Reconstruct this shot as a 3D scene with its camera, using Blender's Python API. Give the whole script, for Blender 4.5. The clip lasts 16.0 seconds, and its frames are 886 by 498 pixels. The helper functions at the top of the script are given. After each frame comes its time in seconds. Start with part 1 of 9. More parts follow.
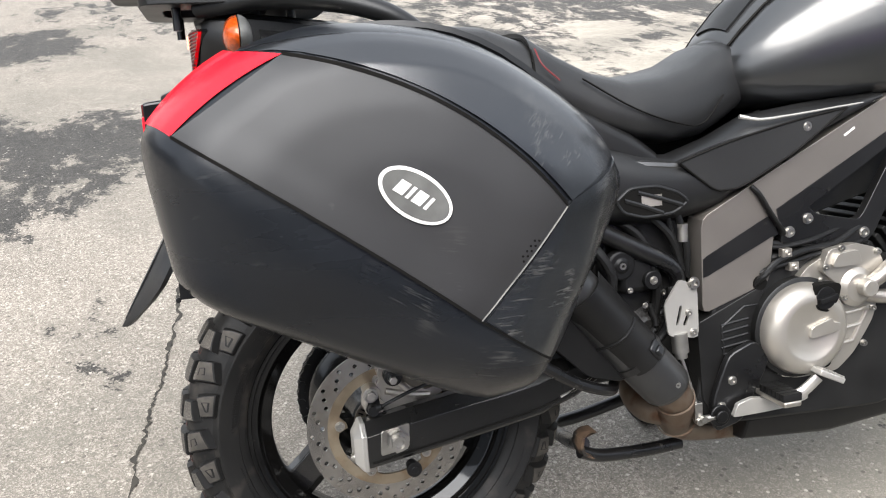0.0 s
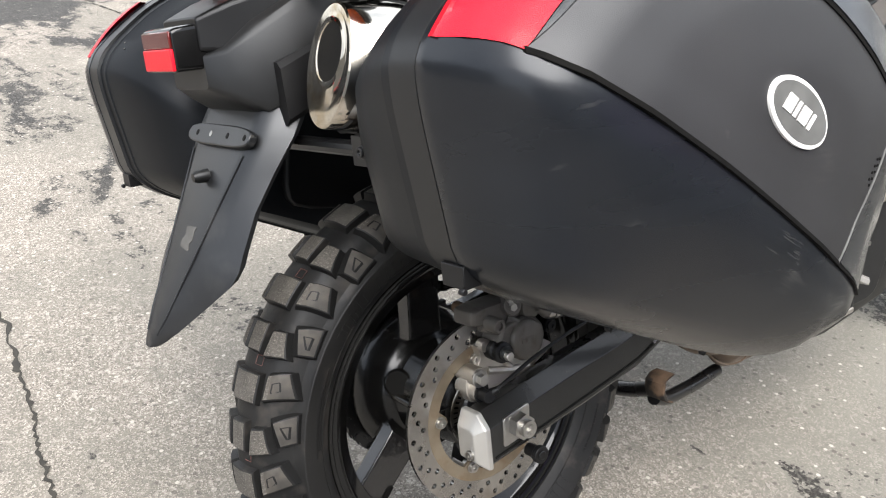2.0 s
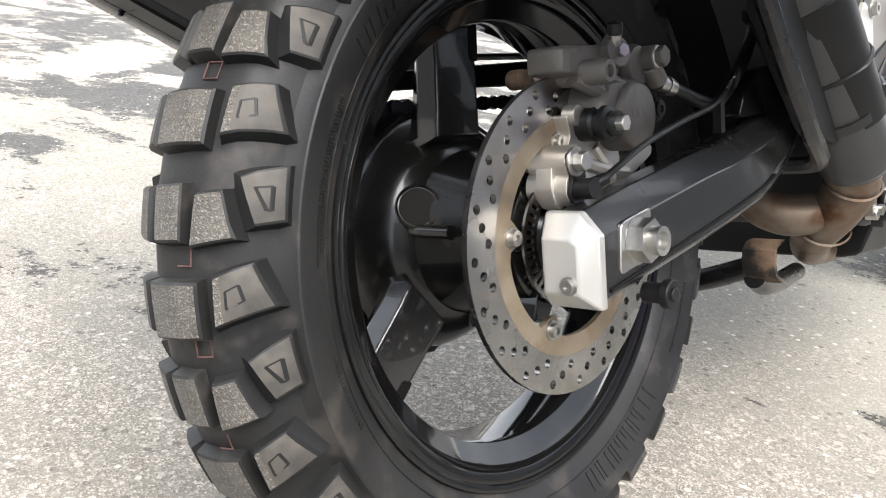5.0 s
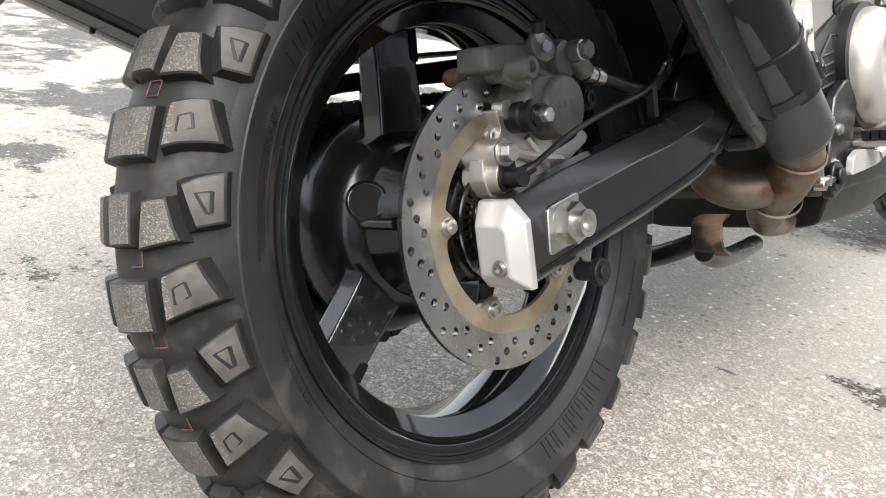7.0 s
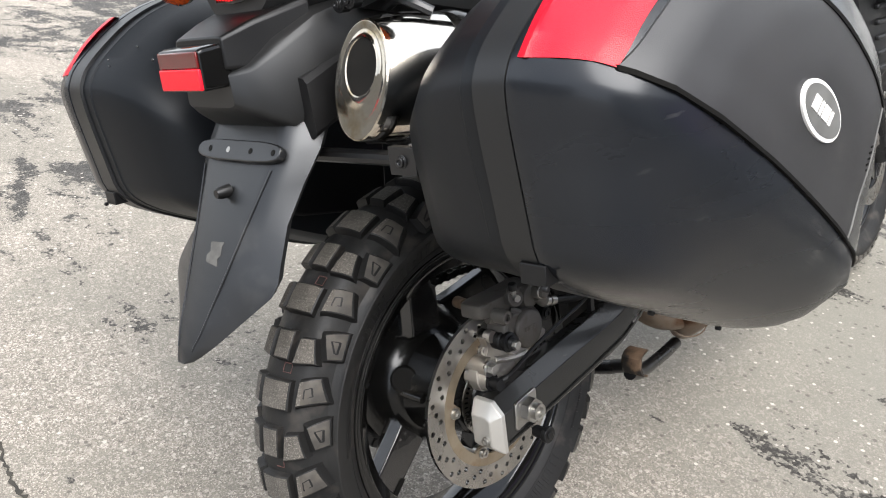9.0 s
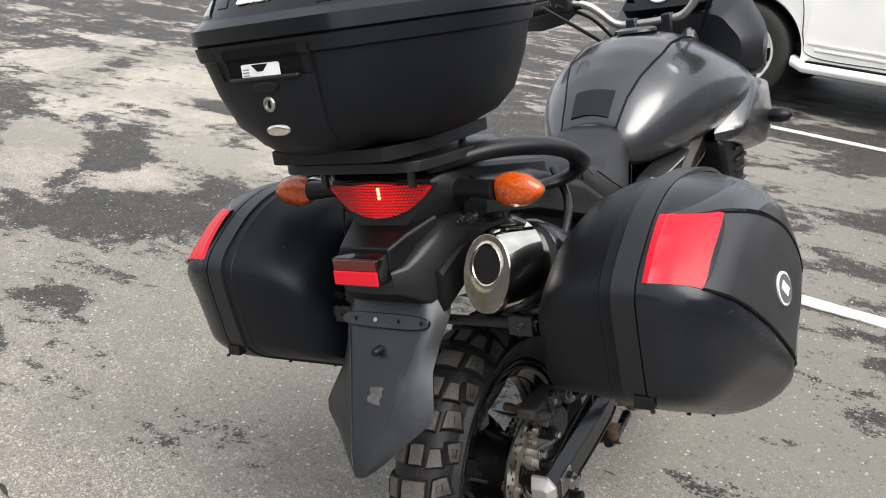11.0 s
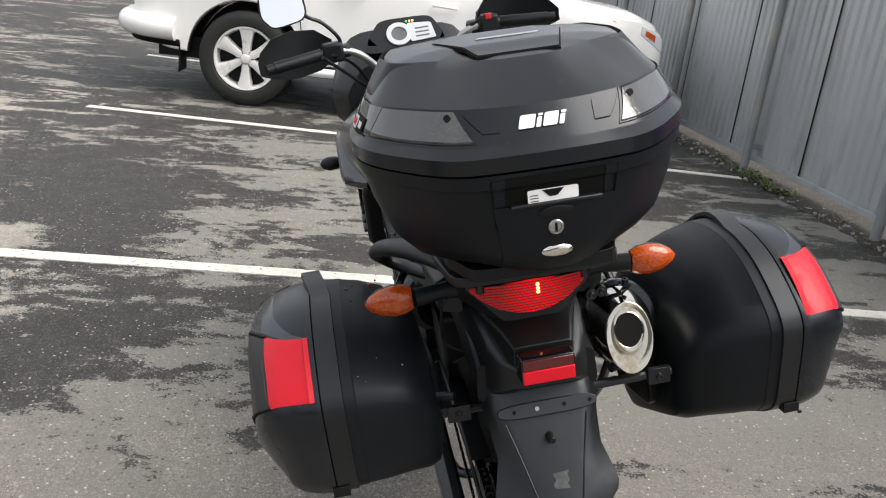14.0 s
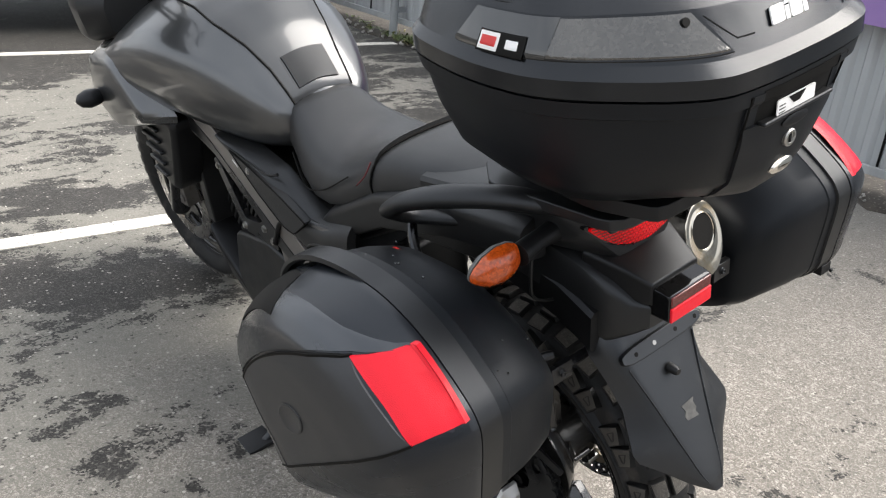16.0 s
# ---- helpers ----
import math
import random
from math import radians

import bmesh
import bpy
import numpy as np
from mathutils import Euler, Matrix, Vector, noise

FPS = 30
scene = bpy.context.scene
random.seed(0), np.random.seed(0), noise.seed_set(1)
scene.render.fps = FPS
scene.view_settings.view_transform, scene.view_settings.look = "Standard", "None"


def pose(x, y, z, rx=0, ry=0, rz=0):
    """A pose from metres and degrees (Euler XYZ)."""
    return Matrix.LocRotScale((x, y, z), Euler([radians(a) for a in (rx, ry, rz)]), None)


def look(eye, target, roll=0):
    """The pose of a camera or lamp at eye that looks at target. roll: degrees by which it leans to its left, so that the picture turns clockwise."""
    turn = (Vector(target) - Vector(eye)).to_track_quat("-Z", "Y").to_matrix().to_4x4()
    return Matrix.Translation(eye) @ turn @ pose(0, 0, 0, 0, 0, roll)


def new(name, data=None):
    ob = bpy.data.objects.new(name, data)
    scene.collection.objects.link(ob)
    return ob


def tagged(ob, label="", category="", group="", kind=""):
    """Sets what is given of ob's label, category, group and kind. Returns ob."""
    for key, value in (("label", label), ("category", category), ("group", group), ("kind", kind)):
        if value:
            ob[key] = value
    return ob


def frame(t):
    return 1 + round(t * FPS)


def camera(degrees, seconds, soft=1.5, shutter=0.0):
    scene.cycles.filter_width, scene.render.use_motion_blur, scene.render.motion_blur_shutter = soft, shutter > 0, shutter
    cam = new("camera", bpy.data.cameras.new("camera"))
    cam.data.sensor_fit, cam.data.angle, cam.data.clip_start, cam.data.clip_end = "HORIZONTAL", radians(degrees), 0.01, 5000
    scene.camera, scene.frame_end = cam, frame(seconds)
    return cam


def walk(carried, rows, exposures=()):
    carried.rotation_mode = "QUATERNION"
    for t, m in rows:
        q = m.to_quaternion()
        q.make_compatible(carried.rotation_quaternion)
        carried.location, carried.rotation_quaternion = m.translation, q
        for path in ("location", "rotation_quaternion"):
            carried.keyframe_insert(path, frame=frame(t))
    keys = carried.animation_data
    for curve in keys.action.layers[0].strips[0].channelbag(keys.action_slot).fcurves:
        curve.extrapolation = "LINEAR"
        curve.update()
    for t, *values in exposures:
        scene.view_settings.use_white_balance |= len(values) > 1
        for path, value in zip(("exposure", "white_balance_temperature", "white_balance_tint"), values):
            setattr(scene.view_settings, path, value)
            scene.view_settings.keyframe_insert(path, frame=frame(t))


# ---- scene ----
cam = camera(54.09, 16.0, 1.1)
ROWS = [
    (0, 1.2422, -0.2203, 1.1542, 66.634, 0.384, 74.560),
    (0.5, 1.2275, -0.3963, 1.1675, 66.904, 0.342, 68.888),
    (1, 1.1708, -0.5786, 1.1679, 66.325, -0.908, 62.700),
    (1.5, 0.9878, -0.6484, 1.1223, 65.191, -1.795, 58.190),
    (2, 0.7956, -0.6472, 1.0540, 63.627, -2.433, 52.335),
    (2.5, 0.6342, -0.6659, 0.9380, 63.171, -3.356, 46.588),
    (3, 0.5114, -0.5859, 0.7682, 64.399, -4.765, 43.705),
    (3.5, 0.4653, -0.5527, 0.6376, 69.139, -5.075, 42.629),
    (4, 0.4625, -0.5577, 0.5877, 72.696, -4.704, 42.674),
    (4.5, 0.4585, -0.5714, 0.5649, 72.612, -4.886, 43.019),
    (5, 0.4758, -0.5825, 0.5519, 71.762, -5.476, 43.056),
    (5.2, 0.4832, -0.5884, 0.5487, 71.403, -5.666, 43.062),
    (7.3, 0.5568, -0.5718, 0.5913, 70.474, -2.140, 43.178),
    (7.5, 0.5518, -0.5674, 0.6187, 70.040, -1.978, 43.032),
    (8, 0.5627, -0.5927, 0.7493, 66.360, -2.403, 44.199),
    (8.2, 0.5911, -0.6236, 0.8216, 64.279, -2.762, 45.242),
    (10.3, 0.8141, -1.1755, 1.3258, 63.560, -2.490, 38.889),
    (10.5, 0.7595, -1.2384, 1.3421, 65.381, -3.625, 37.145),
    (11, 0.6011, -1.3144, 1.3675, 67.754, -4.117, 31.248),
    (11.5, 0.3959, -1.3420, 1.4017, 68.579, -4.228, 23.658),
    (12, 0.2216, -1.4570, 1.3993, 69.343, -5.724, 16.767),
    (12.5, 0.0573, -1.5578, 1.4033, 69.812, -6.358, 10.512),
    (13, -0.1246, -1.5303, 1.4049, 70.734, -7.352, 4.440),
    (13.5, -0.3120, -1.5054, 1.4143, 71.438, -7.601, -1.107),
    (14, -0.5389, -1.4864, 1.4122, 71.038, -6.831, -8.730),
    (14.5, -0.6935, -1.4379, 1.4023, 69.910, -6.643, -16.615),
    (15, -0.8326, -1.2761, 1.3705, 68.671, -5.540, -23.916),
    (15.5, -0.9404, -1.1271, 1.3413, 67.158, -5.364, -29.646),
    (16, -1.0699, -0.9138, 1.3296, 66.061, -4.823, -37.895),
]
walk(cam, [(t, pose(x, y, z, rx, ry, rz)) for t, x, y, z, rx, ry, rz in ROWS],
     [(0.0, 0.88), (1.5, 0.94), (2.5, 1.28), (3.5, 1.60), (4.5, 1.72), (5.0, 1.72), (7.5, 1.54), (8.2, 1.38), (10.3, 0.66), (12.0, 0.40), (13.5, 0.26), (14.5, 0.36), (15.0, 0.62), (16.0, 0.82)])

# ---- world, sun, exposure ----
world = bpy.data.worlds.new("world")
world.use_nodes = True
scene.world = world
wn = world.node_tree.nodes
sky = wn.new("ShaderNodeTexSky")
sky.sky_type = 'NISHITA'
sky.sun_disc = False
sky.sun_elevation = radians(56)
sky.sun_rotation = radians(107)
sky.air_density = 1.0
sky.dust_density = 6.0
sky.ozone_density = 1.0
# high thin cloud: the blue of the sky is mixed with the white of the overcast
soft_cloud = wn.new("ShaderNodeTexNoise")
soft_cloud.inputs["Scale"].default_value = 2.2
soft_cloud.inputs["Detail"].default_value = 5.0
cloud_ramp = wn.new("ShaderNodeValToRGB")
cloud_ramp.color_ramp.elements[0].position = 0.3
cloud_ramp.color_ramp.elements[0].color = (5.5, 5.95, 6.6, 1)
cloud_ramp.color_ramp.elements[1].position = 0.72
cloud_ramp.color_ramp.elements[1].color = (12.0, 12.1, 12.2, 1)
wmix = wn.new("ShaderNodeMix")
wmix.data_type = 'RGBA'
wmix.inputs[0].default_value = 0.75
wt = world.node_tree.links
wcoord = wn.new("ShaderNodeTexCoord")
wt.new(wcoord.outputs["Generated"], soft_cloud.inputs["Vector"])
wt.new(soft_cloud.outputs["Fac"], cloud_ramp.inputs["Fac"])
wt.new(sky.outputs["Color"], wmix.inputs[6])
wt.new(cloud_ramp.outputs["Color"], wmix.inputs[7])
wbg = wn["Background"]
wt.new(wmix.outputs[2], wbg.inputs["Color"])
wbg.inputs["Strength"].default_value = 0.11

sun_data = bpy.data.lights.new("sun", 'SUN')
sun_data.energy = 3.7
sun_data.angle = radians(52)
sun_data.color = (1.0, 0.94, 0.865)
sun = new("sun", sun_data)
sun.matrix_world = look((5.2, -2.7, 8.7), (0, 0, 0))
scene.view_settings.exposure = 0.0

# ---- materials ----
def surf(name, c1, c2=None, scale=8.0, rough=(0.4, 0.5), metal=0.0, bump=None, fine=None, coat=0.0,
         spec=0.5, detail=6.0, c3=None, c3_scale=60.0, c3_range=(0.6, 0.75), stretch=(1, 1, 1)):
    """A principled surface whose colour and gloss vary at two scales, with fine relief."""
    m = bpy.data.materials.new(name)
    m.use_nodes = True
    nt = m.node_tree
    n, l = nt.nodes, nt.links
    b = n["Principled BSDF"]
    co = n.new("ShaderNodeTexCoord")
    mp = n.new("ShaderNodeMapping")
    mp.inputs["Scale"].default_value = stretch
    l.new(co.outputs["Object"], mp.inputs["Vector"])
    big = n.new("ShaderNodeTexNoise")
    big.inputs["Scale"].default_value = scale
    big.inputs["Detail"].default_value = detail
    l.new(mp.outputs["Vector"], big.inputs["Vector"])
    ramp = n.new("ShaderNodeValToRGB")
    ramp.color_ramp.elements[0].position = 0.35
    ramp.color_ramp.elements[1].position = 0.65
    ramp.color_ramp.elements[0].color = (*c1, 1)
    ramp.color_ramp.elements[1].color = (*(c2 or c1), 1)
    l.new(big.outputs["Fac"], ramp.inputs["Fac"])
    colour = ramp.outputs["Color"]
    if c3:
        sp = n.new("ShaderNodeTexNoise")
        sp.inputs["Scale"].default_value = c3_scale
        sp.inputs["Detail"].default_value = 4.0
        l.new(mp.outputs["Vector"], sp.inputs["Vector"])
        mr = n.new("ShaderNodeMapRange")
        mr.inputs[1].default_value, mr.inputs[2].default_value = c3_range
        l.new(sp.outputs["Fac"], mr.inputs[0])
        mx = n.new("ShaderNodeMix")
        mx.data_type = 'RGBA'
        l.new(mr.outputs[0], mx.inputs[0])
        l.new(colour, mx.inputs[6])
        mx.inputs[7].default_value = (*c3, 1)
        colour = mx.outputs[2]
    l.new(colour, b.inputs["Base Color"])
    rr = n.new("ShaderNodeMapRange")
    rr.inputs[1].default_value, rr.inputs[2].default_value = 0.3, 0.7
    rr.inputs[3].default_value, rr.inputs[4].default_value = rough
    l.new(big.outputs["Fac"], rr.inputs[0])
    l.new(rr.outputs[0], b.inputs["Roughness"])
    b.inputs["Metallic"].default_value = metal
    b.inputs["Specular IOR Level"].default_value = spec
    b.inputs["Coat Weight"].default_value = coat
    b.inputs["Coat Roughness"].default_value = 0.06
    if bump:
        fn = n.new("ShaderNodeTexNoise")
        fn.inputs["Scale"].default_value = bump[0]
        fn.inputs["Detail"].default_value = 3.0
        l.new(co.outputs["Object"], fn.inputs["Vector"])
        bp = n.new("ShaderNodeBump")
        bp.inputs["Strength"].default_value = bump[1]
        bp.inputs["Distance"].default_value = bump[2] if len(bump) > 2 else 0.001
        l.new(fn.outputs["Fac"], bp.inputs["Height"])
        l.new(bp.outputs["Normal"], b.inputs["Normal"])
    return m


def lens(name, colour, rough=0.12, glow=0.0, ribs=0.0, trans=0.0, coat=0.5, spec=0.5, flakes=None, bulb=None):
    """Coloured moulded plastic of a lamp or reflector, with fine ribs inside."""
    m = bpy.data.materials.new(name)
    m.use_nodes = True
    n, l = m.node_tree.nodes, m.node_tree.links
    b = n["Principled BSDF"]
    b.inputs["Base Color"].default_value = (*colour, 1)
    b.inputs["Roughness"].default_value = rough
    b.inputs["Coat Weight"].default_value = coat
    b.inputs["Specular IOR Level"].default_value = spec
    b.inputs["Coat Roughness"].default_value = 0.08
    b.inputs["Transmission Weight"].default_value = trans
    if glow:
        b.inputs["Emission Color"].default_value = (*colour, 1)
        b.inputs["Emission Strength"].default_value = glow
    if bulb:
        bc = n.new("ShaderNodeTexCoord")
        bd = n.new("ShaderNodeVectorMath")
        bd.operation = 'DISTANCE'
        l.new(bc.outputs["Object"], bd.inputs[0])
        bd.inputs[1].default_value = bulb[0]
        br = n.new("ShaderNodeMapRange")
        br.interpolation_type = 'SMOOTHERSTEP'
        br.inputs[1].default_value, br.inputs[2].default_value = 0.0, bulb[1]
        br.inputs[3].default_value, br.inputs[4].default_value = glow, glow * 0.16
        l.new(bd.outputs["Value"], br.inputs[0])
        l.new(br.outputs[0], b.inputs["Emission Strength"])
    if flakes:
        fc = n.new("ShaderNodeTexCoord")
        fv = n.new("ShaderNodeTexVoronoi")
        fv.inputs["Scale"].default_value = flakes
        l.new(fc.outputs["Object"], fv.inputs["Vector"])
        fs = n.new("ShaderNodeSeparateColor")
        l.new(fv.outputs["Color"], fs.inputs[0])
        fm = n.new("ShaderNodeMix")
        fm.data_type = 'RGBA'
        l.new(fs.outputs[0], fm.inputs[0])
        fm.inputs[6].default_value = (*[c * 0.72 for c in colour], 1)
        fm.inputs[7].default_value = (*[min(c * 1.3, 1) for c in colour], 1)
        l.new(fm.outputs[2], b.inputs["Base Color"])
    if ribs:
        co = n.new("ShaderNodeTexCoord")
        v = n.new("ShaderNodeTexVoronoi")
        v.inputs["Scale"].default_value = ribs
        l.new(co.outputs["Object"], v.inputs["Vector"])
        bp = n.new("ShaderNodeBump")
        bp.inputs["Strength"].default_value = 0.3
        bp.inputs["Distance"].default_value = 0.001
        l.new(v.outputs["Distance"], bp.inputs["Height"])
        l.new(bp.outputs["Normal"], b.inputs["Normal"])
    return m


PLASTIC = surf("black_plastic", (0.0068, 0.0071, 0.0076), (0.0108, 0.0111, 0.0117), 6, (0.34, 0.48), spec=0.42, bump=(900, 0.10, 0.0004), c3=(0.022, 0.021, 0.020), c3_scale=7, c3_range=(0.6, 0.85))
PLASTIC_DARK = surf("dark_plastic", (0.004, 0.004, 0.0043), (0.0065, 0.0065, 0.007), 9, (0.36, 0.5), spec=0.3, bump=(700, 0.10, 0.0004))
CASE_BODY = surf("case_body_plastic", (0.0040, 0.0050, 0.0066), (0.0064, 0.0077, 0.0097), 5, (0.40, 0.52), spec=0.24, bump=(1100, 0.14, 0.0005), c3=(0.018, 0.0185, 0.0192), c3_scale=5, c3_range=(0.62, 0.85))
CASE_LID = surf("case_lid_plastic", (0.0064, 0.0076, 0.0100), (0.0102, 0.0118, 0.0150), 4, (0.22, 0.31), spec=0.40,
                bump=(1300, 0.08, 0.0003), c3=(0.034, 0.035, 0.037), c3_scale=26, c3_range=(0.70, 0.80), stretch=(1, 0.55, 2.6))
CASE_TOP = surf("case_top_plastic", (0.0075, 0.0086, 0.0104), (0.0120, 0.0134, 0.0157), 4, (0.20, 0.29), spec=0.95,
                bump=(1300, 0.07, 0.0003), c3=(0.05, 0.049, 0.048), c3_scale=30, c3_range=(0.70, 0.79), stretch=(1, 0.6, 2.2))
CASE_CROWN = surf("top_case_lid_plastic", (0.0046, 0.0052, 0.0062), (0.0074, 0.0082, 0.0095), 3, (0.20, 0.28), spec=0.40,
                  bump=(1300, 0.06, 0.0003), c3=(0.028, 0.028, 0.028), c3_scale=34, c3_range=(0.68, 0.80))
CASE_PANEL = surf("case_panel_vinyl", (0.0150, 0.0148, 0.0154), (0.0200, 0.0197, 0.0204), 7, (0.44, 0.54), spec=0.62, bump=(1500, 0.3, 0.0005),
                  c3=(0.038, 0.036, 0.036), c3_scale=45, c3_range=(0.74, 0.8))
GROOVE = surf("groove_black", (0.0032, 0.0032, 0.0032), None, 5, (0.6, 0.7), spec=0.15)
PAINT = surf("graphite_paint", (0.080, 0.084, 0.090), (0.098, 0.102, 0.108), 3, (0.25, 0.32), metal=0.85, coat=0.55, bump=(3000, 0.03, 0.0002))
PAINT_TOP = surf("satin_tank_paint", (0.054, 0.056, 0.060), (0.068, 0.071, 0.075), 3, (0.28, 0.36), metal=0.8, coat=0.5)
GLOSS_BLACK = surf("gloss_black_paint", (0.004, 0.004, 0.0042), (0.006, 0.006, 0.006), 6, (0.05, 0.10), spec=0.40, c3=(0.03, 0.028, 0.025), c3_scale=90, c3_range=(0.66, 0.8))
SATIN_BLACK = surf("satin_black_metal", (0.0055, 0.0055, 0.006), (0.009, 0.009, 0.0095), 8, (0.24, 0.35), bump=(900, 0.06, 0.0003),
                   c3=(0.035, 0.032, 0.029), c3_scale=70, c3_range=(0.66, 0.8))
ARM = surf("satin_black_alloy", (0.014, 0.014, 0.0142), (0.021, 0.021, 0.021), 8, (0.22, 0.30), metal=0.35, spec=0.5, coat=0.2, c3=(0.06, 0.056, 0.05), c3_scale=120, c3_range=(0.70, 0.78))
SEAT = surf("seat_vinyl", (0.0125, 0.0128, 0.0134), (0.0180, 0.0183, 0.0190), 6, (0.40, 0.50), spec=0.45, bump=(1500, 0.25, 0.0005), c3=(0.028, 0.028, 0.028), c3_scale=9, c3_range=(0.6, 0.85))
RUBBER = surf("tyre_rubber", (0.0080, 0.0081, 0.0084), (0.0140, 0.0140, 0.0140), 11, (0.42, 0.62), spec=0.26, bump=(420, 0.25, 0.0007),
              c3=(0.060, 0.054, 0.049), c3_scale=26, c3_range=(0.55, 0.88))
TREAD = surf("worn_tread_rubber", (0.046, 0.0435, 0.040), (0.082, 0.078, 0.072), 60, (0.60, 0.85), spec=0.4, bump=(800, 1.0, 0.0016),
             c3=(0.20, 0.19, 0.175), c3_scale=620, c3_range=(0.52, 0.76))
KNOB_SIDE = surf("unworn_knob_rubber", (0.034, 0.033, 0.032), (0.062, 0.058, 0.053), 60, (0.5, 0.7), spec=0.35, bump=(300, 0.3, 0.0006), c3=(0.065, 0.055, 0.047), c3_scale=40, c3_range=(0.55, 0.8))
HOSE = surf("hose_rubber", (0.0045, 0.0045, 0.0046), (0.008, 0.008, 0.008), 20, (0.36, 0.48), spec=0.32)
ALU = surf("cast_aluminium", (0.42, 0.40, 0.37), (0.55, 0.53, 0.50), 16, (0.34, 0.5), metal=0.9, bump=(500, 0.15, 0.0005))
ALU_COVER = surf("painted_engine_cover", (0.40, 0.385, 0.36), (0.46, 0.445, 0.42), 5, (0.30, 0.38), metal=0.75, bump=(900, 0.06, 0.0004))
SILVER_PAINT = surf("silver_paint", (0.42, 0.42, 0.415), (0.50, 0.50, 0.49), 9, (0.30, 0.42), metal=0.6, bump=(700, 0.08, 0.0004))
ZINC = surf("zinc_plate", (0.36, 0.355, 0.345), (0.48, 0.475, 0.46), 30, (0.30, 0.45), metal=1.0, bump=(600, 0.1, 0.0004))
CHROME = surf("polished_steel", (0.62, 0.60, 0.56), (0.70, 0.67, 0.61), 9, (0.05, 0.10), metal=1.0, c3=(0.34, 0.27, 0.20), c3_scale=22, c3_range=(0.56, 0.82))
DISC = surf("brake_disc_steel", (0.30, 0.295, 0.29), (0.44, 0.43, 0.415), 16, (0.22, 0.34), metal=1.0, bump=(900, 0.12, 0.0003), c3=(0.26, 0.225, 0.185), c3_scale=14, c3_range=(0.52, 0.75))
DISC_RUST = surf("brake_disc_band", (0.215, 0.172, 0.122), (0.30, 0.26, 0.20), 30, (0.45, 0.6), metal=0.75, bump=(900, 0.2, 0.0004), c3=(0.20, 0.125, 0.065), c3_scale=40, c3_range=(0.56, 0.78))
STRAW = surf("straw_stained_steel", (0.52, 0.485, 0.42), (0.62, 0.575, 0.50), 14, (0.05, 0.14), metal=1.0, c3=(0.40, 0.32, 0.20), c3_scale=30, c3_range=(0.54, 0.70))
SOOT = surf("soot", (0.0035, 0.0035, 0.0036), (0.007, 0.0068, 0.0065), 40, (0.7, 0.85), spec=0.2)
MUFFLER = surf("gloss_silencer_black", (0.005, 0.005, 0.0052), (0.008, 0.008, 0.0082), 8, (0.16, 0.26), spec=0.5, coat=0.3)
SLEEVE = surf("dark_grey_sleeve", (0.016, 0.0165, 0.0172), (0.026, 0.0265, 0.0275), 9, (0.30, 0.40), spec=0.6, bump=(700, 0.1, 0.0003), c3=(0.030, 0.026, 0.023), c3_scale=12, c3_range=(0.55, 0.8))
EXHAUST = surf("heat_stained_steel", (0.12, 0.080, 0.055), (0.20, 0.17, 0.14), 14, (0.40, 0.58), metal=0.75, bump=(600, 0.25, 0.0005),
               c3=(0.10, 0.050, 0.028), c3_scale=28, c3_range=(0.5, 0.68))
RUST = surf("rusty_steel", (0.035, 0.022, 0.015), (0.13, 0.085, 0.055), 40, (0.65, 0.85), metal=0.2, bump=(300, 0.6, 0.001), c3=(0.015, 0.014, 0.013), c3_scale=30, c3_range=(0.48, 0.6))
SHIELD = surf("black_heat_paint", (0.0065, 0.0066, 0.0068), (0.011, 0.011, 0.0112), 12, (0.36, 0.5), spec=0.25, bump=(600, 0.15, 0.0004))
SPAR = surf("grey_frame_paint", (0.155, 0.146, 0.141), (0.19, 0.180, 0.173), 5, (0.36, 0.46), metal=0.5, bump=(900, 0.1, 0.0004))
ENGINE = surf("black_engine_paint", (0.005, 0.005, 0.005), (0.009, 0.009, 0.009), 14, (0.4, 0.55), spec=0.4, bump=(500, 0.2, 0.0006))
HUB = surf("gloss_hub_black", (0.0035, 0.0035, 0.0036), (0.0065, 0.0064, 0.006), 22, (0.16, 0.28), coat=0.12, spec=0.35, bump=(420, 0.1, 0.0004), c3=(0.030, 0.028, 0.024), c3_scale=40, c3_range=(0.58, 0.85))
RED_REFLECTOR = lens("red_reflector", (0.66, 0.007, 0.022), rough=0.32, ribs=900, coat=0.12, spec=0.25)
DARK_RED = lens("dark_red_plastic", (0.075, 0.003, 0.003), rough=0.12, ribs=300)
RED_LAMP = lens("red_lamp_lit", (0.60, 0.002, 0.006), rough=0.12, glow=1.05, coat=0.1, spec=0.22, bulb=((0.010, -0.24, 0.606), 0.085))
LAMP_GRID = lens("dark_red_grid", (0.045, 0.001, 0.001), rough=0.3, coat=0.2)
TORN = surf("torn_sticker", (0.045, 0.045, 0.044), (0.085, 0.085, 0.083), 90, (0.4, 0.55))
LAMP_DOT = lens("lamp_filament", (1.0, 0.30, 0.10), glow=5.0)
ORANGE = lens("orange_lens", (0.42, 0.062, 0.006), rough=0.16, ribs=170, coat=0.35, spec=0.5, flakes=300)
SPOKE = surf("orange_peel_black", (0.005, 0.005, 0.0055), (0.009, 0.009, 0.0095), 12, (0.16, 0.24), coat=0.6, bump=(520, 0.45, 0.0007), c3=(0.035, 0.033, 0.029), c3_scale=120, c3_range=(0.64, 0.82))
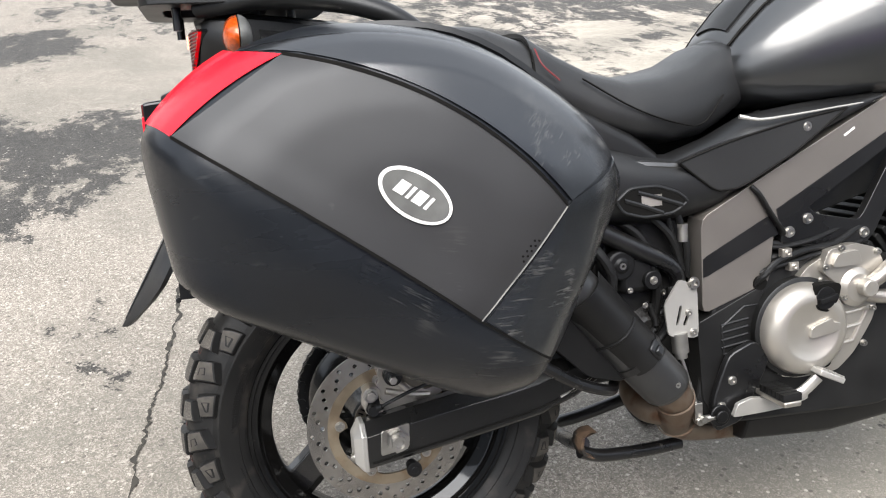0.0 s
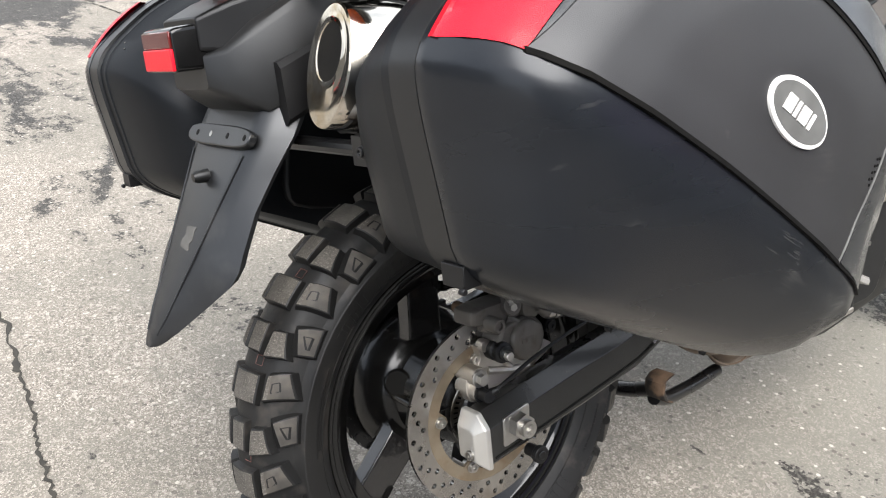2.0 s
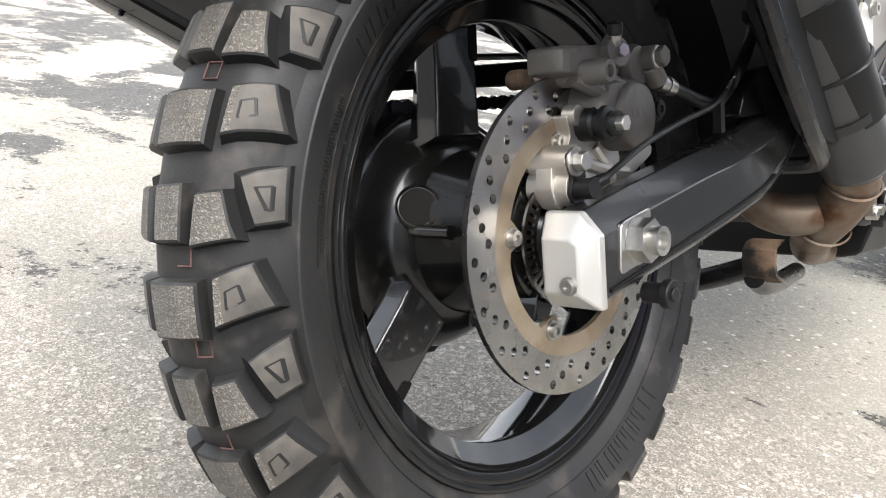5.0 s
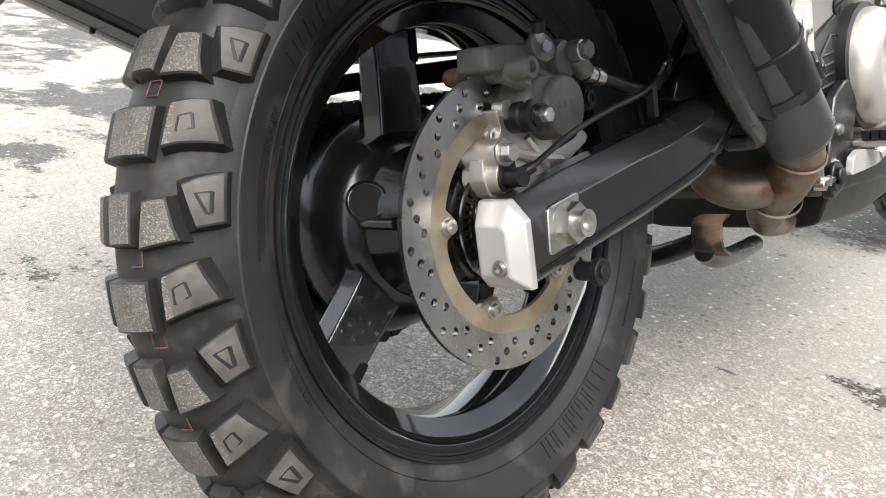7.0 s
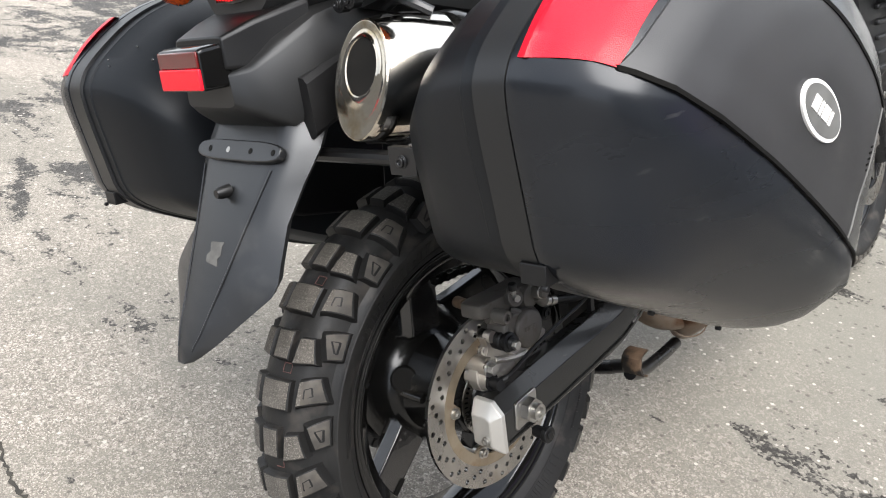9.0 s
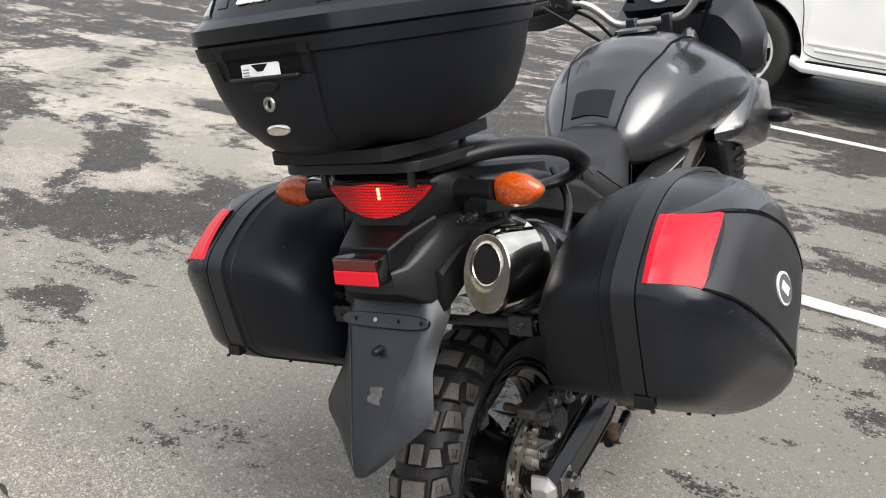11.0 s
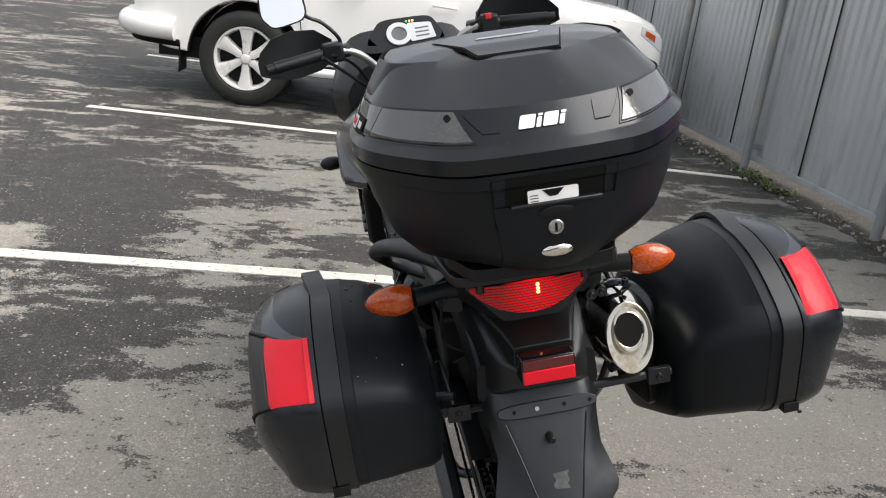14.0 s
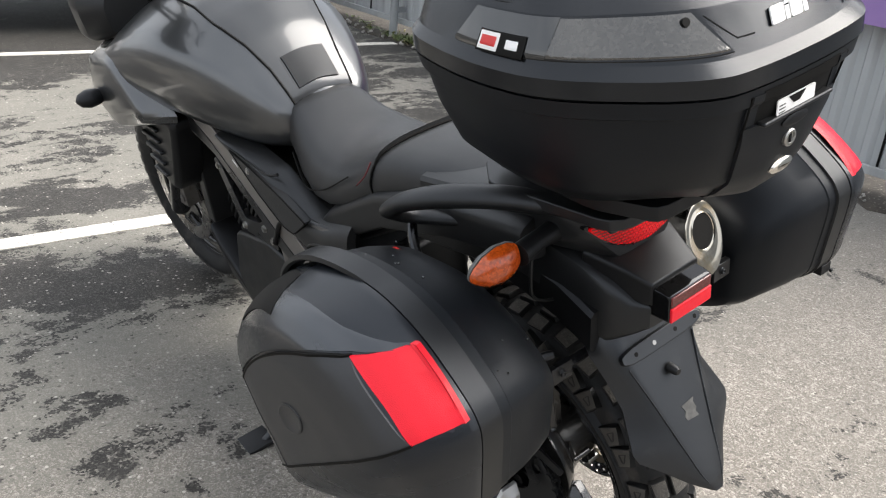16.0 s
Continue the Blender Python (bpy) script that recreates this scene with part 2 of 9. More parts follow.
FENDER = surf("satin_fender_plastic", (0.0048, 0.0053, 0.0062), (0.0078, 0.0084, 0.0095), 7, (0.36, 0.46), spec=0.62, bump=(1100, 0.12, 0.0004), c3=(0.036, 0.036, 0.036), c3_scale=14, c3_range=(0.62, 0.85))
SMOKED = lens("smoked_lens", (0.032, 0.031, 0.029), rough=0.12, ribs=230, coat=0.9, spec=0.7, flakes=260)
WHITE_STICKER = surf("white_sticker", (0.72, 0.73, 0.74), (0.80, 0.80, 0.80), 40, (0.35, 0.45))
GREY_STICKER = surf("grey_sticker", (0.085, 0.088, 0.088), (0.12, 0.124, 0.124), 40, (0.35, 0.45))
RED_STICKER = surf("red_sticker", (0.50, 0.02, 0.02), (0.56, 0.03, 0.03), 40, (0.35, 0.45))
# pale colour and glow hold the sky reflected in the dial
DIAL_GLARE = lens("dial_face_glare", (0.46, 0.48, 0.50), rough=0.3, glow=0.2)
GLASS_DARK = surf("dark_glass", (0.010, 0.012, 0.013), (0.016, 0.018, 0.020), 2, (0.03, 0.06), coat=1.0)
MIRROR = surf("mirror_glass", (0.85, 0.86, 0.88), None, 2, (0.01, 0.02), metal=1.0)
RED_PLASTIC = surf("red_plastic", (0.45, 0.015, 0.015), (0.5, 0.02, 0.02), 9, (0.3, 0.4))
CAR_WHITE = surf("pearl_white_paint", (0.86, 0.855, 0.835), (0.90, 0.895, 0.88), 1.5, (0.20, 0.28), coat=0.8,
                 c3=(0.76, 0.73, 0.68), c3_scale=3.0, c3_range=(0.60, 0.85))
CAR_TYRE = surf("car_tyre_rubber", (0.013, 0.013, 0.013), (0.022, 0.022, 0.021), 9, (0.65, 0.8), bump=(200, 0.3, 0.001))
CAR_RIM = surf("car_alloy_silver", (0.74, 0.73, 0.71), (0.80, 0.79, 0.77), 8, (0.25, 0.35), metal=0.15)
HEADLAMP = lens("headlamp_glass", (0.62, 0.66, 0.68), rough=0.06)
FENCE = surf("grey_fence_paint", (0.325, 0.345, 0.360), (0.385, 0.405, 0.420), 1.8, (0.38, 0.5), metal=0.1,
             c3=(0.22, 0.226, 0.226), c3_scale=5.0, c3_range=(0.55, 0.8), stretch=(1, 1, 0.35))
POST = surf("grey_post_paint", (0.20, 0.215, 0.23), (0.25, 0.265, 0.275), 6, (0.4, 0.55), c3=(0.34, 0.32, 0.23), c3_scale=2.2, c3_range=(0.52, 0.72))
# black plastics and paints throw back a slightly cool sheen
for black in (PLASTIC, PLASTIC_DARK, CASE_BODY, CASE_LID, CASE_TOP, CASE_CROWN, CASE_PANEL, GLOSS_BLACK, SATIN_BLACK, HUB, SPOKE, ARM, SHIELD, SLEEVE, RUBBER, HOSE, SEAT, FENDER, MUFFLER, ENGINE):
    black.node_tree.nodes["Principled BSDF"].inputs["Specular Tint"].default_value = (0.87, 0.92, 1.0, 1)


def scuff(m, centre, radius, run, strength, colour=(0.16, 0.16, 0.155)):
    """Rubbed-through scratches on a material: streaks along one direction, thickest round a place on the thing."""
    m = m.copy()
    n, l = m.node_tree.nodes, m.node_tree.links
    b = n["Principled BSDF"]
    old = b.inputs["Base Color"].links[0].from_socket
    co = n.new("ShaderNodeTexCoord")
    d = n.new("ShaderNodeVectorMath")
    d.operation = 'DISTANCE'
    l.new(co.outputs["Object"], d.inputs[0])
    d.inputs[1].default_value = centre
    near = n.new("ShaderNodeMapRange")
    near.inputs[1].default_value, near.inputs[2].default_value = radius, radius * 0.15
    l.new(d.outputs["Value"], near.inputs[0])
    mp = n.new("ShaderNodeMapping")
    mp.vector_type = 'TEXTURE'
    mp.inputs["Rotation"].default_value = (run, 0, 0)
    mp.inputs["Scale"].default_value = (1, 9.0, 0.6)
    l.new(co.outputs["Object"], mp.inputs["Vector"])
    t = n.new("ShaderNodeTexNoise")
    t.inputs["Scale"].default_value = 210
    t.inputs["Detail"].default_value = 4
    t.inputs["Roughness"].default_value = 0.65
    l.new(mp.outputs["Vector"], t.inputs["Vector"])
    big = n.new("ShaderNodeTexNoise")
    big.inputs["Scale"].default_value = 14
    big.inputs["Detail"].default_value = 3
    l.new(co.outputs["Object"], big.inputs["Vector"])
    add = n.new("ShaderNodeMath")
    l.new(t.outputs["Fac"], add.inputs[0])
    l.new(big.outputs["Fac"], add.inputs[1])
    cut = n.new("ShaderNodeMapRange")
    cut.inputs[1].default_value, cut.inputs[2].default_value = 1.10, 1.26
    l.new(add.outputs[0], cut.inputs[0])
    f = n.new("ShaderNodeMath")
    f.operation = 'MULTIPLY'
    l.new(near.outputs[0], f.inputs[0])
    l.new(cut.outputs[0], f.inputs[1])
    g = n.new("ShaderNodeMath")
    g.operation = 'MULTIPLY'
    g.inputs[1].default_value = strength
    l.new(f.outputs[0], g.inputs[0])
    mx = n.new("ShaderNodeMix")
    mx.data_type = 'RGBA'
    l.new(g.outputs[0], mx.inputs[0])
    l.new(old, mx.inputs[6])
    mx.inputs[7].default_value = (*colour, 1)
    l.new(mx.outputs[2], b.inputs["Base Color"])
    return m


LID_SCUFFED = scuff(scuff(CASE_LID, (0.577, -0.040, 0.322), 0.062, radians(-32), 0.30), (0.545, 0.07, 0.225), 0.070, radians(-8), 0.35)
TOP_SCUFFED = scuff(scuff(CASE_TOP, (0.545, 0.105, 0.275), 0.110, radians(-4), 0.60), (0.53, 0.15, 0.42), 0.14, radians(50), 0.30)
PANEL_SCUFFED = scuff(CASE_PANEL, (0.576, -0.005, 0.335), 0.055, radians(-10), 0.40, (0.12, 0.115, 0.11))

# ---- building tools ----
def mesh_of(bm, name, smooth=35):
    bmesh.ops.remove_doubles(bm, verts=bm.verts, dist=1e-6)
    bmesh.ops.recalc_face_normals(bm, faces=bm.faces)
    me = bpy.data.meshes.new(name)
    bm.to_mesh(me)
    bm.free()
    if smooth:
        for p in me.polygons:
            p.use_smooth = True
        me.set_sharp_from_angle(angle=radians(smooth))
    return me


def part(name, bm, material, parent=None, label="", smooth=35, bevel=0.0, segs=2):
    """One mesh object under a thing or a part."""
    ob = new(name, mesh_of(bm, name, smooth))
    ob.data.materials.append(material)
    if parent:
        ob.parent = parent
    if label:
        ob["label"] = label
    if bevel:
        md = ob.modifiers.new("bevel", 'BEVEL')
        md.width, md.segments, md.limit_method, md.angle_limit = bevel, segs, 'ANGLE', radians(32)
        md.harden_normals = False
    return ob


def thing(name, m=None, label="", category="", group="", kind=""):
    ob = new(name)
    ob.empty_display_size = 0.1
    if m is not None:
        ob.matrix_world = m
    return tagged(ob, label, category, group, kind)


def join(*bms):
    """Several bmeshes in one."""
    out = bmesh.new()
    for b in bms:
        me = bpy.data.meshes.new("tmp")
        b.to_mesh(me)
        b.free()
        out.from_mesh(me)
        bpy.data.meshes.remove(me)
    return out


def moved(bm, m):
    bm.transform(m)
    return bm


def box(x0, x1, y0, y1, z0, z1):
    bm = bmesh.new()
    bmesh.ops.create_cube(bm, size=1)
    bm.transform(Matrix.Translation(((x0 + x1) / 2, (y0 + y1) / 2, (z0 + z1) / 2)) @ Matrix.Diagonal((x1 - x0, y1 - y0, z1 - z0, 1)))
    return bm


def loft(loops, caps=True, closed=True, ring=False):
    """A skin over loops of equal length."""
    bm = bmesh.new()
    vs = [[bm.verts.new(p) for p in lp] for lp in loops]
    n = len(loops[0])
    pairs = list(zip(vs, vs[1:])) + ([(vs[-1], vs[0])] if ring else [])
    for a, b in pairs:
        for i in range(n if closed else n - 1):
            j = (i + 1) % n
            try:
                bm.faces.new((a[i], a[j], b[j], b[i]))
            except ValueError:
                pass
    if caps and closed and not ring:
        bm.faces.new(vs[0][::-1])
        bm.faces.new(vs[-1])
    return bm


def rpoly(pts, cut=0.3, k=4):
    """A closed outline with rounded corners: k points a corner."""
    out = []
    n = len(pts)
    for i in range(n):
        a, p, b = (Vector(pts[j % n]) for j in (i - 1, i, i + 1))
        c = cut[i] if isinstance(cut, (list, tuple)) else cut
        s, e = p.lerp(a, c), p.lerp(b, c)
        for q in range(k):
            t = q / (k - 1)
            out.append(s.lerp(p, t).lerp(p.lerp(e, t), t))
    return out


def circle(r, n=24, c=(0, 0), phase=0.0):
    return [Vector((c[0] + r * math.cos(phase + 2 * math.pi * i / n), c[1] + r * math.sin(phase + 2 * math.pi * i / n))) for i in range(n)]


def plate(outer, holes=(), thick=0.004, m=None):
    """A flat plate with holes through it, drawn in x and y, thick in z."""
    bm = bmesh.new()
    edges = []
    for lp in (outer, *holes):
        vs = [bm.verts.new((p[0], p[1], 0)) for p in lp]
        edges += [bm.edges.new((vs[i], vs[(i + 1) % len(vs)])) for i in range(len(vs))]
    bmesh.ops.triangle_fill(bm, use_beauty=True, use_dissolve=False, edges=edges)
    faces = list(bm.faces)
    ext = bmesh.ops.extrude_face_region(bm, geom=faces)
    bmesh.ops.translate(bm, verts=[g for g in ext["geom"] if isinstance(g, bmesh.types.BMVert)], vec=(0, 0, thick))
    if m is not None:
        bm.transform(m)
    return bm


# side plates are drawn in (y, z) and grow along +x
SIDE = Matrix(((0, 0, 1, 0), (1, 0, 0, 0), (0, 1, 0, 0), (0, 0, 0, 1)))


def side_plate(outer, x0, x1, holes=()):
    return plate(outer, holes, x1 - x0, Matrix.Translation((x0, 0, 0)) @ SIDE)


def lathe(profile, n=48, axis='X', closed=False):
    """Turns a profile of (along, radius) round the axis."""
    loops = []
    for i in range(n):
        a = 2 * math.pi * i / n
        c, s = math.cos(a), math.sin(a)
        loops.append([{'X': (h, r * c, r * s), 'Y': (r * c, h, r * s), 'Z': (r * c, r * s, h)}[axis] for h, r in profile])
    return loft(loops, caps=False, closed=closed, ring=True)


def rod(a, b, r, n=16, r2=None):
    """A solid round bar from a to b."""
    a, b = Vector(a), Vector(b)
    bm = bmesh.new()
    bmesh.ops.create_cone(bm, cap_ends=True, segments=n, radius1=r, radius2=r if r2 is None else r2, depth=(b - a).length)
    q = (b - a).to_track_quat('Z', 'Y').to_matrix().to_4x4()
    bm.transform(Matrix.Translation((a + b) / 2) @ q)
    return bm


def spline(pts, steps=8):
    """Points along a smooth curve through pts."""
    p = [Vector(q) for q in pts]
    p = [p[0] * 2 - p[1]] + p + [p[-1] * 2 - p[-2]]
    out = []
    for i in range(1, len(p) - 2):
        a, b, c, d = p[i - 1:i + 3]
        for s in range(steps):
            t = s / steps
            out.append(0.5 * ((2 * b) + (c - a) * t + (2 * a - 5 * b + 4 * c - d) * t * t + (3 * b - a - 3 * c + d) * t ** 3))
    out.append(p[-2].copy())
    return out


def tube(pts, r, n=12, steps=8, squash=1.0, smooth=True, up=(0, 0, 1)):
    """A bent pipe through pts; r may be a list, one a point of the path's ends."""
    path = spline(pts, steps) if smooth else [Vector(q) for q in pts]
    loops = []
    m = len(path)
    for i, p in enumerate(path):
        d = (path[min(i + 1, m - 1)] - path[max(i - 1, 0)]).normalized()
        u = Vector(up)
        if abs(d.dot(u)) > 0.95:
            u = Vector((0, 1, 0)) if abs(d.y) < 0.9 else Vector((1, 0, 0))
        s = d.cross(u).normalized()
        v = s.cross(d).normalized()
        if isinstance(r, (list, tuple)):
            f = i / (m - 1) * (len(r) - 1)
            k = min(int(f), len(r) - 2)
            rad = r[k] + (r[k + 1] - r[k]) * (f - k)
        else:
            rad = r
        loops.append([p + s * (rad * math.cos(2 * math.pi * j / n)) + v * (rad * squash * math.sin(2 * math.pi * j / n)) for j in range(n)])
    return loft(loops)


def hexbolt(at, r=0.006, h=0.005, axis='X', sign=1, sides=6):
    """A bolt's head with a washer and a socket."""
    r = r * 0.85
    prof = [(0, 0.0), (0, r * 1.35), (h * 0.25, r * 1.35), (h * 0.25, r), (h, r), (h, r * 0.5), (h * 0.5, r * 0.45), (h * 0.5, 0.0)]
    bm = lathe([(p[0] * sign, p[1]) for p in prof], 12, axis)
    return moved(bm, Matrix.Translation(at))


def patch(fn, nu, nv):
    """A grid of points fn(u, v), u and v from 0 to 1."""
    return loft([[fn(i / nu, j / nv) for j in range(nv + 1)] for i in range(nu + 1)], caps=False, closed=False)


def thick_patch(fn, nu, nv, depth):
    """A patch with rims: its border is carried back by depth (a vector)."""
    bm = patch(fn, nu, nv)
    border = [e for e in bm.edges if len(e.link_faces) == 1]
    ext = bmesh.ops.extrude_edge_only(bm, edges=border)
    bmesh.ops.translate(bm, verts=[g for g in ext["geom"] if isinstance(g, bmesh.types.BMVert)], vec=depth)
    return bm


def mirror_x(bm):
    bm.transform(Matrix.Diagonal((-1, 1, 1, 1)))
    bmesh.ops.reverse_faces(bm, faces=bm.faces)
    return bm


def interp(v, xs, ys):
    return float(np.interp(v, xs, ys))

# ---- ground ----
# stains that stay wet, the car's shade painted in as one, and dried islands
WET_AND_SHADE_STAINS = [(-2.40, 0.95, 0.45, 0.35, 23), (-3.10, 1.66, 0.30, 0.17, 142), (-1.82, 0.36, 0.17, 0.08, 33), (-1.72, 1.22, 0.45, 0.36, 147),
              (-1.15, 1.42, 0.25, 0.20, 30), (1.04, 5.84, 1.50, 0.64, 68), (1.16, 1.70, 0.31, 0.16, 52), (0.68, 3.54, 0.43, 0.23, 50),
              (-1.59, 3.13, 0.85, 0.40, 102), (-0.57, 1.82, 0.23, 0.12, 10), (-0.21, 1.69, 0.41, 0.17, 150), (-0.18, 2.43, 0.26, 0.11, 153),
              (-3.02, -0.92, 0.72, 0.36, 12), (-2.42, -0.82, 0.50, 0.26, 172), (-5.9, -1.5, 0.6, 0.35, 10), (-4.67, 0.40, 0.50, 0.30, 39)]
DRY_ISLANDS = [(-3.47, 1.47, 0.56, 0.21, 145), (-2.95, 2.01, 0.52, 0.21, 136), (-2.63, 1.32, 0.24, 0.17, 36), (-4.19, 3.03, 0.63, 0.37, 135),
               (-5.30, 2.99, 0.38, 0.30, 142), (-3.18, 3.21, 0.37, 0.25, 120), (-2.40, 2.22, 0.31, 0.31, 0), (-1.78, 1.66, 0.21, 0.16, 164),
               (-1.72, 2.43, 0.19, 0.16, 95), (-2.85, 4.46, 0.66, 0.49, 90), (0.75, 4.29, 0.60, 0.28, 48), (1.42, 2.80, 0.50, 0.22, 65),
               (-4.45, -0.75, 0.90, 0.42, 174), (-2.20, -0.25, 0.40, 0.16, 176)]


def asphalt():
    """Old speckled asphalt, wet and dark in pools away from the motorcycle, dry and pale round it."""
    m = bpy.data.materials.new("old_asphalt")
    m.use_nodes = True
    n, l = m.node_tree.nodes, m.node_tree.links
    b = n["Principled BSDF"]
    co = n.new("ShaderNodeTexCoord")

    def nz(scale, detail=5.0, rough=0.55, vec=None, warp=0.0):
        t = n.new("ShaderNodeTexNoise")
        t.inputs["Scale"].default_value = scale
        t.inputs["Detail"].default_value = detail
        t.inputs["Roughness"].default_value = rough
        t.inputs["Distortion"].default_value = warp
        l.new(vec or co.outputs["Object"], t.inputs["Vector"])
        return t.outputs["Fac"]

    def rng(v, a, z, lo=0.0, hi=1.0):
        t = n.new("ShaderNodeMapRange")
        t.inputs[1].default_value, t.inputs[2].default_value = a, z
        t.inputs[3].default_value, t.inputs[4].default_value = lo, hi
        l.new(v, t.inputs[0])
        return t.outputs[0]

    def op(kind, a, c):
        t = n.new("ShaderNodeMath")
        t.operation = kind
        for k, v in enumerate((a, c)):
            if isinstance(v, (int, float)):
                t.inputs[k].default_value = v
            else:
                l.new(v, t.inputs[k])
        return t.outputs[0]

    def mix(f, a, c):
        t = n.new("ShaderNodeMix")
        t.data_type = 'RGBA'
        l.new(f, t.inputs[0])
        for k, v in ((6, a), (7, c)):
            if isinstance(v, tuple):
                t.inputs[k].default_value = (*v, 1)
            else:
                l.new(v, t.inputs[k])
        return t.outputs[2]

    def stains(places):
        """How deep a point lies in any of the oval places (x, y, half length, half width, heading)."""
        most = None
        for x, y, a, c, deg in places:
            oval = n.new("ShaderNodeMapping")
            oval.vector_type = 'TEXTURE'
            oval.inputs["Location"].default_value = (x, y, 0)
            oval.inputs["Rotation"].default_value = (0, 0, radians(deg))
            oval.inputs["Scale"].default_value = (a, c, 1)
            l.new(co.outputs["Object"], oval.inputs["Vector"])
            far = n.new("ShaderNodeVectorMath")
            far.operation = 'LENGTH'
            l.new(oval.outputs["Vector"], far.inputs[0])
            deep = rng(far.outputs["Value"], 1.55, 0.55)
            most = deep if most is None else op('MAXIMUM', most, deep)
        return most

    stone = n.new("ShaderNodeTexVoronoi")
    stone.inputs["Scale"].default_value = 400
    stone.inputs["Randomness"].default_value = 1.0
    l.new(co.outputs["Object"], stone.inputs["Vector"])
    sep = n.new("ShaderNodeSeparateColor")
    l.new(stone.outputs["Color"], sep.inputs[0])
    chips = n.new("ShaderNodeTexVoronoi")
    chips.inputs["Scale"].default_value = 150
    l.new(co.outputs["Object"], chips.inputs["Vector"])
    sep2 = n.new("ShaderNodeSeparateColor")
    l.new(chips.outputs["Color"], sep2.inputs[0])
    dry = mix(rng(nz(3.1, 6), 0.3, 0.7), (0.164, 0.149, 0.133), (0.228, 0.208, 0.186))
    dry = mix(rng(sep.outputs[0], 0.50, 1.0, 0.0, 0.60), dry, (0.64, 0.605, 0.55))
    dry = mix(rng(sep.outputs[1], 0.58, 0.95, 0.0, 0.70), dry, (0.070, 0.065, 0.058))
    dry = mix(rng(sep2.outputs[0], 0.80, 0.95, 0.0, 0.45), dry, (0.10, 0.094, 0.086))
    dry = mix(rng(sep2.outputs[1], 0.85, 0.97, 0.0, 0.40), dry, (0.60, 0.57, 0.52))
    dry = mix(rng(nz(700, 2), 0.50, 0.64, 0.0, 0.45), dry, (0.13, 0.121, 0.110))
    wet_colour = mix(rng(nz(9, 5), 0.35, 0.7), (0.013, 0.0125, 0.0118), (0.034, 0.0322, 0.030))
    wet_colour = mix(rng(sep.outputs[0], 0.68, 1.0, 0.0, 0.6), wet_colour, (0.11, 0.105, 0.097))
    # wetness: pools that lie lengthwise, more of them away from the motorcycle
    mp = n.new("ShaderNodeMapping")
    mp.inputs["Scale"].default_value = (0.5, 1.5, 1)
    mp.inputs["Rotation"].default_value = (0, 0, radians(-14))
    l.new(co.outputs["Object"], mp.inputs["Vector"])
    pools = nz(1.15, 7.0, 0.62, mp.outputs["Vector"], 0.35)
    grain = nz(16, 4, 0.6)
    mp2 = n.new("ShaderNodeMapping")
    mp2.inputs["Scale"].default_value = (0.75, 1.45, 1)
    mp2.inputs["Rotation"].default_value = (0, 0, radians(-9))
    l.new(co.outputs["Object"], mp2.inputs["Vector"])
    streaks = nz(3.4, 6, 0.62, mp2.outputs["Vector"], 0.8)
    xyz = n.new("ShaderNodeSeparateXYZ")
    l.new(co.outputs["Object"], xyz.inputs[0])
    ahead = op('MULTIPLY', rng(xyz.outputs[1], 0.35, 1.8, -0.21, 0.028), rng(xyz.outputs[0], -1.5, -2.3, 1.0, 0.45))
    aside = rng(xyz.outputs[0], -1.6, -4.0, 0.0, 0.02)
    near_side = op('MULTIPLY', rng(xyz.outputs[0], -0.1, -0.7, 0.0, 0.05), rng(xyz.outputs[1], 0.35, 1.0, 0.0, 1.0))
    near_side = op('ADD', near_side, op('MULTIPLY', rng(xyz.outputs[0], 0.45, 0.95, 0.0, 0.04), rng(xyz.outputs[1], 0.3, 0.9, 0.0, 1.0)))
    f = op('ADD', op('MULTIPLY', op('SUBTRACT', pools, 0.5), 1.5), op('MULTIPLY', op('SUBTRACT', streaks, 0.5), 1.35))
    f = op('ADD', f, op('MULTIPLY', op('SUBTRACT', grain, 0.5), 0.60))
    f = op('ADD', f, op('MULTIPLY', op('SUBTRACT', nz(70, 4, 0.65), 0.5), 0.22))
    f = op('ADD', f, op('MULTIPLY', op('SUBTRACT', sep2.outputs[2], 0.5), 0.13))
    f = op('ADD', op('ADD', f, rng(xyz.outputs[1], 3.2, 4.8, 0.5, 0.60)), op('ADD', op('ADD', ahead, aside), near_side))
    # the dark ovals also carry the shade painted beside the car
    f = op('ADD', f, op('MULTIPLY', op('SUBTRACT', stains(WET_AND_SHADE_STAINS), stains(DRY_ISLANDS)), 0.36))
    wet = rng(f, 0.552, 0.592)
    damp = rng(f, 0.40, 0.56, 0.0, 0.36)
    base = mix(damp, dry, (0.145, 0.136, 0.124))
    pale = op('MULTIPLY', rng(f, 0.53, 0.44), op('MULTIPLY', rng(xyz.outputs[1], 0.9, 2.0, 0.0, 0.60), rng(xyz.outputs[0], -0.9, -2.0)))
    base = mix(pale, base, (0.40, 0.375, 0.330))
    # a broad grey-green dampness behind and beside the motorcycle, with its soft shade painted in
    soak_and_shade = op('MULTIPLY', rng(op('ADD', nz(0.9, 6, 0.6, None, 0.4), op('MULTIPLY', op('SUBTRACT', grain, 0.5), 0.3)), 0.40, 0.58), op('MULTIPLY', rng(xyz.outputs[0], 1.7, 0.6, 0.0, 0.55), rng(xyz.outputs[1], -2.2, -1.2)))
    base = mix(soak_and_shade, base, (0.135, 0.132, 0.118))
    seep = op('MULTIPLY', rng(xyz.outputs[0], -1.9, -0.9), rng(op('ADD', xyz.outputs[1], op('MULTIPLY', op('SUBTRACT', streaks, 0.5), 1.2)), 0.35, 1.1, 0.0, 0.55))
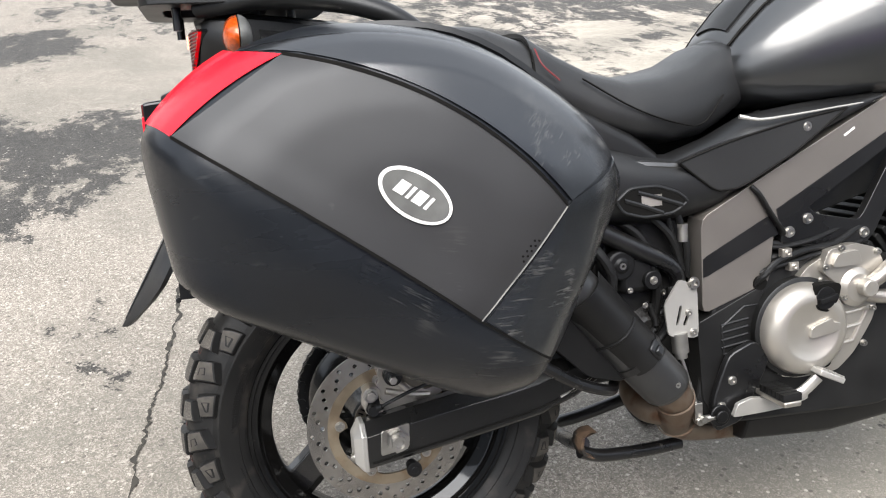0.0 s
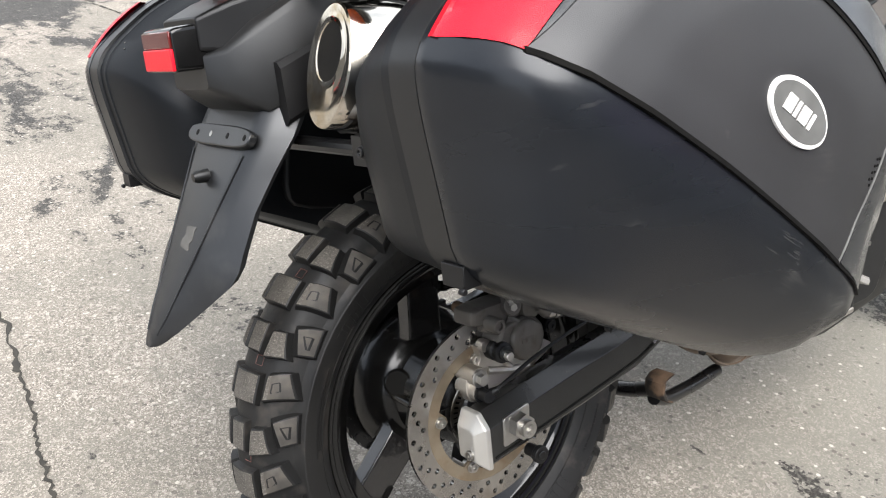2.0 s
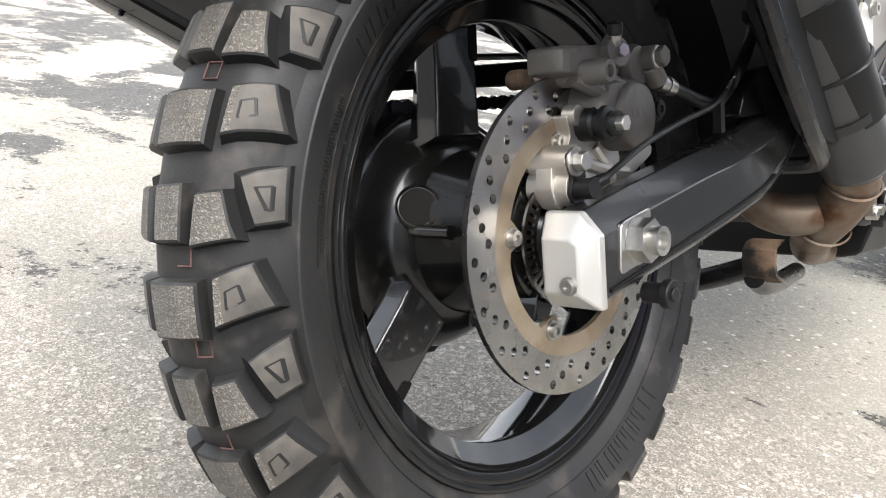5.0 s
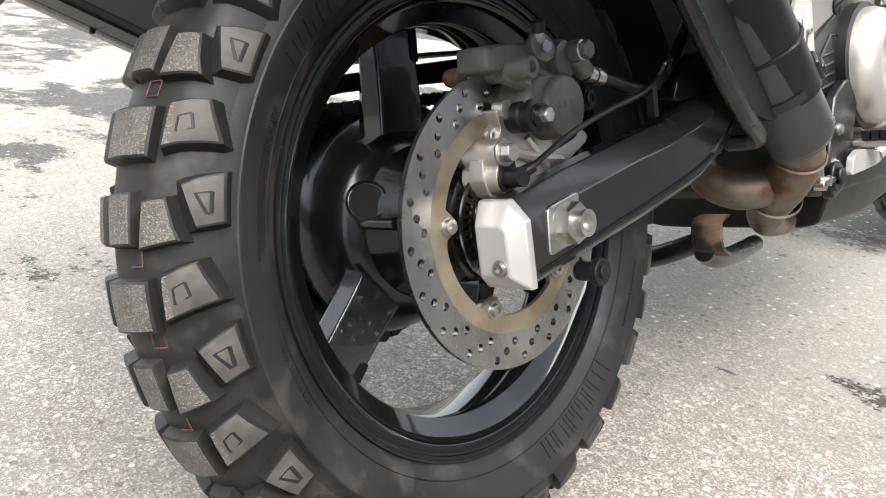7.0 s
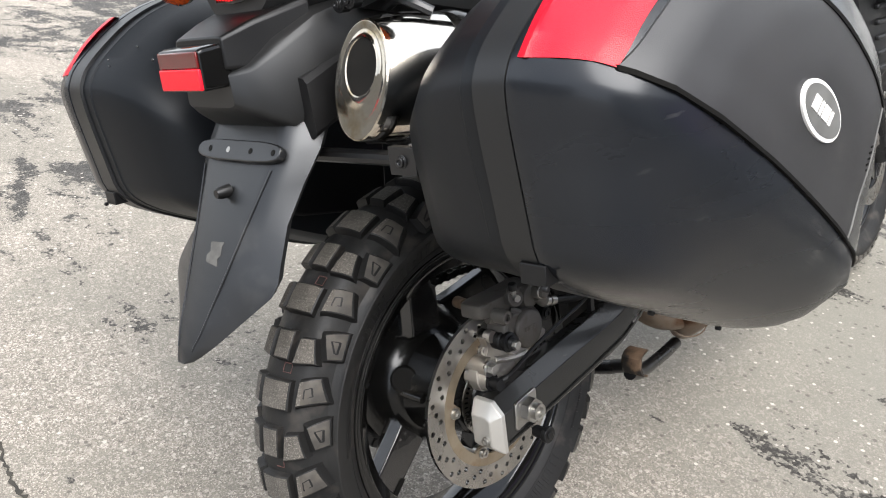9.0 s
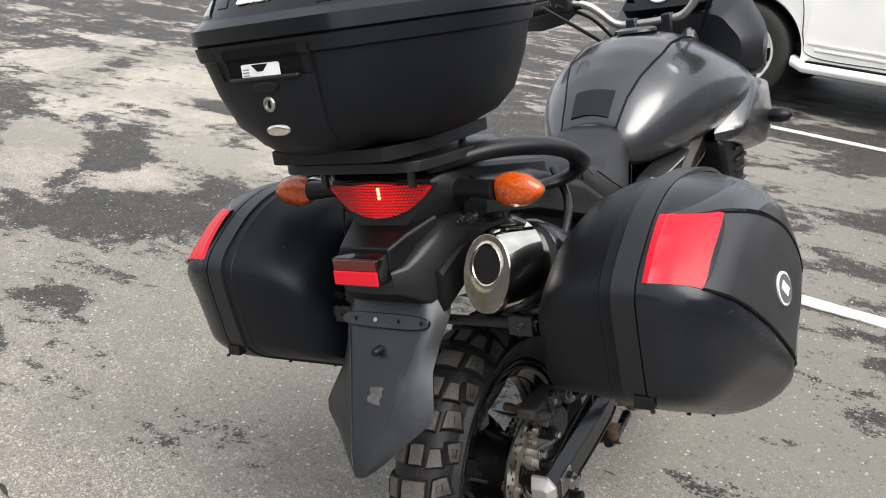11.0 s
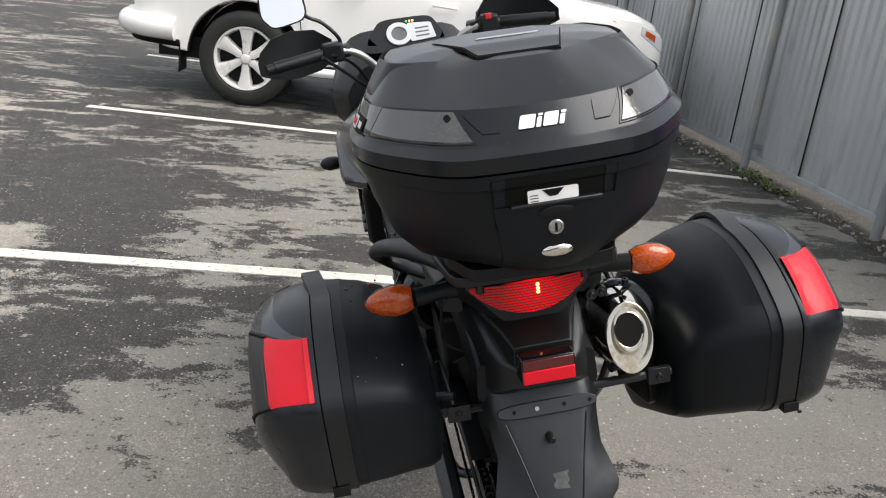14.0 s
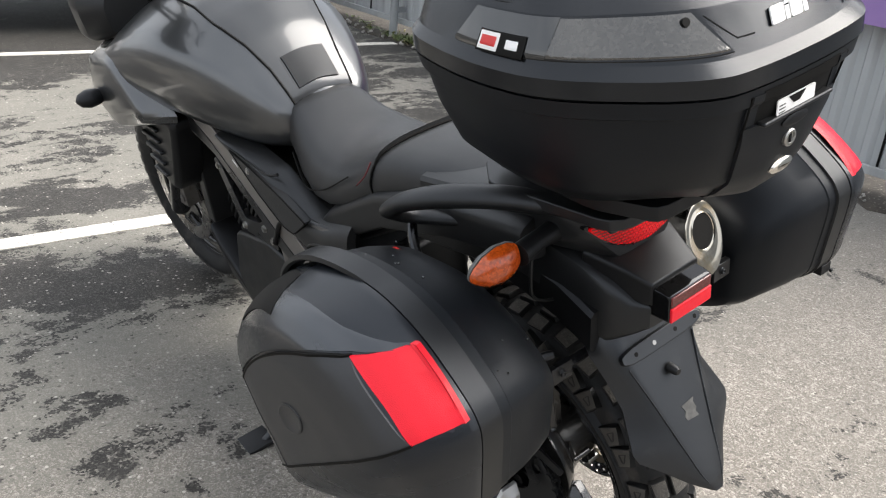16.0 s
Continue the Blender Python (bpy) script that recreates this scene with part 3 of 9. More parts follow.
    # a darker grey tone forward and to the right of the rear wheel
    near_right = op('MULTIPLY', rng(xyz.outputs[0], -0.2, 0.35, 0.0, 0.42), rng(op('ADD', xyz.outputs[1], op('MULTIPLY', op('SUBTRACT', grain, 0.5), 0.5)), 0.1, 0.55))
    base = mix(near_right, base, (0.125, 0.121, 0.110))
    base = mix(seep, base, (0.178, 0.178, 0.161))
    wet_colour = mix(rng(sep2.outputs[0], 0.62, 0.9, 0.0, 0.65), wet_colour, (0.026, 0.025, 0.023))
    wet_colour = mix(rng(sep2.outputs[1], 0.80, 0.95, 0.0, 0.6), wet_colour, (0.10, 0.096, 0.089))
    base = mix(wet, base, wet_colour)
    # loose pale grit
    grit = n.new("ShaderNodeTexVoronoi")
    grit.inputs["Scale"].default_value = 62
    l.new(co.outputs["Object"], grit.inputs["Vector"])
    sep3 = n.new("ShaderNodeSeparateColor")
    l.new(grit.outputs["Color"], sep3.inputs[0])
    base = mix(op('MULTIPLY', rng(grit.outputs["Distance"], 0.30, 0.22), rng(sep3.outputs[0], 0.86, 0.9, 0.0, 0.7)), base, (0.46, 0.44, 0.40))
    base = mix(op('MULTIPLY', rng(grit.outputs["Distance"], 0.34, 0.26), rng(sep3.outputs[1], 0.84, 0.88, 0.0, 0.6)), base, (0.065, 0.062, 0.056))
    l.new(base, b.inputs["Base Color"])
    l.new(rng(wet, 0.0, 1.0, 0.92, 0.62), b.inputs["Roughness"])
    b.inputs["Specular IOR Level"].default_value = 0.3
    bp = n.new("ShaderNodeBump")
    bp.inputs["Strength"].default_value = 0.5
    bp.inputs["Distance"].default_value = 0.0024
    h = op('ADD', op('MULTIPLY', stone.outputs["Distance"], 0.7), op('MULTIPLY', nz(260, 4), 0.6))
    l.new(h, bp.inputs["Height"])
    l.new(bp.outputs["Normal"], b.inputs["Normal"])
    return m


ASPHALT = asphalt()
ground = part("ground", plate([(-250, -250), (250, -250), (250, 250), (-250, 250)], (), 0.3, Matrix.Translation((0, 0, -0.3))), ASPHALT, smooth=0)
tagged(ground, "old speckled grey asphalt, dry near the motorcycle and wet beyond", "ground", kind="structure")

CRACK = surf("crack_dirt", (0.018, 0.017, 0.015), (0.035, 0.033, 0.028), 30, (0.85, 0.95))


def crack(path, width, name, rnd, z=0.0025):
    """A jagged dirt-filled crack along a path on the ground."""
    pts = spline([(x, y, 0) for x, y in path], 40)
    bm = bmesh.new()
    prev = None
    off = 0.0
    for i, p in enumerate(pts):
        off = off * 0.88 + rnd.uniform(-0.0068, 0.0068)
        w = width * rnd.uniform(0.15, 1.4)
        a = bm.verts.new((p.x, p.y + off - w, z))
        b = bm.verts.new((p.x, p.y + off + w, z))
        if prev:
            bm.faces.new((prev[0], a, b, prev[1]))
        prev = (a, b)
    return part(name, bm, CRACK, ground, "dirt-filled crack in the asphalt", smooth=0)


crack([(0.5, -0.56), (-0.33, -0.47), (-0.72, -0.415), (-1.36, -0.36), (-2.05, -0.29), (-2.83, -0.315), (-3.6, -0.29), (-4.2, 0.035), (-4.65, 0.58), (-4.86, 1.05)],
      0.0052, "crack", random.Random(3))
crack([(-4.20, 0.97), (-4.75, 0.95), (-5.8, 1.13), (-7.5, 1.5)], 0.008, "crack", random.Random(5))


def line_paint():
    m = surf("worn_line_paint", (0.52, 0.50, 0.455), (0.64, 0.62, 0.575), 12, (0.6, 0.75), bump=(160, 0.5, 0.001),
             c3=(0.20, 0.195, 0.185), c3_scale=55, c3_range=(0.60, 0.70))
    return m


LINE = line_paint()


def painted_line(a, b, width):
    """A parking line with slightly worn borders."""
    rnd = random.Random(int(a[1] * 100))
    va, vb = Vector((*a, 0)), Vector((*b, 0))
    d = (vb - va).normalized()
    s = Vector((-d.y, d.x, 0))
    n = int((vb - va).length / 0.03)
    loops = []
    for i in range(n + 1):
        p = va.lerp(vb, i / n)
        w0, w1 = (width / 2 * rnd.uniform(0.93, 1.03) for _ in range(2))
        loops.append([p - s * w0 + Vector((0, 0, 0.004)), p + s * w1 + Vector((0, 0, 0.004)), p + s * w1, p - s * w0])
    ob = part("parking_line", loft(loops), LINE, None, smooth=0)
    return tagged(ob, "worn white parking bay line painted on the asphalt", "parking line", "parking lines", "structure")


painted_line((-2.02, 2.19), (3.0, 1.98), 0.095)
painted_line((-2.04, 5.33), (2.99, 4.74), 0.085)
painted_line((-2.07, 8.25), (2.95, 7.35), 0.085)

# ---- fence along the edge of the lot ----
FX = 3.22


def rib_x(y):
    """The depth of the profiled sheet at y: trapezoid ribs."""
    t = (y / 0.105) % 1.0
    return 0.016 * interp(t, [0, 0.30, 0.42, 0.78, 0.90, 1.0], [0, 0, 1, 1, 0, 0])


fence = thing("fence", None, "grey profiled sheet-metal fence with round posts", "fence", kind="structure")
seams = [2.06, 3.20, 4.335, 5.45]
edges_y = [-3.6, -2.48, -1.34, -0.2, 0.93] + seams + [6.59, 7.72, 8.86, 10.0, 11.1, 12.3, 13.4, 14.5, 15.7]
for a, b in zip(edges_y, edges_y[1:]):
    steps = int((b - a) / 0.105 * 10)
    ys = [a + 0.002 + (b - a - 0.004) * i / steps for i in range(steps + 1)]
    loops = [[(FX + 0.016 - rib_x(y), y, 0.10), (FX + 0.016 - rib_x(y), y, 2.25), (FX + 0.019 - rib_x(y), y, 2.25), (FX + 0.019 - rib_x(y), y, 0.10)] for y in ys]
    lap = 0.004 * (edges_y.index(a) % 2)
    part("panel", moved(loft(loops), Matrix.Translation((lap, 0, 0))), FENCE, fence, smooth=25)
    # the dark lap between two sheets
    part("lap_joint", box(FX - 0.0035, FX + 0.004, b - 0.006, b + 0.004, 0.12, 2.22), GROOVE, fence, smooth=0)
for y in (-2.0, -0.2, 1.45, 3.2, 4.96, 6.58, 8.3, 10.0, 11.8, 13.6):
    bm = join(rod((FX - 0.10, y, 0), (FX - 0.10, y, 2.35), 0.034, 18), rod((FX - 0.10, y, 0.0), (FX - 0.10, y, 0.012), 0.06, 12),
              box(FX - 0.10, FX, y - 0.02, y + 0.02, 0.20, 0.24), box(FX - 0.10, FX, y - 0.02, y + 0.02, 1.9, 1.94))
    part("post", bm, POST, fence, "round grey steel post, paint yellowed")
part("bottom_rail", box(FX - 0.022, FX - 0.002, -3.6, 15.7, 0.10, 0.145), FENCE, fence, smooth=0, bevel=0.003)
part("top_rail", box(FX - 0.022, FX - 0.002, -3.6, 15.7, 2.16, 2.20), FENCE, fence, smooth=0, bevel=0.003)

# plain unseen wall that closes the lot, added to hold back low sky light
WALL = surf("plain_render", (0.20, 0.195, 0.185), (0.26, 0.255, 0.245), 1.2, (0.8, 0.9), bump=(60, 0.3, 0.002))
wall = part("unseen_wall_south", box(-22.0, 3.2, -14.3, -14.0, 0.0, 4.5), WALL, smooth=0)
tagged(wall, "plain grey unseen wall, added to hold back low sky light", "wall", kind="structure")

# soil, gravel and weeds in the strip at the foot of the fence
SOIL = surf("damp_soil", (0.026, 0.022, 0.018), (0.050, 0.043, 0.035), 9, (0.85, 0.95), bump=(90, 0.9, 0.006), c3=(0.16, 0.15, 0.13), c3_scale=60, c3_range=(0.6, 0.7))
rnd = random.Random(11)


def soil_strip():
    loops = []
    y = -3.6
    while y < 15.7:
        e = 3.02 + rnd.uniform(-0.05, 0.05)
        loops.append([(e, y, 0.003), (e + 0.06, y, 0.012 + rnd.uniform(0, 0.012)), (3.2, y, 0.022 + rnd.uniform(0, 0.02)), (3.35, y, 0.03 + rnd.uniform(0, 0.02)), (3.7, y, 0.03), (3.7, y, -0.02), (e, y, -0.02)])
        y += 0.09
    return loft(loops)


strip = part("soil_strip", soil_strip(), SOIL)
tagged(strip, "strip of damp soil and litter along the foot of the fence", "soil", kind="structure")
GRAVEL = surf("gravel_stone", (0.16, 0.155, 0.145), (0.30, 0.29, 0.27), 18, (0.8, 0.9), bump=(120, 0.5, 0.002))


def pebbles(count, seed):
    r = random.Random(seed)
    bm = bmesh.new()
    for _ in range(count):
        y = r.uniform(0.8, 8.5)
        x = r.gauss(3.09, 0.06)
        s = r.uniform(0.006, 0.022)
        vs = bmesh.ops.create_icosphere(bm, subdivisions=1, radius=s, matrix=Matrix.Translation((x, y, 0.014)) @ Euler((r.random() * 6, r.random() * 6, 0)).to_matrix().to_4x4() @ Matrix.Diagonal((1, r.uniform(0.6, 1), r.uniform(0.5, 0.8), 1)))["verts"]
        for v in vs:
            v.co += Vector((r.uniform(-1, 1), r.uniform(-1, 1), r.uniform(-1, 1))) * s * 0.18
    return bm


gravel = part("gravel", pebbles(420, 4), GRAVEL, smooth=0)
tagged(gravel, "loose grey gravel and crumbs on the soil", "gravel", kind="stuff")
GRIT = surf("grit_stone", (0.14, 0.135, 0.125), (0.42, 0.40, 0.37), 3.0, (0.75, 0.9))


def grit_crumbs(count, seed):
    """Small crumbs of stone scattered over the asphalt, thicker in drifts."""
    r = random.Random(seed)
    vs, fs = [], []
    for _ in range(count):
        cx, cy = r.uniform(-2.6, 2.4), r.uniform(-1.8, 3.2)
        for _ in range(r.choice((1, 1, 1, 2, 4))):
            x, y, s = cx + r.gauss(0, 0.06), cy + r.gauss(0, 0.06), min(0.0012 + r.expovariate(900), 0.005)
            a, i = r.uniform(0, 3.14), len(vs)
            for k in range(4):
                q = s * r.uniform(0.7, 1.25)
                vs.append((x + q * math.cos(a + 1.571 * k), y + q * math.sin(a + 1.571 * k), s * r.uniform(0.1, 0.3)))
            vs.append((x + s * r.uniform(-0.3, 0.3), y + s * r.uniform(-0.3, 0.3), s * r.uniform(0.7, 1.1)))
            fs += [(i + k, i + (k + 1) % 4, i + 4) for k in range(4)]
            fs.append((i + 3, i + 2, i + 1, i))
    me = bpy.data.meshes.new("grit")
    me.from_pydata(vs, [], fs)
    bm = bmesh.new()
    bm.from_mesh(me)
    bpy.data.meshes.remove(me)
    return bm


grit = part("grit", grit_crumbs(2200, 12), GRIT, smooth=0)
tagged(grit, "small pale crumbs of grit loose on the asphalt", "grit", kind="stuff")
WEED = surf("weed_leaf", (0.055, 0.085, 0.022), (0.12, 0.14, 0.045), 30, (0.5, 0.65), c3=(0.17, 0.14, 0.06), c3_scale=9, c3_range=(0.55, 0.7))


def weeds(seed, clumps):
    r = random.Random(seed)
    bm = bmesh.new()
    for _ in range(clumps):
        cy = r.choice((r.gauss(4.6, 0.28), r.gauss(2.6, 0.3), r.uniform(1.2, 7.5)))
        cx = r.gauss(3.10, 0.045)
        for _ in range(r.randint(10, 20)):
            a = r.random() * 6.283
            ln, w = r.uniform(0.025, 0.085), r.uniform(0.004, 0.012)
            d = Vector((math.cos(a), math.sin(a), 0))
            s = Vector((-d.y, d.x, 0))
            p = Vector((cx + r.gauss(0, 0.02), cy + r.gauss(0, 0.03), 0.012))
            lift = r.uniform(0.25, 0.9)
            q1 = p + d * ln * 0.5 + Vector((0, 0, ln * lift * 0.7))
            q2 = p + d * ln + Vector((0, 0, ln * lift * 0.75))
            vs = [bm.verts.new(v) for v in (p - s * w * 0.3, p + s * w * 0.3, q1 + s * w, q1 - s * w, q2)]
            bm.faces.new(vs[:4])
            bm.faces.new((vs[3], vs[2], vs[4]))
    return bm


weed = part("weeds", weeds(8, 60), WEED, smooth=0)
tagged(weed, "low green and yellowed weeds along the fence foot", "weeds", kind="stuff")

# ---- banner on the fence ----
def banner_print():
    """Printed cloth: violet above, orange and yellow clouds of colour, dark blue below."""
    m = bpy.data.materials.new("banner_print")
    m.use_nodes = True
    n, l = m.node_tree.nodes, m.node_tree.links
    b = n["Principled BSDF"]
    co = n.new("ShaderNodeTexCoord")
    w = n.new("ShaderNodeTexNoise")
    w.inputs["Scale"].default_value = 1.7
    w.inputs["Detail"].default_value = 3
    l.new(co.outputs["Object"], w.inputs["Vector"])
    r = n.new("ShaderNodeValToRGB")
    e = r.color_ramp.elements
    e[0].position, e[0].color = 0.30, (0.022, 0.020, 0.085, 1)
    e[1].position, e[1].color = 0.72, (0.26, 0.16, 0.36, 1)
    k = e.new(0.5)
    k.color = (0.085, 0.055, 0.20, 1)
    l.new(w.outputs["Fac"], r.inputs["Fac"])
    sp = n.new("ShaderNodeSeparateXYZ")
    l.new(co.outputs["Object"], sp.inputs[0])
    along = n.new("ShaderNodeValToRGB")
    ae = along.color_ramp.elements
    ae[0].position, ae[0].color = 0.0, (0.016, 0.018, 0.10, 1)
    ae[1].position, ae[1].color = 1.0, (0.020, 0.020, 0.11, 1)
    for pos, c in ((0.25, (0.14, 0.075, 0.26, 1)), (0.55, (0.36, 0.22, 0.50, 1)), (0.82, (0.12, 0.07, 0.27, 1))):
        ae.new(pos).color = c
    mr = n.new("ShaderNodeMapRange")
    mr.inputs[1].default_value, mr.inputs[2].default_value = 2.88, -0.22
    l.new(sp.outputs[1], mr.inputs[0])
    l.new(mr.outputs[0], along.inputs["Fac"])
    mx = n.new("ShaderNodeMix")
    mx.data_type = 'RGBA'
    mx.inputs[0].default_value = 0.4
    l.new(along.outputs["Color"], mx.inputs[6])
    l.new(r.outputs["Color"], mx.inputs[7])
    l.new(mx.outputs[2], b.inputs["Base Color"])
    b.inputs["Roughness"].default_value = 0.45
    return m


BANNER = banner_print()
banner = thing("banner", None, "violet and blue printed cloth banner tied to the fence", "banner")


def banner_at(u, v):
    y = 2.88 - 3.1 * u
    z = 0.82 + 1.05 * v
    sag = 0.012 * math.sin(math.pi * u * 2.2) * (1 - v)
    return Vector((FX - 0.145 + 0.010 * math.sin(u * 23 + v * 4), y + 0.03 * v, z + sag))


part("cloth", thick_patch(banner_at, 60, 14, Vector((0.004, 0, 0))), BANNER, banner)
ORANGE_INK = surf("orange_ink", (0.55, 0.27, 0.07), (0.62, 0.33, 0.10), 3, (0.45, 0.5))
DARK_INK = surf("dark_ink", (0.02, 0.016, 0.02), None, 3, (0.45, 0.5))


def ink(u0, u1, v0, v1, name, m, d=0.004, lean=0.0):
    part(name, thick_patch(lambda a, b: banner_at(u0 + (u1 - u0) * a + lean * b, v0 + (v1 - v0) * b) - Vector((d, 0, 0)), 16, 4, Vector((d * 0.8, 0, 0))), m, banner)


ink(0.078, 0.415, 0.165, 0.40, "orange_band", ORANGE_INK)
for i in range(4):
    ink(0.206 + 0.050 * i, 0.243 + 0.050 * i, 0.205, 0.335, "letter_bar", DARK_INK, 0.008, -0.006)
for i in range(9):
    ink(0.088 + 0.012 * i, 0.096 + 0.012 * i, 0.215, 0.265, "small_letter_bar", DARK_INK, 0.008)
for y, z in ((2.86, 0.835), (2.885, 1.85)):
    part("eyelet", moved(lathe([(-0.004, 0.006), (-0.007, 0.010), (-0.004, 0.014), (0, 0.014)], 14), Matrix.Translation((FX - 0.146, y, z))), ZINC, banner)

# ---- the motorcycle stands on its side stand and leans to its left ----
BIKE = pose(0, 0, 0.325, 0, -13.5, 0)

# ---- side cases ----
CY, CZ = -0.03, 0.38
CASE_EDGE = rpoly([(-0.296, 0.480), (-0.272, 0.316), (0.045, 0.153), (0.128, 0.172), (0.240, 0.400), (0.205, 0.477), (0.06, 0.580),
                   (-0.09, 0.600), (-0.19, 0.576), (-0.278, 0.515)], [0.30, 0.2, 0.22, 0.32, 0.2, 0.42, 0.45, 0.45, 0.45, 0.4], 6)
_ang = [math.atan2(p.y - CZ, p.x - CY) for p in CASE_EDGE]
_rad = [math.hypot(p.y - CZ, p.x - CY) for p in CASE_EDGE]
_ord = sorted(range(len(_ang)), key=lambda i: _ang[i])
EDGE_A = [_ang[i] for i in _ord]
EDGE_R = [_rad[i] for i in _ord]
EDGE_A = [EDGE_A[-1] - 2 * math.pi] + EDGE_A + [EDGE_A[0] + 2 * math.pi]
EDGE_R = [EDGE_R[-1]] + EDGE_R + [EDGE_R[0]]


def edge_r(a):
    return interp(a, EDGE_A, EDGE_R)


def lid_x(y, z):
    """How far out the lid's face stands at (y, z)."""
    a = math.atan2(z - CZ, y - CY)
    rho = min(math.hypot(y - CY, z - CZ) / edge_r(a), 1.0)
    k = min(max((y + 0.27) / 0.36, 0), 1)
    x = interp(rho, [0, 0.35, 0.6, 0.78, 0.88, 0.94, 0.98, 1.0], [0.557, 0.556, 0.551, 0.540, 0.522, 0.502, 0.478, 0.452])
    low = -0.593 * (y + 0.26) - 0.805 * (z - 0.491)
    fold = interp(low, [-0.04, 0.0, 0.025, 0.06, 0.092, 0.14], [0, 0.003, 0.007, -0.006, -0.021, -0.012])
    return x + 0.020 * k * (1 - rho ** 3) + fold * (1 - rho ** 9)


def side_case(side, label, scuffed):
    """A hard side case: tub, lid with a vinyl panel, red reflector, badge, handle, feet. side: 1 right, -1 left."""
    off = 0.0 if side > 0 else 0.08
    T = Matrix.Translation((off if side < 0 else 0.0, 0, 0)) @ Matrix.Diagonal((side, 1, 1, 1))
    case = thing("side_case", BIKE, label, "side case", "cases on the motorcycle")

    def put(name, bm, material, parent=None, lab="", smooth=35, bevel=0.0):
        bm.transform(T)
        return part(name, bm, material, parent or case, lab, smooth, bevel)

    def ring(x, sy, sz, dy=0.0, dz=0.0):
        return [(x, CY + (p.x - CY) * sy + dy, CZ + (p.y - CZ) * sz + dz) for p in CASE_EDGE]

    body = put("tub", loft([ring(0.250, 0.66, 0.56, 0.01, -0.045), ring(0.257, 0.76, 0.70, 0.01, -0.038), ring(0.275, 0.84, 0.80, 0.006, -0.026), ring(0.31, 0.905, 0.89, 0.003, -0.010),
                            ring(0.35, 0.945, 0.945, 0, -0.003), ring(0.384, 0.968, 0.968), ring(0.386, 0.975, 0.975), ring(0.434, 0.988, 0.988)]),
               CASE_BODY, None, "black textured plastic tub", 28)
    put("seal", loft([ring(0.434, 0.982, 0.982), ring(0.440, 0.982, 0.982)]), GROOVE, None, "dark rubber seal in the joint")
    # lid: rings of the face from the rim to the middle
    loops = [ring(0.4385, 0.985, 0.985), ring(0.4395, 0.998, 0.998), ring(0.446, 1.001, 1.001)]
    for rho in (1.0, 0.985, 0.965, 0.94, 0.91, 0.88, 0.83, 0.76, 0.66, 0.52, 0.36, 0.2, 0.06):
        lp = []
        for p in CASE_EDGE:
            y, z = CY + (p.x - CY) * rho, CZ + (p.y - CZ) * rho
            lp.append((lid_x(y, z), y, z))
        loops.append(lp)
    lid = put("lid", loft(loops), LID_SCUFFED if scuffed else CASE_LID, None, "dark blue-grey satin lid, scuffed" if scuffed else "dark blue-grey satin lid", 40)

    # what lies on the lid, drawn between four corners of the face
    RL, RT = Vector((-0.260, 0.491)), Vector((-0.146, 0.563))
    PR, PB = Vector((0.128, 0.391)), Vector((0.025, 0.281))

    def quad(a, b, c, d, lift, bow=(0, 0, 0, 0)):
        """Corners a-b (low side), d-c (high side); bow: how the four sides swell."""
        def fn(u, v):
            lo, hi = a.lerp(b, u), d.lerp(c, u)
            p = lo.lerp(hi, v)
            n1 = Vector((-(b - a).y, (b - a).x)).normalized()
            n2 = Vector((-(c - b).y, (c - b).x)).normalized()
            p = p + n1 * (4 * u * (1 - u) * (bow[0] * (1 - v) + bow[2] * v)) + n2 * (4 * v * (1 - v) * (bow[1] * u + bow[3] * (1 - u)))
            return Vector((lid_x(p.x, p.y) + lift, p.x, p.y))
        return fn

    panel = quad(RL, PB, PR, RT, 0.0022, (0.004, -0.002, 0.030, 0.0))
    put("panel", thick_patch(panel, 26, 18, Vector((-0.006, 0, 0))), PANEL_SCUFFED if scuffed else CASE_PANEL, None, "dark brownish vinyl panel" + (", creased and scratched" if scuffed else ""))

    def seam(fn_line, w=0.0021, lift=0.0016):
        pts = [fn_line(i / 40) for i in range(41)]
        put("groove", loft([[p + Vector((lift, 0, -w)), p + Vector((lift, 0, w)), p + Vector((-0.004, 0, w)), p + Vector((-0.004, 0, -w))] for p in pts]), GROOVE, lid, "", 0)

    seam(lambda t: panel(t, 0))
    seam(lambda t: panel(t, 1))
    tail_end = Vector((0.118, 0.214))

    def low_seam(t):
        p = PB.lerp(tail_end, t)
        return Vector((lid_x(p.x, p.y) + 0.001, p.x, p.y))
    seam(low_seam, 0.0016)
    put("trim_edge", loft([[panel(1, i / 24) + Vector((0.0005, -0.0009, 0)), panel(1, i / 24) + Vector((0.001, 0.0009, 0)), panel(1, i / 24) + Vector((-0.003, 0.0015, 0)), panel(1, i / 24) + Vector((-0.003, -0.0015, 0))]
                           for i in range(25)]), GREY_STICKER if scuffed else PLASTIC, lid, "", 0)
    # upper glossy shell: the band over the panel
    top = quad(RT + Vector((0.002, 0.004)), PR + Vector((0.006, 0.004)), Vector((0.214, 0.440)), Vector((-0.196, 0.570)), 0.0018, (0.030, 0.0, 0.068, 0.0))
    front = quad(PB + Vector((0.006, -0.001)), Vector((0.112, 0.218)), Vector((0.218, 0.430)), PR + Vector((0.006, 0.004)), 0.0018, (0.0, 0.003, 0.0, -0.002))
    put("upper_shell", join(thick_patch(top, 30, 12, Vector((-0.006, 0, 0))), thick_patch(front, 14, 20, Vector((-0.006, 0, 0)))), TOP_SCUFFED if scuffed else CASE_TOP, None, "glossier dark grey upper shell" + (", scratched" if scuffed else ""))
    # reflector on the rear chamfer
    RLI, RTI = Vector((-0.286, 0.504)), Vector((-0.200, 0.573))
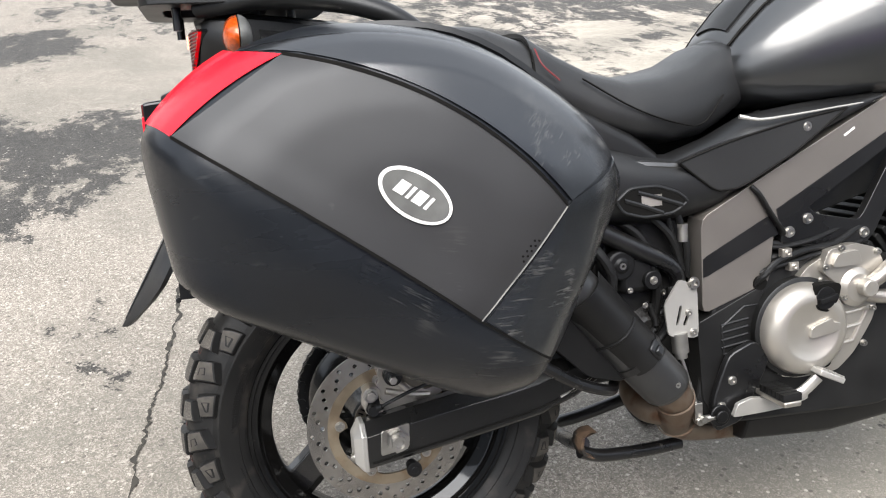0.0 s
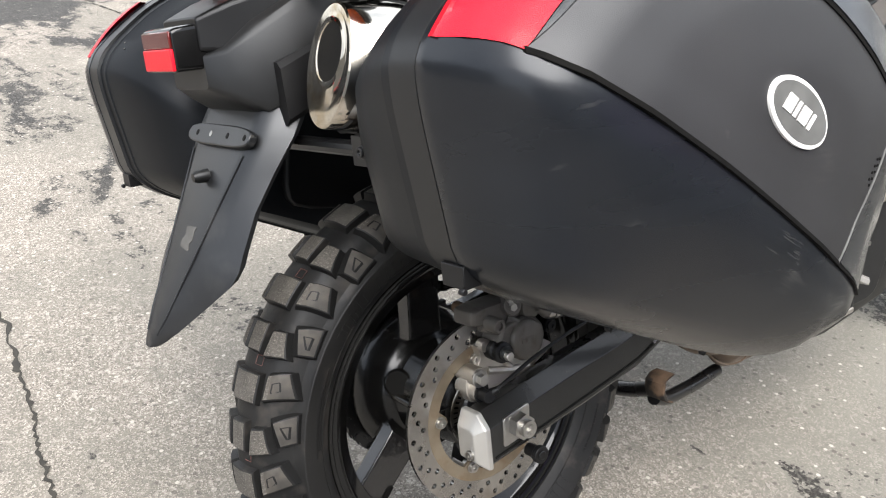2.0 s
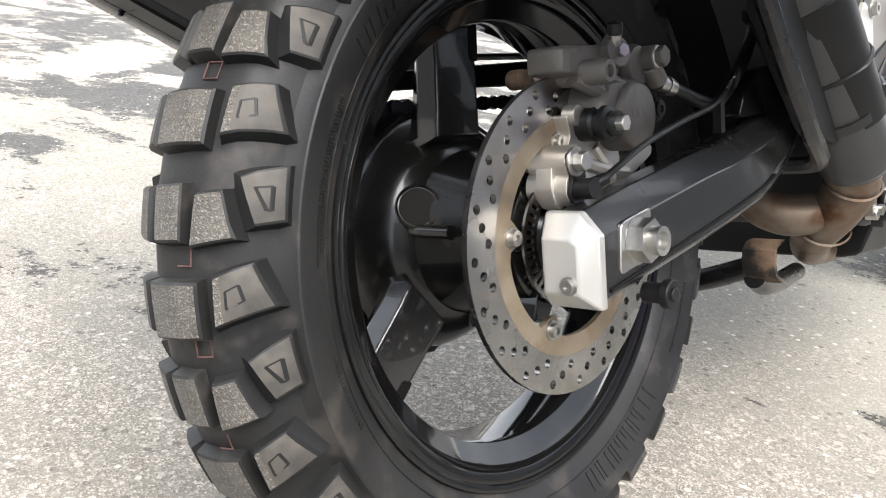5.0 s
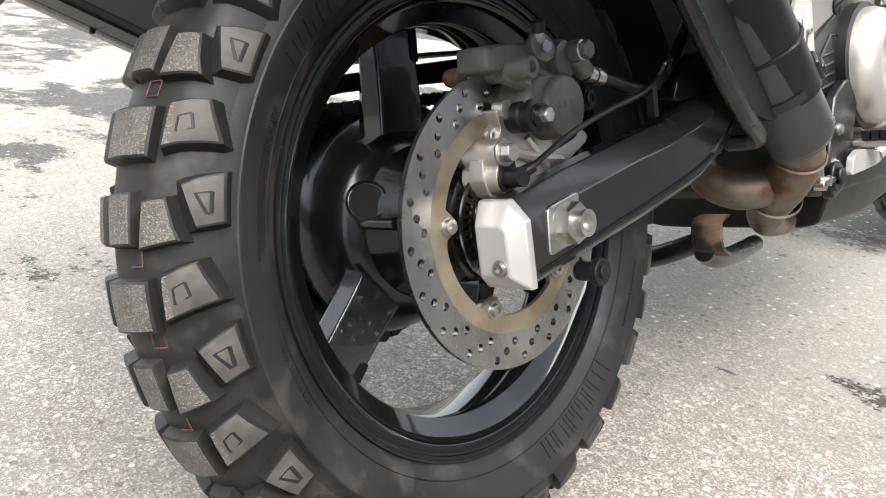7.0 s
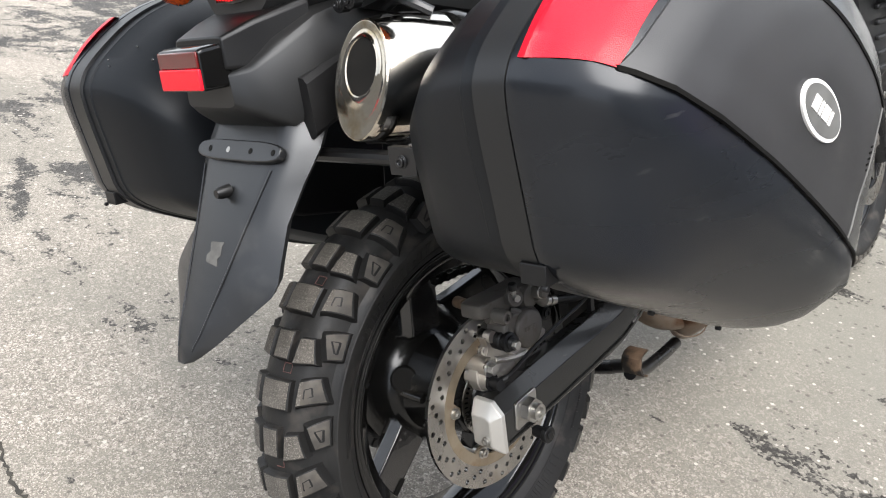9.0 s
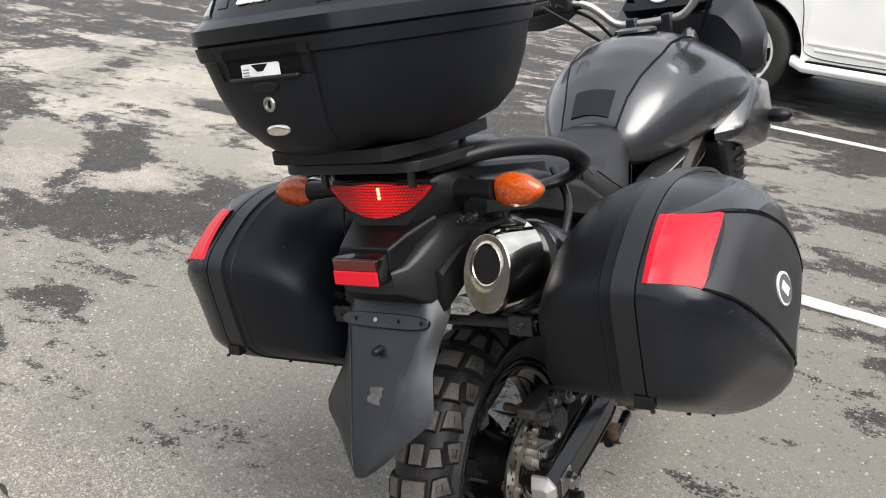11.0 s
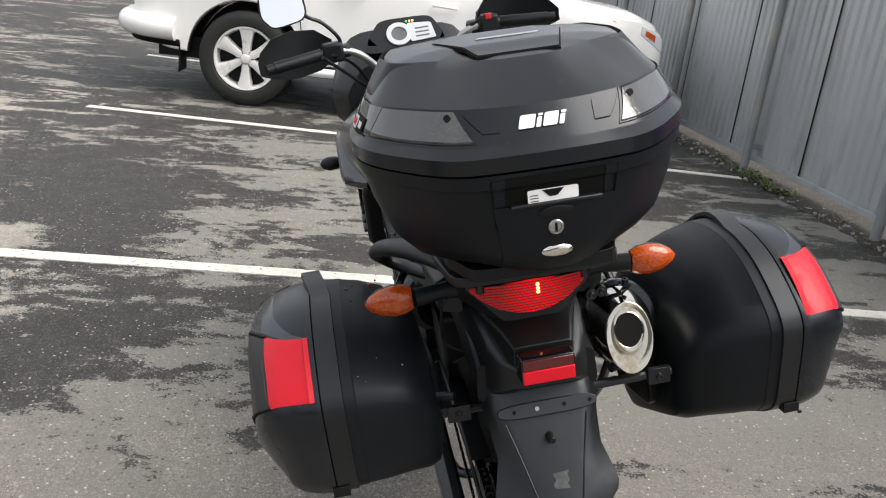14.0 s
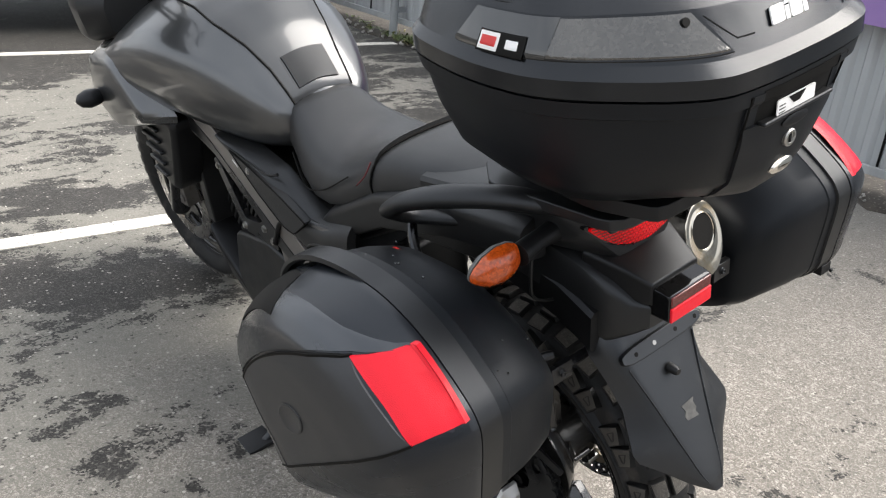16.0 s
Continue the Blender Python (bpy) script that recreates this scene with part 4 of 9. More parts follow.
    refl = quad(RLI, RL, RT, RTI, 0.0030, (0.002, 0.006, 0.0, 0.006))
    for k in range(9):
        q = panel(0.985 - 0.012 * (k % 2), 0.50 + 0.022 * k)
        put("pinhole", rod((q.x - 0.002, q.y, q.z), (q.x + 0.0007, q.y, q.z), 0.0013, 8), GROOVE, lid) if scuffed else None
    put("reflector", thick_patch(refl, 10, 18, Vector((-0.008, 0.002, 0))), RED_REFLECTOR, None, "bright red reflector")
    # oval badge with a maker's mark as plain shapes
    ax = (PB - RL).normalized()
    up = Vector((-ax.y, ax.x))
    c0 = Vector((-0.034, 0.417))

    def oval(ra, rb, lift):
        lp = []
        for i in range(40):
            t = 2 * math.pi * i / 40
            p = c0 + ax * (ra * math.cos(t)) + up * (rb * math.sin(t))
            lp.append(Vector((lid_x(p.x, p.y) + lift, p.x, p.y)))
        return lp

    if scuffed:
        badge = put("badge", loft([oval(0.041, 0.0235, 0.002), oval(0.041, 0.0235, 0.0045), oval(0.0395, 0.022, 0.0052), oval(0.036, 0.0185, 0.0050)]), WHITE_STICKER, None, "white-rimmed oval badge with a grey field")
        put("badge_field", loft([oval(0.0375, 0.0200, 0.0046), oval(0.0375, 0.0200, 0.0056)]), GREY_STICKER, badge)
        marks = [(-0.0165, 0.0, 0.0054, 0.0070), (-0.0060, 0.0, 0.0017, 0.0070), (0.0046, 0.0, 0.0054, 0.0070), (0.0152, 0.0, 0.0017, 0.0070)]
        for mx, my, hw, hh in marks:
            lp = []
            for sx, sy in ((-1, -1), (1, -1), (1, 1), (-1, 1)):
                p = c0 + ax * (mx + sx * hw + sy * 0.0015) + up * (my + sy * hh)
                lp.append(Vector((lid_x(p.x, p.y), p.x, p.y)))
            put("mark", loft([[q + Vector((0.0054, 0, 0)) for q in lp], [q + Vector((0.0064, 0, 0)) for q in lp]]), WHITE_STICKER, badge, "", 0)
    else:
        put("badge", loft([oval(0.036, 0.024, 0.002), oval(0.036, 0.024, 0.004), oval(0.033, 0.021, 0.0046), oval(0.029, 0.018, 0.0030)]), CASE_PANEL, None, "black raised oval badge")
    # carrying handle over the front of the top
    a0, a1 = math.atan2(0.595 - CZ, -0.07 - CY), math.atan2(0.44 - CZ, 0.225 - CY)
    hp = []
    for q in CASE_EDGE:
        away = Vector((q.x - CY, q.y - CZ))
        a = math.atan2(away.y, away.x)
        lift = math.sin(math.pi * min(max((a0 - a) / (a0 - a1), 0.0), 1.0))
        out = away.normalized()
        r = away.length * 0.986 + (0.010 if scuffed else 0.018) * max(lift, 0.0) ** 0.7
        hp.append((Vector((0.4205 + 0.018 * lift, CY + r * out.x, CZ + r * out.y)), Vector((0, out.x, out.y))))
    put("handle", loft([[p + Vector((dx, 0, 0)) + n * dn for dx, dn in ((-0.0185, -0.004), (-0.0165, 0.0025), (0.0165, 0.0025), (0.0185, -0.004), (0.014, -0.008), (-0.016, -0.008))] for p, n in hp], ring=True),
        PLASTIC, None, "black rim strap that lifts off as a carrying handle", 40)
    rec = quad(Vector((0.03, 0.545)), Vector((0.150, 0.472)), Vector((0.168, 0.488)), Vector((0.045, 0.572)), 0.0035, (0.012, 0, 0.012, 0))
    if not scuffed:
        put("handle_recess", thick_patch(rec, 14, 5, Vector((-0.006, 0, 0))), GROOVE, None, "dark hollow under the handle")
    # feet, hinge and mounting
    for y in (-0.255, -0.10, 0.03):
        z = interp(y, [-0.272, 0.045], [0.322, 0.162])
        put("foot", join(box(0.418, 0.446, y - 0.018, y + 0.008, z + 0.001, z + 0.02), rod((0.443, y - 0.020, z + 0.001), (0.449, y - 0.020, z + 0.001), 0.003, 10)), PLASTIC_DARK, None, "", 30, 0.004)
    put("back_plate", side_plate(rpoly([(-0.12, 0.27), (0.08, 0.23), (0.10, 0.40), (-0.09, 0.43)], 0.2, 4), 0.236, 0.254), PLASTIC_DARK, None, "", 30, 0.004)
    put("latch", box(0.330, 0.350, 0.0, 0.022, 0.548, 0.564), RED_PLASTIC if side < 0 else PLASTIC, None, "red release latch" if side < 0 else "", 30, 0.004)
    # drops of rain left on the tub
    if not scuffed:
        rd = random.Random(6)
        drops = bmesh.new()
        for _ in range(9):
            k = rd.uniform(0.15, 0.85)
            x = 0.27 + 0.15 * k
            a = radians(rd.uniform(70, 165))
            sc = interp(x, [0.257, 0.275, 0.31, 0.35, 0.384, 0.434], [0.74, 0.82, 0.90, 0.945, 0.968, 0.988])
            rr = edge_r(a) * sc
            bmesh.ops.create_uvsphere(drops, u_segments=8, v_segments=5, radius=rd.uniform(0.0012, 0.0024), matrix=Matrix.Translation((x, CY + rr * math.cos(a), CZ + rr * math.sin(a) - 0.001)))
        put("water_drops", drops, GLASS_DARK, body, "drops of rain")["kind"] = "stuff"
    return case


side_case(1, "black hard side case with scratched lid, red reflector and oval badge", True)
side_case(-1, "black hard side case with clean lid, red reflector and raised badge", False)

# ---- top case ----
top_case = thing("top_case", BIKE, "large black hard top case with smoked lenses on the tail rack", "top case", "cases on the motorcycle")


def tc_ring(z, hw, y0, y1, cut=0.30, bow=0.012):
    """A rounded outline seen from above; y0 rear, y1 front; bow: how far the rear face curves forward at its ends."""
    m = (y0 + y1) / 2
    half = [(0.22, y0), (0.55, y0 + bow), (0.95, y0 + (m - y0) * 0.66), (1.0, m + (y1 - m) * 0.2), (0.90, y1 - 0.03), (0.55, y1)]
    pts = [(hw * x, y) for x, y in half] + [(-hw * x, y) for x, y in reversed(half)]
    return [Vector((p.x, p.y, z)) for p in rpoly(pts, cut, 8)]


TC_MID = -0.22


def ring_at(ring, deg):
    """The point of an outline in the direction deg, counted from the rear towards the right side."""
    th = sorted((math.degrees(math.atan2(p.x, TC_MID - p.y)), p.x, p.y) for p in ring)
    th = [(th[-1][0] - 360, *th[-1][1:])] + th + [(th[0][0] + 360, *th[0][1:])]
    a = [q[0] for q in th]
    return Vector((interp(deg, a, [q[1] for q in th]), interp(deg, a, [q[2] for q in th]), ring[0].z))


def tc_blend(a, b, t):
    return [p.lerp(q, t) for p, q in zip(a, b)]


TUB_Z = [0.703, 0.706, 0.720, 0.748, 0.80, 0.846, 0.849, 0.868]
TUB_HW = [0.125, 0.150, 0.183, 0.210, 0.231, 0.241, 0.246, 0.250]
TUB_Y0 = [-0.376, -0.388, -0.404, -0.419, -0.429, -0.435, -0.440, -0.443]
TUB_Y1 = [-0.085, -0.070, -0.050, -0.032, -0.020, -0.012, -0.008, -0.004]
TUB_BOW = [0.058, 0.056, 0.050, 0.032, 0.020, 0.013, 0.012, 0.012]
tub = part("tub", loft([tc_ring(z, hw, y0, y1, 0.42, bow) for z, hw, y0, y1, bow in zip(TUB_Z, TUB_HW, TUB_Y0, TUB_Y1, TUB_BOW)]), CASE_BODY, top_case, "black textured plastic tub", 30)
part("seal", loft([tc_ring(0.868, 0.244, -0.437, -0.010), tc_ring(0.872, 0.244, -0.437, -0.010)]), GROOVE, top_case, "dark rubber seal in the joint")
R0 = tc_ring(0.872, 0.252, -0.446, -0.002, 0.44)
R1 = tc_ring(0.892, 0.252, -0.445, -0.002, 0.44)
R2 = tc_ring(0.903, 0.242, -0.432, -0.010, 0.42, 0.018)
R3 = tc_ring(0.946, 0.2190, -0.403, -0.018, 0.38, 0.028)
R4 = tc_ring(0.992, 0.178, -0.306, -0.028, 0.20, 0.050)
R5 = tc_ring(0.9975, 0.140, -0.272, -0.050, 0.12, 0.040)
R6 = tc_ring(1.004, 0.070, -0.240, -0.10, 0.16, 0.004)
part("lid", loft([R0, tc_blend(R0, R1, 0.5), R1, tc_blend(R1, R2, 0.6), R2, tc_blend(R2, R3, 0.5), R3, tc_blend(R3, R4, 0.25), tc_blend(R3, R4, 0.5), tc_blend(R3, R4, 0.75), R4, R5, R6]), CASE_CROWN, top_case, "dark blue-grey satin lid with a facetted top", 15)


def lid_band(a_lo, b_lo, a_hi, b_hi, v0, v1, lift=0.002):
    """A patch on the lid's lower slope between directions a and b (below: lo, above: hi), v up the slope."""
    def at(u, w):
        deg = (a_lo + (b_lo - a_lo) * u) * (1 - w) + (a_hi + (b_hi - a_hi) * u) * w
        v = v0 + (v1 - v0) * w
        p, q = ring_at(R2, deg), ring_at(R3, deg)
        c = p.lerp(q, v)
        return c + Vector((c.x, (c.y - TC_MID), 0.16)).normalized() * lift
    return at


def shoulder(s):
    """The dark matt strip that borders the lid's top along one side."""
    def at(u, v):
        deg = s * (80 + 70 * u)
        c = ring_at(R3, deg).lerp(ring_at(R4, deg), 0.12 + 0.80 * v)
        return c + Vector((c.x, c.y - TC_MID, 0.20)).normalized() * ((0.0015 + 0.005 * v) * min(1.0, 5 * u, 5 * (1 - u)))
    return at


for s, t in ((1, "smoked clear lens on the lid's corner"), (-1, "smoked clear lens on the lid's corner, with a sticker")):
    fn = lid_band(s * 26.6, s * 104, s * 35.6, s * 100, 0.16, 0.93, 0.0022)
    ln = part("corner_lens", thick_patch(fn, 40, 8, Vector((0, 0, -0.004))), SMOKED, top_case, t)
    part("lens_shade", thick_patch(lid_band(s * 74, s * 106, s * 72, s * 101, 0.14, 0.95, 0.0028), 20, 6, Vector((0, 0, -0.003))), GLASS_DARK, ln, "blackened rear part of the lens")
    part("lens_frame", thick_patch(lid_band(s * 25.4, s * 106, s * 34.4, s * 102, 0.10, 1.0, 0.0009), 40, 8, Vector((0, 0, -0.002))), GLOSS_BLACK, top_case)
    c = fn(0.06, 0.78)
    part("lens_screw", rod(c - Vector((0.0, -0.002, 0.001)), c + Vector((0.001 * s, -0.0025, 0.0012)), 0.0046, 12), GROOVE, ln)
    # raised facet between the lens and the maker's mark
    part("lid_facet", thick_patch(lid_band(s * 17.5, s * 23.5, s * 19.5, s * 32, 0.34, 0.86, 0.0012), 8, 4, Vector((0, 0, -0.002))), CASE_CROWN, top_case, "", 30)
stk = part("sticker", thick_patch(lid_band(-80, -96, -80, -96, 0.03, 0.50, 0.0046), 10, 4, Vector((0, 0, -0.001))), GROOVE, top_case, "black sticker with white and red blocks")
part("sticker_block", thick_patch(lid_band(-88.5, -95.4, -88.5, -95.4, 0.08, 0.46, 0.0054), 4, 3, Vector((0, 0, -0.001))), WHITE_STICKER, stk)
part("sticker_block", thick_patch(lid_band(-89.4, -94.6, -89.4, -94.6, 0.17, 0.37, 0.0060), 4, 3, Vector((0, 0, -0.001))), RED_STICKER, stk)
part("sticker_block", thick_patch(lid_band(-82, -86, -82, -86, 0.18, 0.36, 0.0054), 4, 3, Vector((0, 0, -0.001))), WHITE_STICKER, stk)
# facet pad on the top with a moulded bar
def lid_pad(grow, lift):
    """The trapezoid field on the lid's top, following its slope."""
    def at(u, v):
        y = -0.285 - grow + (0.175 + 2 * grow) * v
        x = (2 * u - 1) * (interp(v, [0, 0.83, 1], [0.058, 0.100, 0.062]) + grow)
        along = interp(y, [-0.306, -0.272, -0.240, -0.100, -0.050], [0.992, 0.9975, 1.004, 1.004, 0.9975])
        across = interp(abs(x), [0.055, 0.070, 0.140], [1.004, 1.0035, 0.9975])
        return Vector((x, y, min(along, across) + lift))
    return at


pad = part("top_pad", thick_patch(lid_pad(0.0, 0.0022), 24, 24, Vector((0, 0, -0.007))), CASE_CROWN, top_case, "slightly raised trapezoid pad", 40)
part("pad_groove", thick_patch(lid_pad(0.0022, 0.0008), 24, 24, Vector((0, 0, -0.005))), GROOVE, top_case, "dark groove round the pad", 40)
part("pad_mark", plate(rpoly([(-0.045, -0.196), (0.05, -0.196), (0.058, -0.180), (-0.035, -0.180)], 0.1, 3), (), 0.0014, Matrix.Translation((0, 0, 1.0058))), CHROME, pad, "bright slanted bar", 30)
# dark strips along both shoulders of the lid
for s in (1, -1):
    part("shoulder_strip", thick_patch(shoulder(s), 30, 4, Vector((0, 0, -0.010))), PLASTIC, top_case, "dark matt strip on the lid's shoulder", 40)
# white maker's mark: plain slanted blocks, the last two cut across
MARK_M = Matrix.Translation((-0.0035, -0.4172, 0.9262)) @ Matrix.Rotation(radians(57), 4, 'X')
for x0, x1, z0, z1 in ((-0.0335, -0.0125, -0.0090, 0.0090), (-0.0100, -0.0040, -0.0090, 0.0045), (-0.0093, -0.0033, 0.0060, 0.0090), (-0.0010, 0.0180, -0.0090, 0.0090), (0.0205, 0.0270, -0.0090, 0.0045), (0.0212, 0.0277, 0.0060, 0.0090)):
    bl = [(x0 + z0 / 3, z0), (x1 + z0 / 3, z0), (x1 + z1 / 3, z1), (x0 + z1 / 3, z1)]
    part("mark_block", plate(rpoly(bl, 0.12, 3), (), 0.0022, MARK_M), WHITE_STICKER, top_case, "white letter-sized block", 30)
# lock face of the tub: a raised shield with a recess, label, lock and oval badge
def tub_y(z, x=0.0):
    """The y of the tub's rear face, which curves forward towards its sides."""
    t = max(0.0, abs(x) / interp(z, TUB_Z, TUB_HW) - 0.12) / 0.43
    return interp(z, TUB_Z, TUB_Y0) + interp(z, TUB_Z, TUB_BOW) * t ** 1.4


def rear_patch(x0, x1, z0, z1, lift, taper=0.0, nu=12, nv=10, depth=0.006):
    def fn(u, v):
        z = z0 + (z1 - z0) * v
        k = 1 - taper * (1 - v)
        x = (x0 + (x1 - x0) * u) * k
        return Vector((x, tub_y(z, x) - lift, z))
    return thick_patch(fn, nu, nv, Vector((0, depth, 0)))


shield = part("lock_panel", rear_patch(-0.083, 0.083, 0.714, 0.8205, 0.005, 0.18), CASE_BODY, top_case, "", 40)
for s in (-1, 1):
    part("panel_cheek", rear_patch(*((0.067, 0.083) if s > 0 else (-0.083, -0.067)), 0.8205, 0.860, 0.0022), CASE_BODY, shield)
part("recess", rear_patch(-0.067, 0.067, 0.8205, 0.862, 0.0012), GROOVE, top_case, "dark recess of the opening handle")
part("recess_lip", moved(box(-0.062, 0.062, -0.009, 0.003, 0.8185, 0.8235), Matrix.Translation((0, tub_y(0.82), 0))), PLASTIC, shield, "", 30, 0.002)
YL = tub_y(0.83) - 0.003
lab = part("label", plate(rpoly([(-0.038, 0.8225), (0.030, 0.8225), (0.030, 0.8405), (-0.038, 0.8405)], 0.08, 3), (), 0.0015, Matrix.Translation((0, YL, 0.0)) @ Matrix.Rotation(radians(90), 4, 'X')), WHITE_STICKER, top_case, "white paper label with a dark mark", 30)
part("label_mark", plate([(-0.019, 0.8395), (0.011, 0.8395), (0.001, 0.8300), (-0.009, 0.8300)], (), 0.0006, Matrix.Translation((0, YL - 0.0016, 0.0)) @ Matrix.Rotation(radians(90), 4, 'X')), GROOVE, lab, "", 0)
for i in range(3):
    part("text_bar", plate([(-0.035, 0.8250 + 0.004 * i), (-0.024, 0.8250 + 0.004 * i), (-0.024, 0.8262 + 0.004 * i), (-0.035, 0.8262 + 0.004 * i)], (), 0.0005, Matrix.Translation((0, YL - 0.0016, 0.0)) @ Matrix.Rotation(radians(90), 4, 'X')), GREY_STICKER, lab, "", 0)


def ellipse_plate(cx, cz, a, b, y, t, dome=0.0, n=32):
    lp = lambda s, d: [Vector((cx + a * s * math.cos(2 * math.pi * i / n), y - d, cz + b * s * math.sin(2 * math.pi * i / n))) for i in range(n)]
    return loft([lp(1, 0), lp(1, t), lp(0.85, t + dome * 0.6), lp(0.5, t + dome), lp(0.1, t + dome)])


part("emblem", ellipse_plate(-0.001, 0.8085, 0.024, 0.0070, tub_y(0.8085) - 0.004, 0.003, 0.001), PLASTIC_DARK, top_case, "dark oval emblem")
lock = part("lock", moved(lathe([(0, 0.0), (0, 0.0105), (-0.004, 0.0105), (-0.0055, 0.009), (-0.0055, 0.007), (-0.0035, 0.0065), (-0.0035, 0.0)], 28, 'Y'), Matrix.Translation((-0.002, tub_y(0.785) - 0.004, 0.785))), ZINC, top_case, "round chrome key lock")
part("keyhole", moved(box(-0.0015, 0.0015, -0.0048, -0.0030, -0.0055, 0.0055), Matrix.Translation((-0.002, tub_y(0.785) - 0.004, 0.785))), GROOVE, lock)
part("oval_badge", ellipse_plate(-0.001, 0.7485, 0.0215, 0.0083, tub_y(0.7485) + 0.003, 0.010, 0.003), CHROME, top_case, "bright oval metal badge")
for s in (-1, 1):
    part("side_rib", tube([(s * 0.0845, tub_y(0.86, 0.0845) - 0.001, 0.860), (s * 0.080, tub_y(0.80, 0.080) - 0.001, 0.80), (s * 0.071, tub_y(0.73, 0.071) - 0.001, 0.73)], 0.0013, 8, 6), GROOVE, top_case)
for s in (-1, 1):
    part("hinge", rod((s * 0.11, 0.001, 0.875), (s * 0.17, -0.006, 0.875), 0.012, 12), PLASTIC_DARK, top_case)

# ---- motorcycle ----
bike = thing("motorcycle", BIKE, "dark grey touring motorcycle leaning on its side stand", "motorcycle")
XC = 0.020          # middle plane of the rear wheel


def bp(name, bm, material, parent=None, label="", smooth=35, bevel=0.0, segs=2):
    return part(name, bm, material, parent or bike, label, smooth, bevel, segs)


# -- rear tyre with separate tread blocks --
def carcass(half, bead, crown):
    k = (crown - bead) / 0.097
    prof = [(0.052, 0.000), (0.060, 0.003), (0.066, 0.012), (0.076, 0.028), (0.083, 0.040), (0.085, 0.048), (0.083, 0.058), (0.076, 0.068), (0.066, 0.078), (0.050, 0.088), (0.030, 0.094), (0.012, 0.097)]
    pr = [(x * half / 0.085, bead + r * k) for x, r in prof]
    return [(-x, r) for x, r in pr] + [(x, r) for x, r in reversed(pr)]


SIDE_W = [(0.0400, 0.2160), (0.0445, 0.2195), (0.0490, 0.2250), (0.0545, 0.2340), (0.0590, 0.2430), (0.0630, 0.2520), (0.0655, 0.2585), (0.0668, 0.2615), (0.0669, 0.2628)]
TREAD_X, TREAD_R = [0, 0.014, 0.027, 0.040, 0.050, 0.058, 0.065, 0.068], [0.3215, 0.3205, 0.3168, 0.3110, 0.3030, 0.2900, 0.2720, 0.2640]


def tread_r(x):
    return interp(abs(x), TREAD_X, TREAD_R)


def sunk(x, depth):
    """The point that lies depth below the tread's surface at x, as (x, radius)."""
    m = (tread_r(abs(x) + 0.004) - tread_r(max(abs(x) - 0.004, 0.0))) / (0.004 + min(abs(x), 0.004))
    k = depth / math.hypot(1, m)
    return math.copysign(max(abs(x) + m * k, 0.0), x), tread_r(x) - k


CROWN = [(0.0660, 0.2640), (0.0615, 0.2660)] + [sunk(x, 0.0092) for x in (0.064, 0.060, 0.055, 0.049, 0.042, 0.034, 0.024, 0.012)]
half_prof = SIDE_W + CROWN
rear_tyre = bp("rear_tyre", moved(lathe([(-x, r) for x, r in half_prof] + [(x, r) for x, r in reversed(half_prof)], 120, 'X', True), Matrix.Translation((XC, 0, 0))), RUBBER, None, "dusty black tyre with knobbly blocks", 24)


def polar(x, a, r):
    return Vector((x, r * math.cos(radians(a)), r * math.sin(radians(a))))


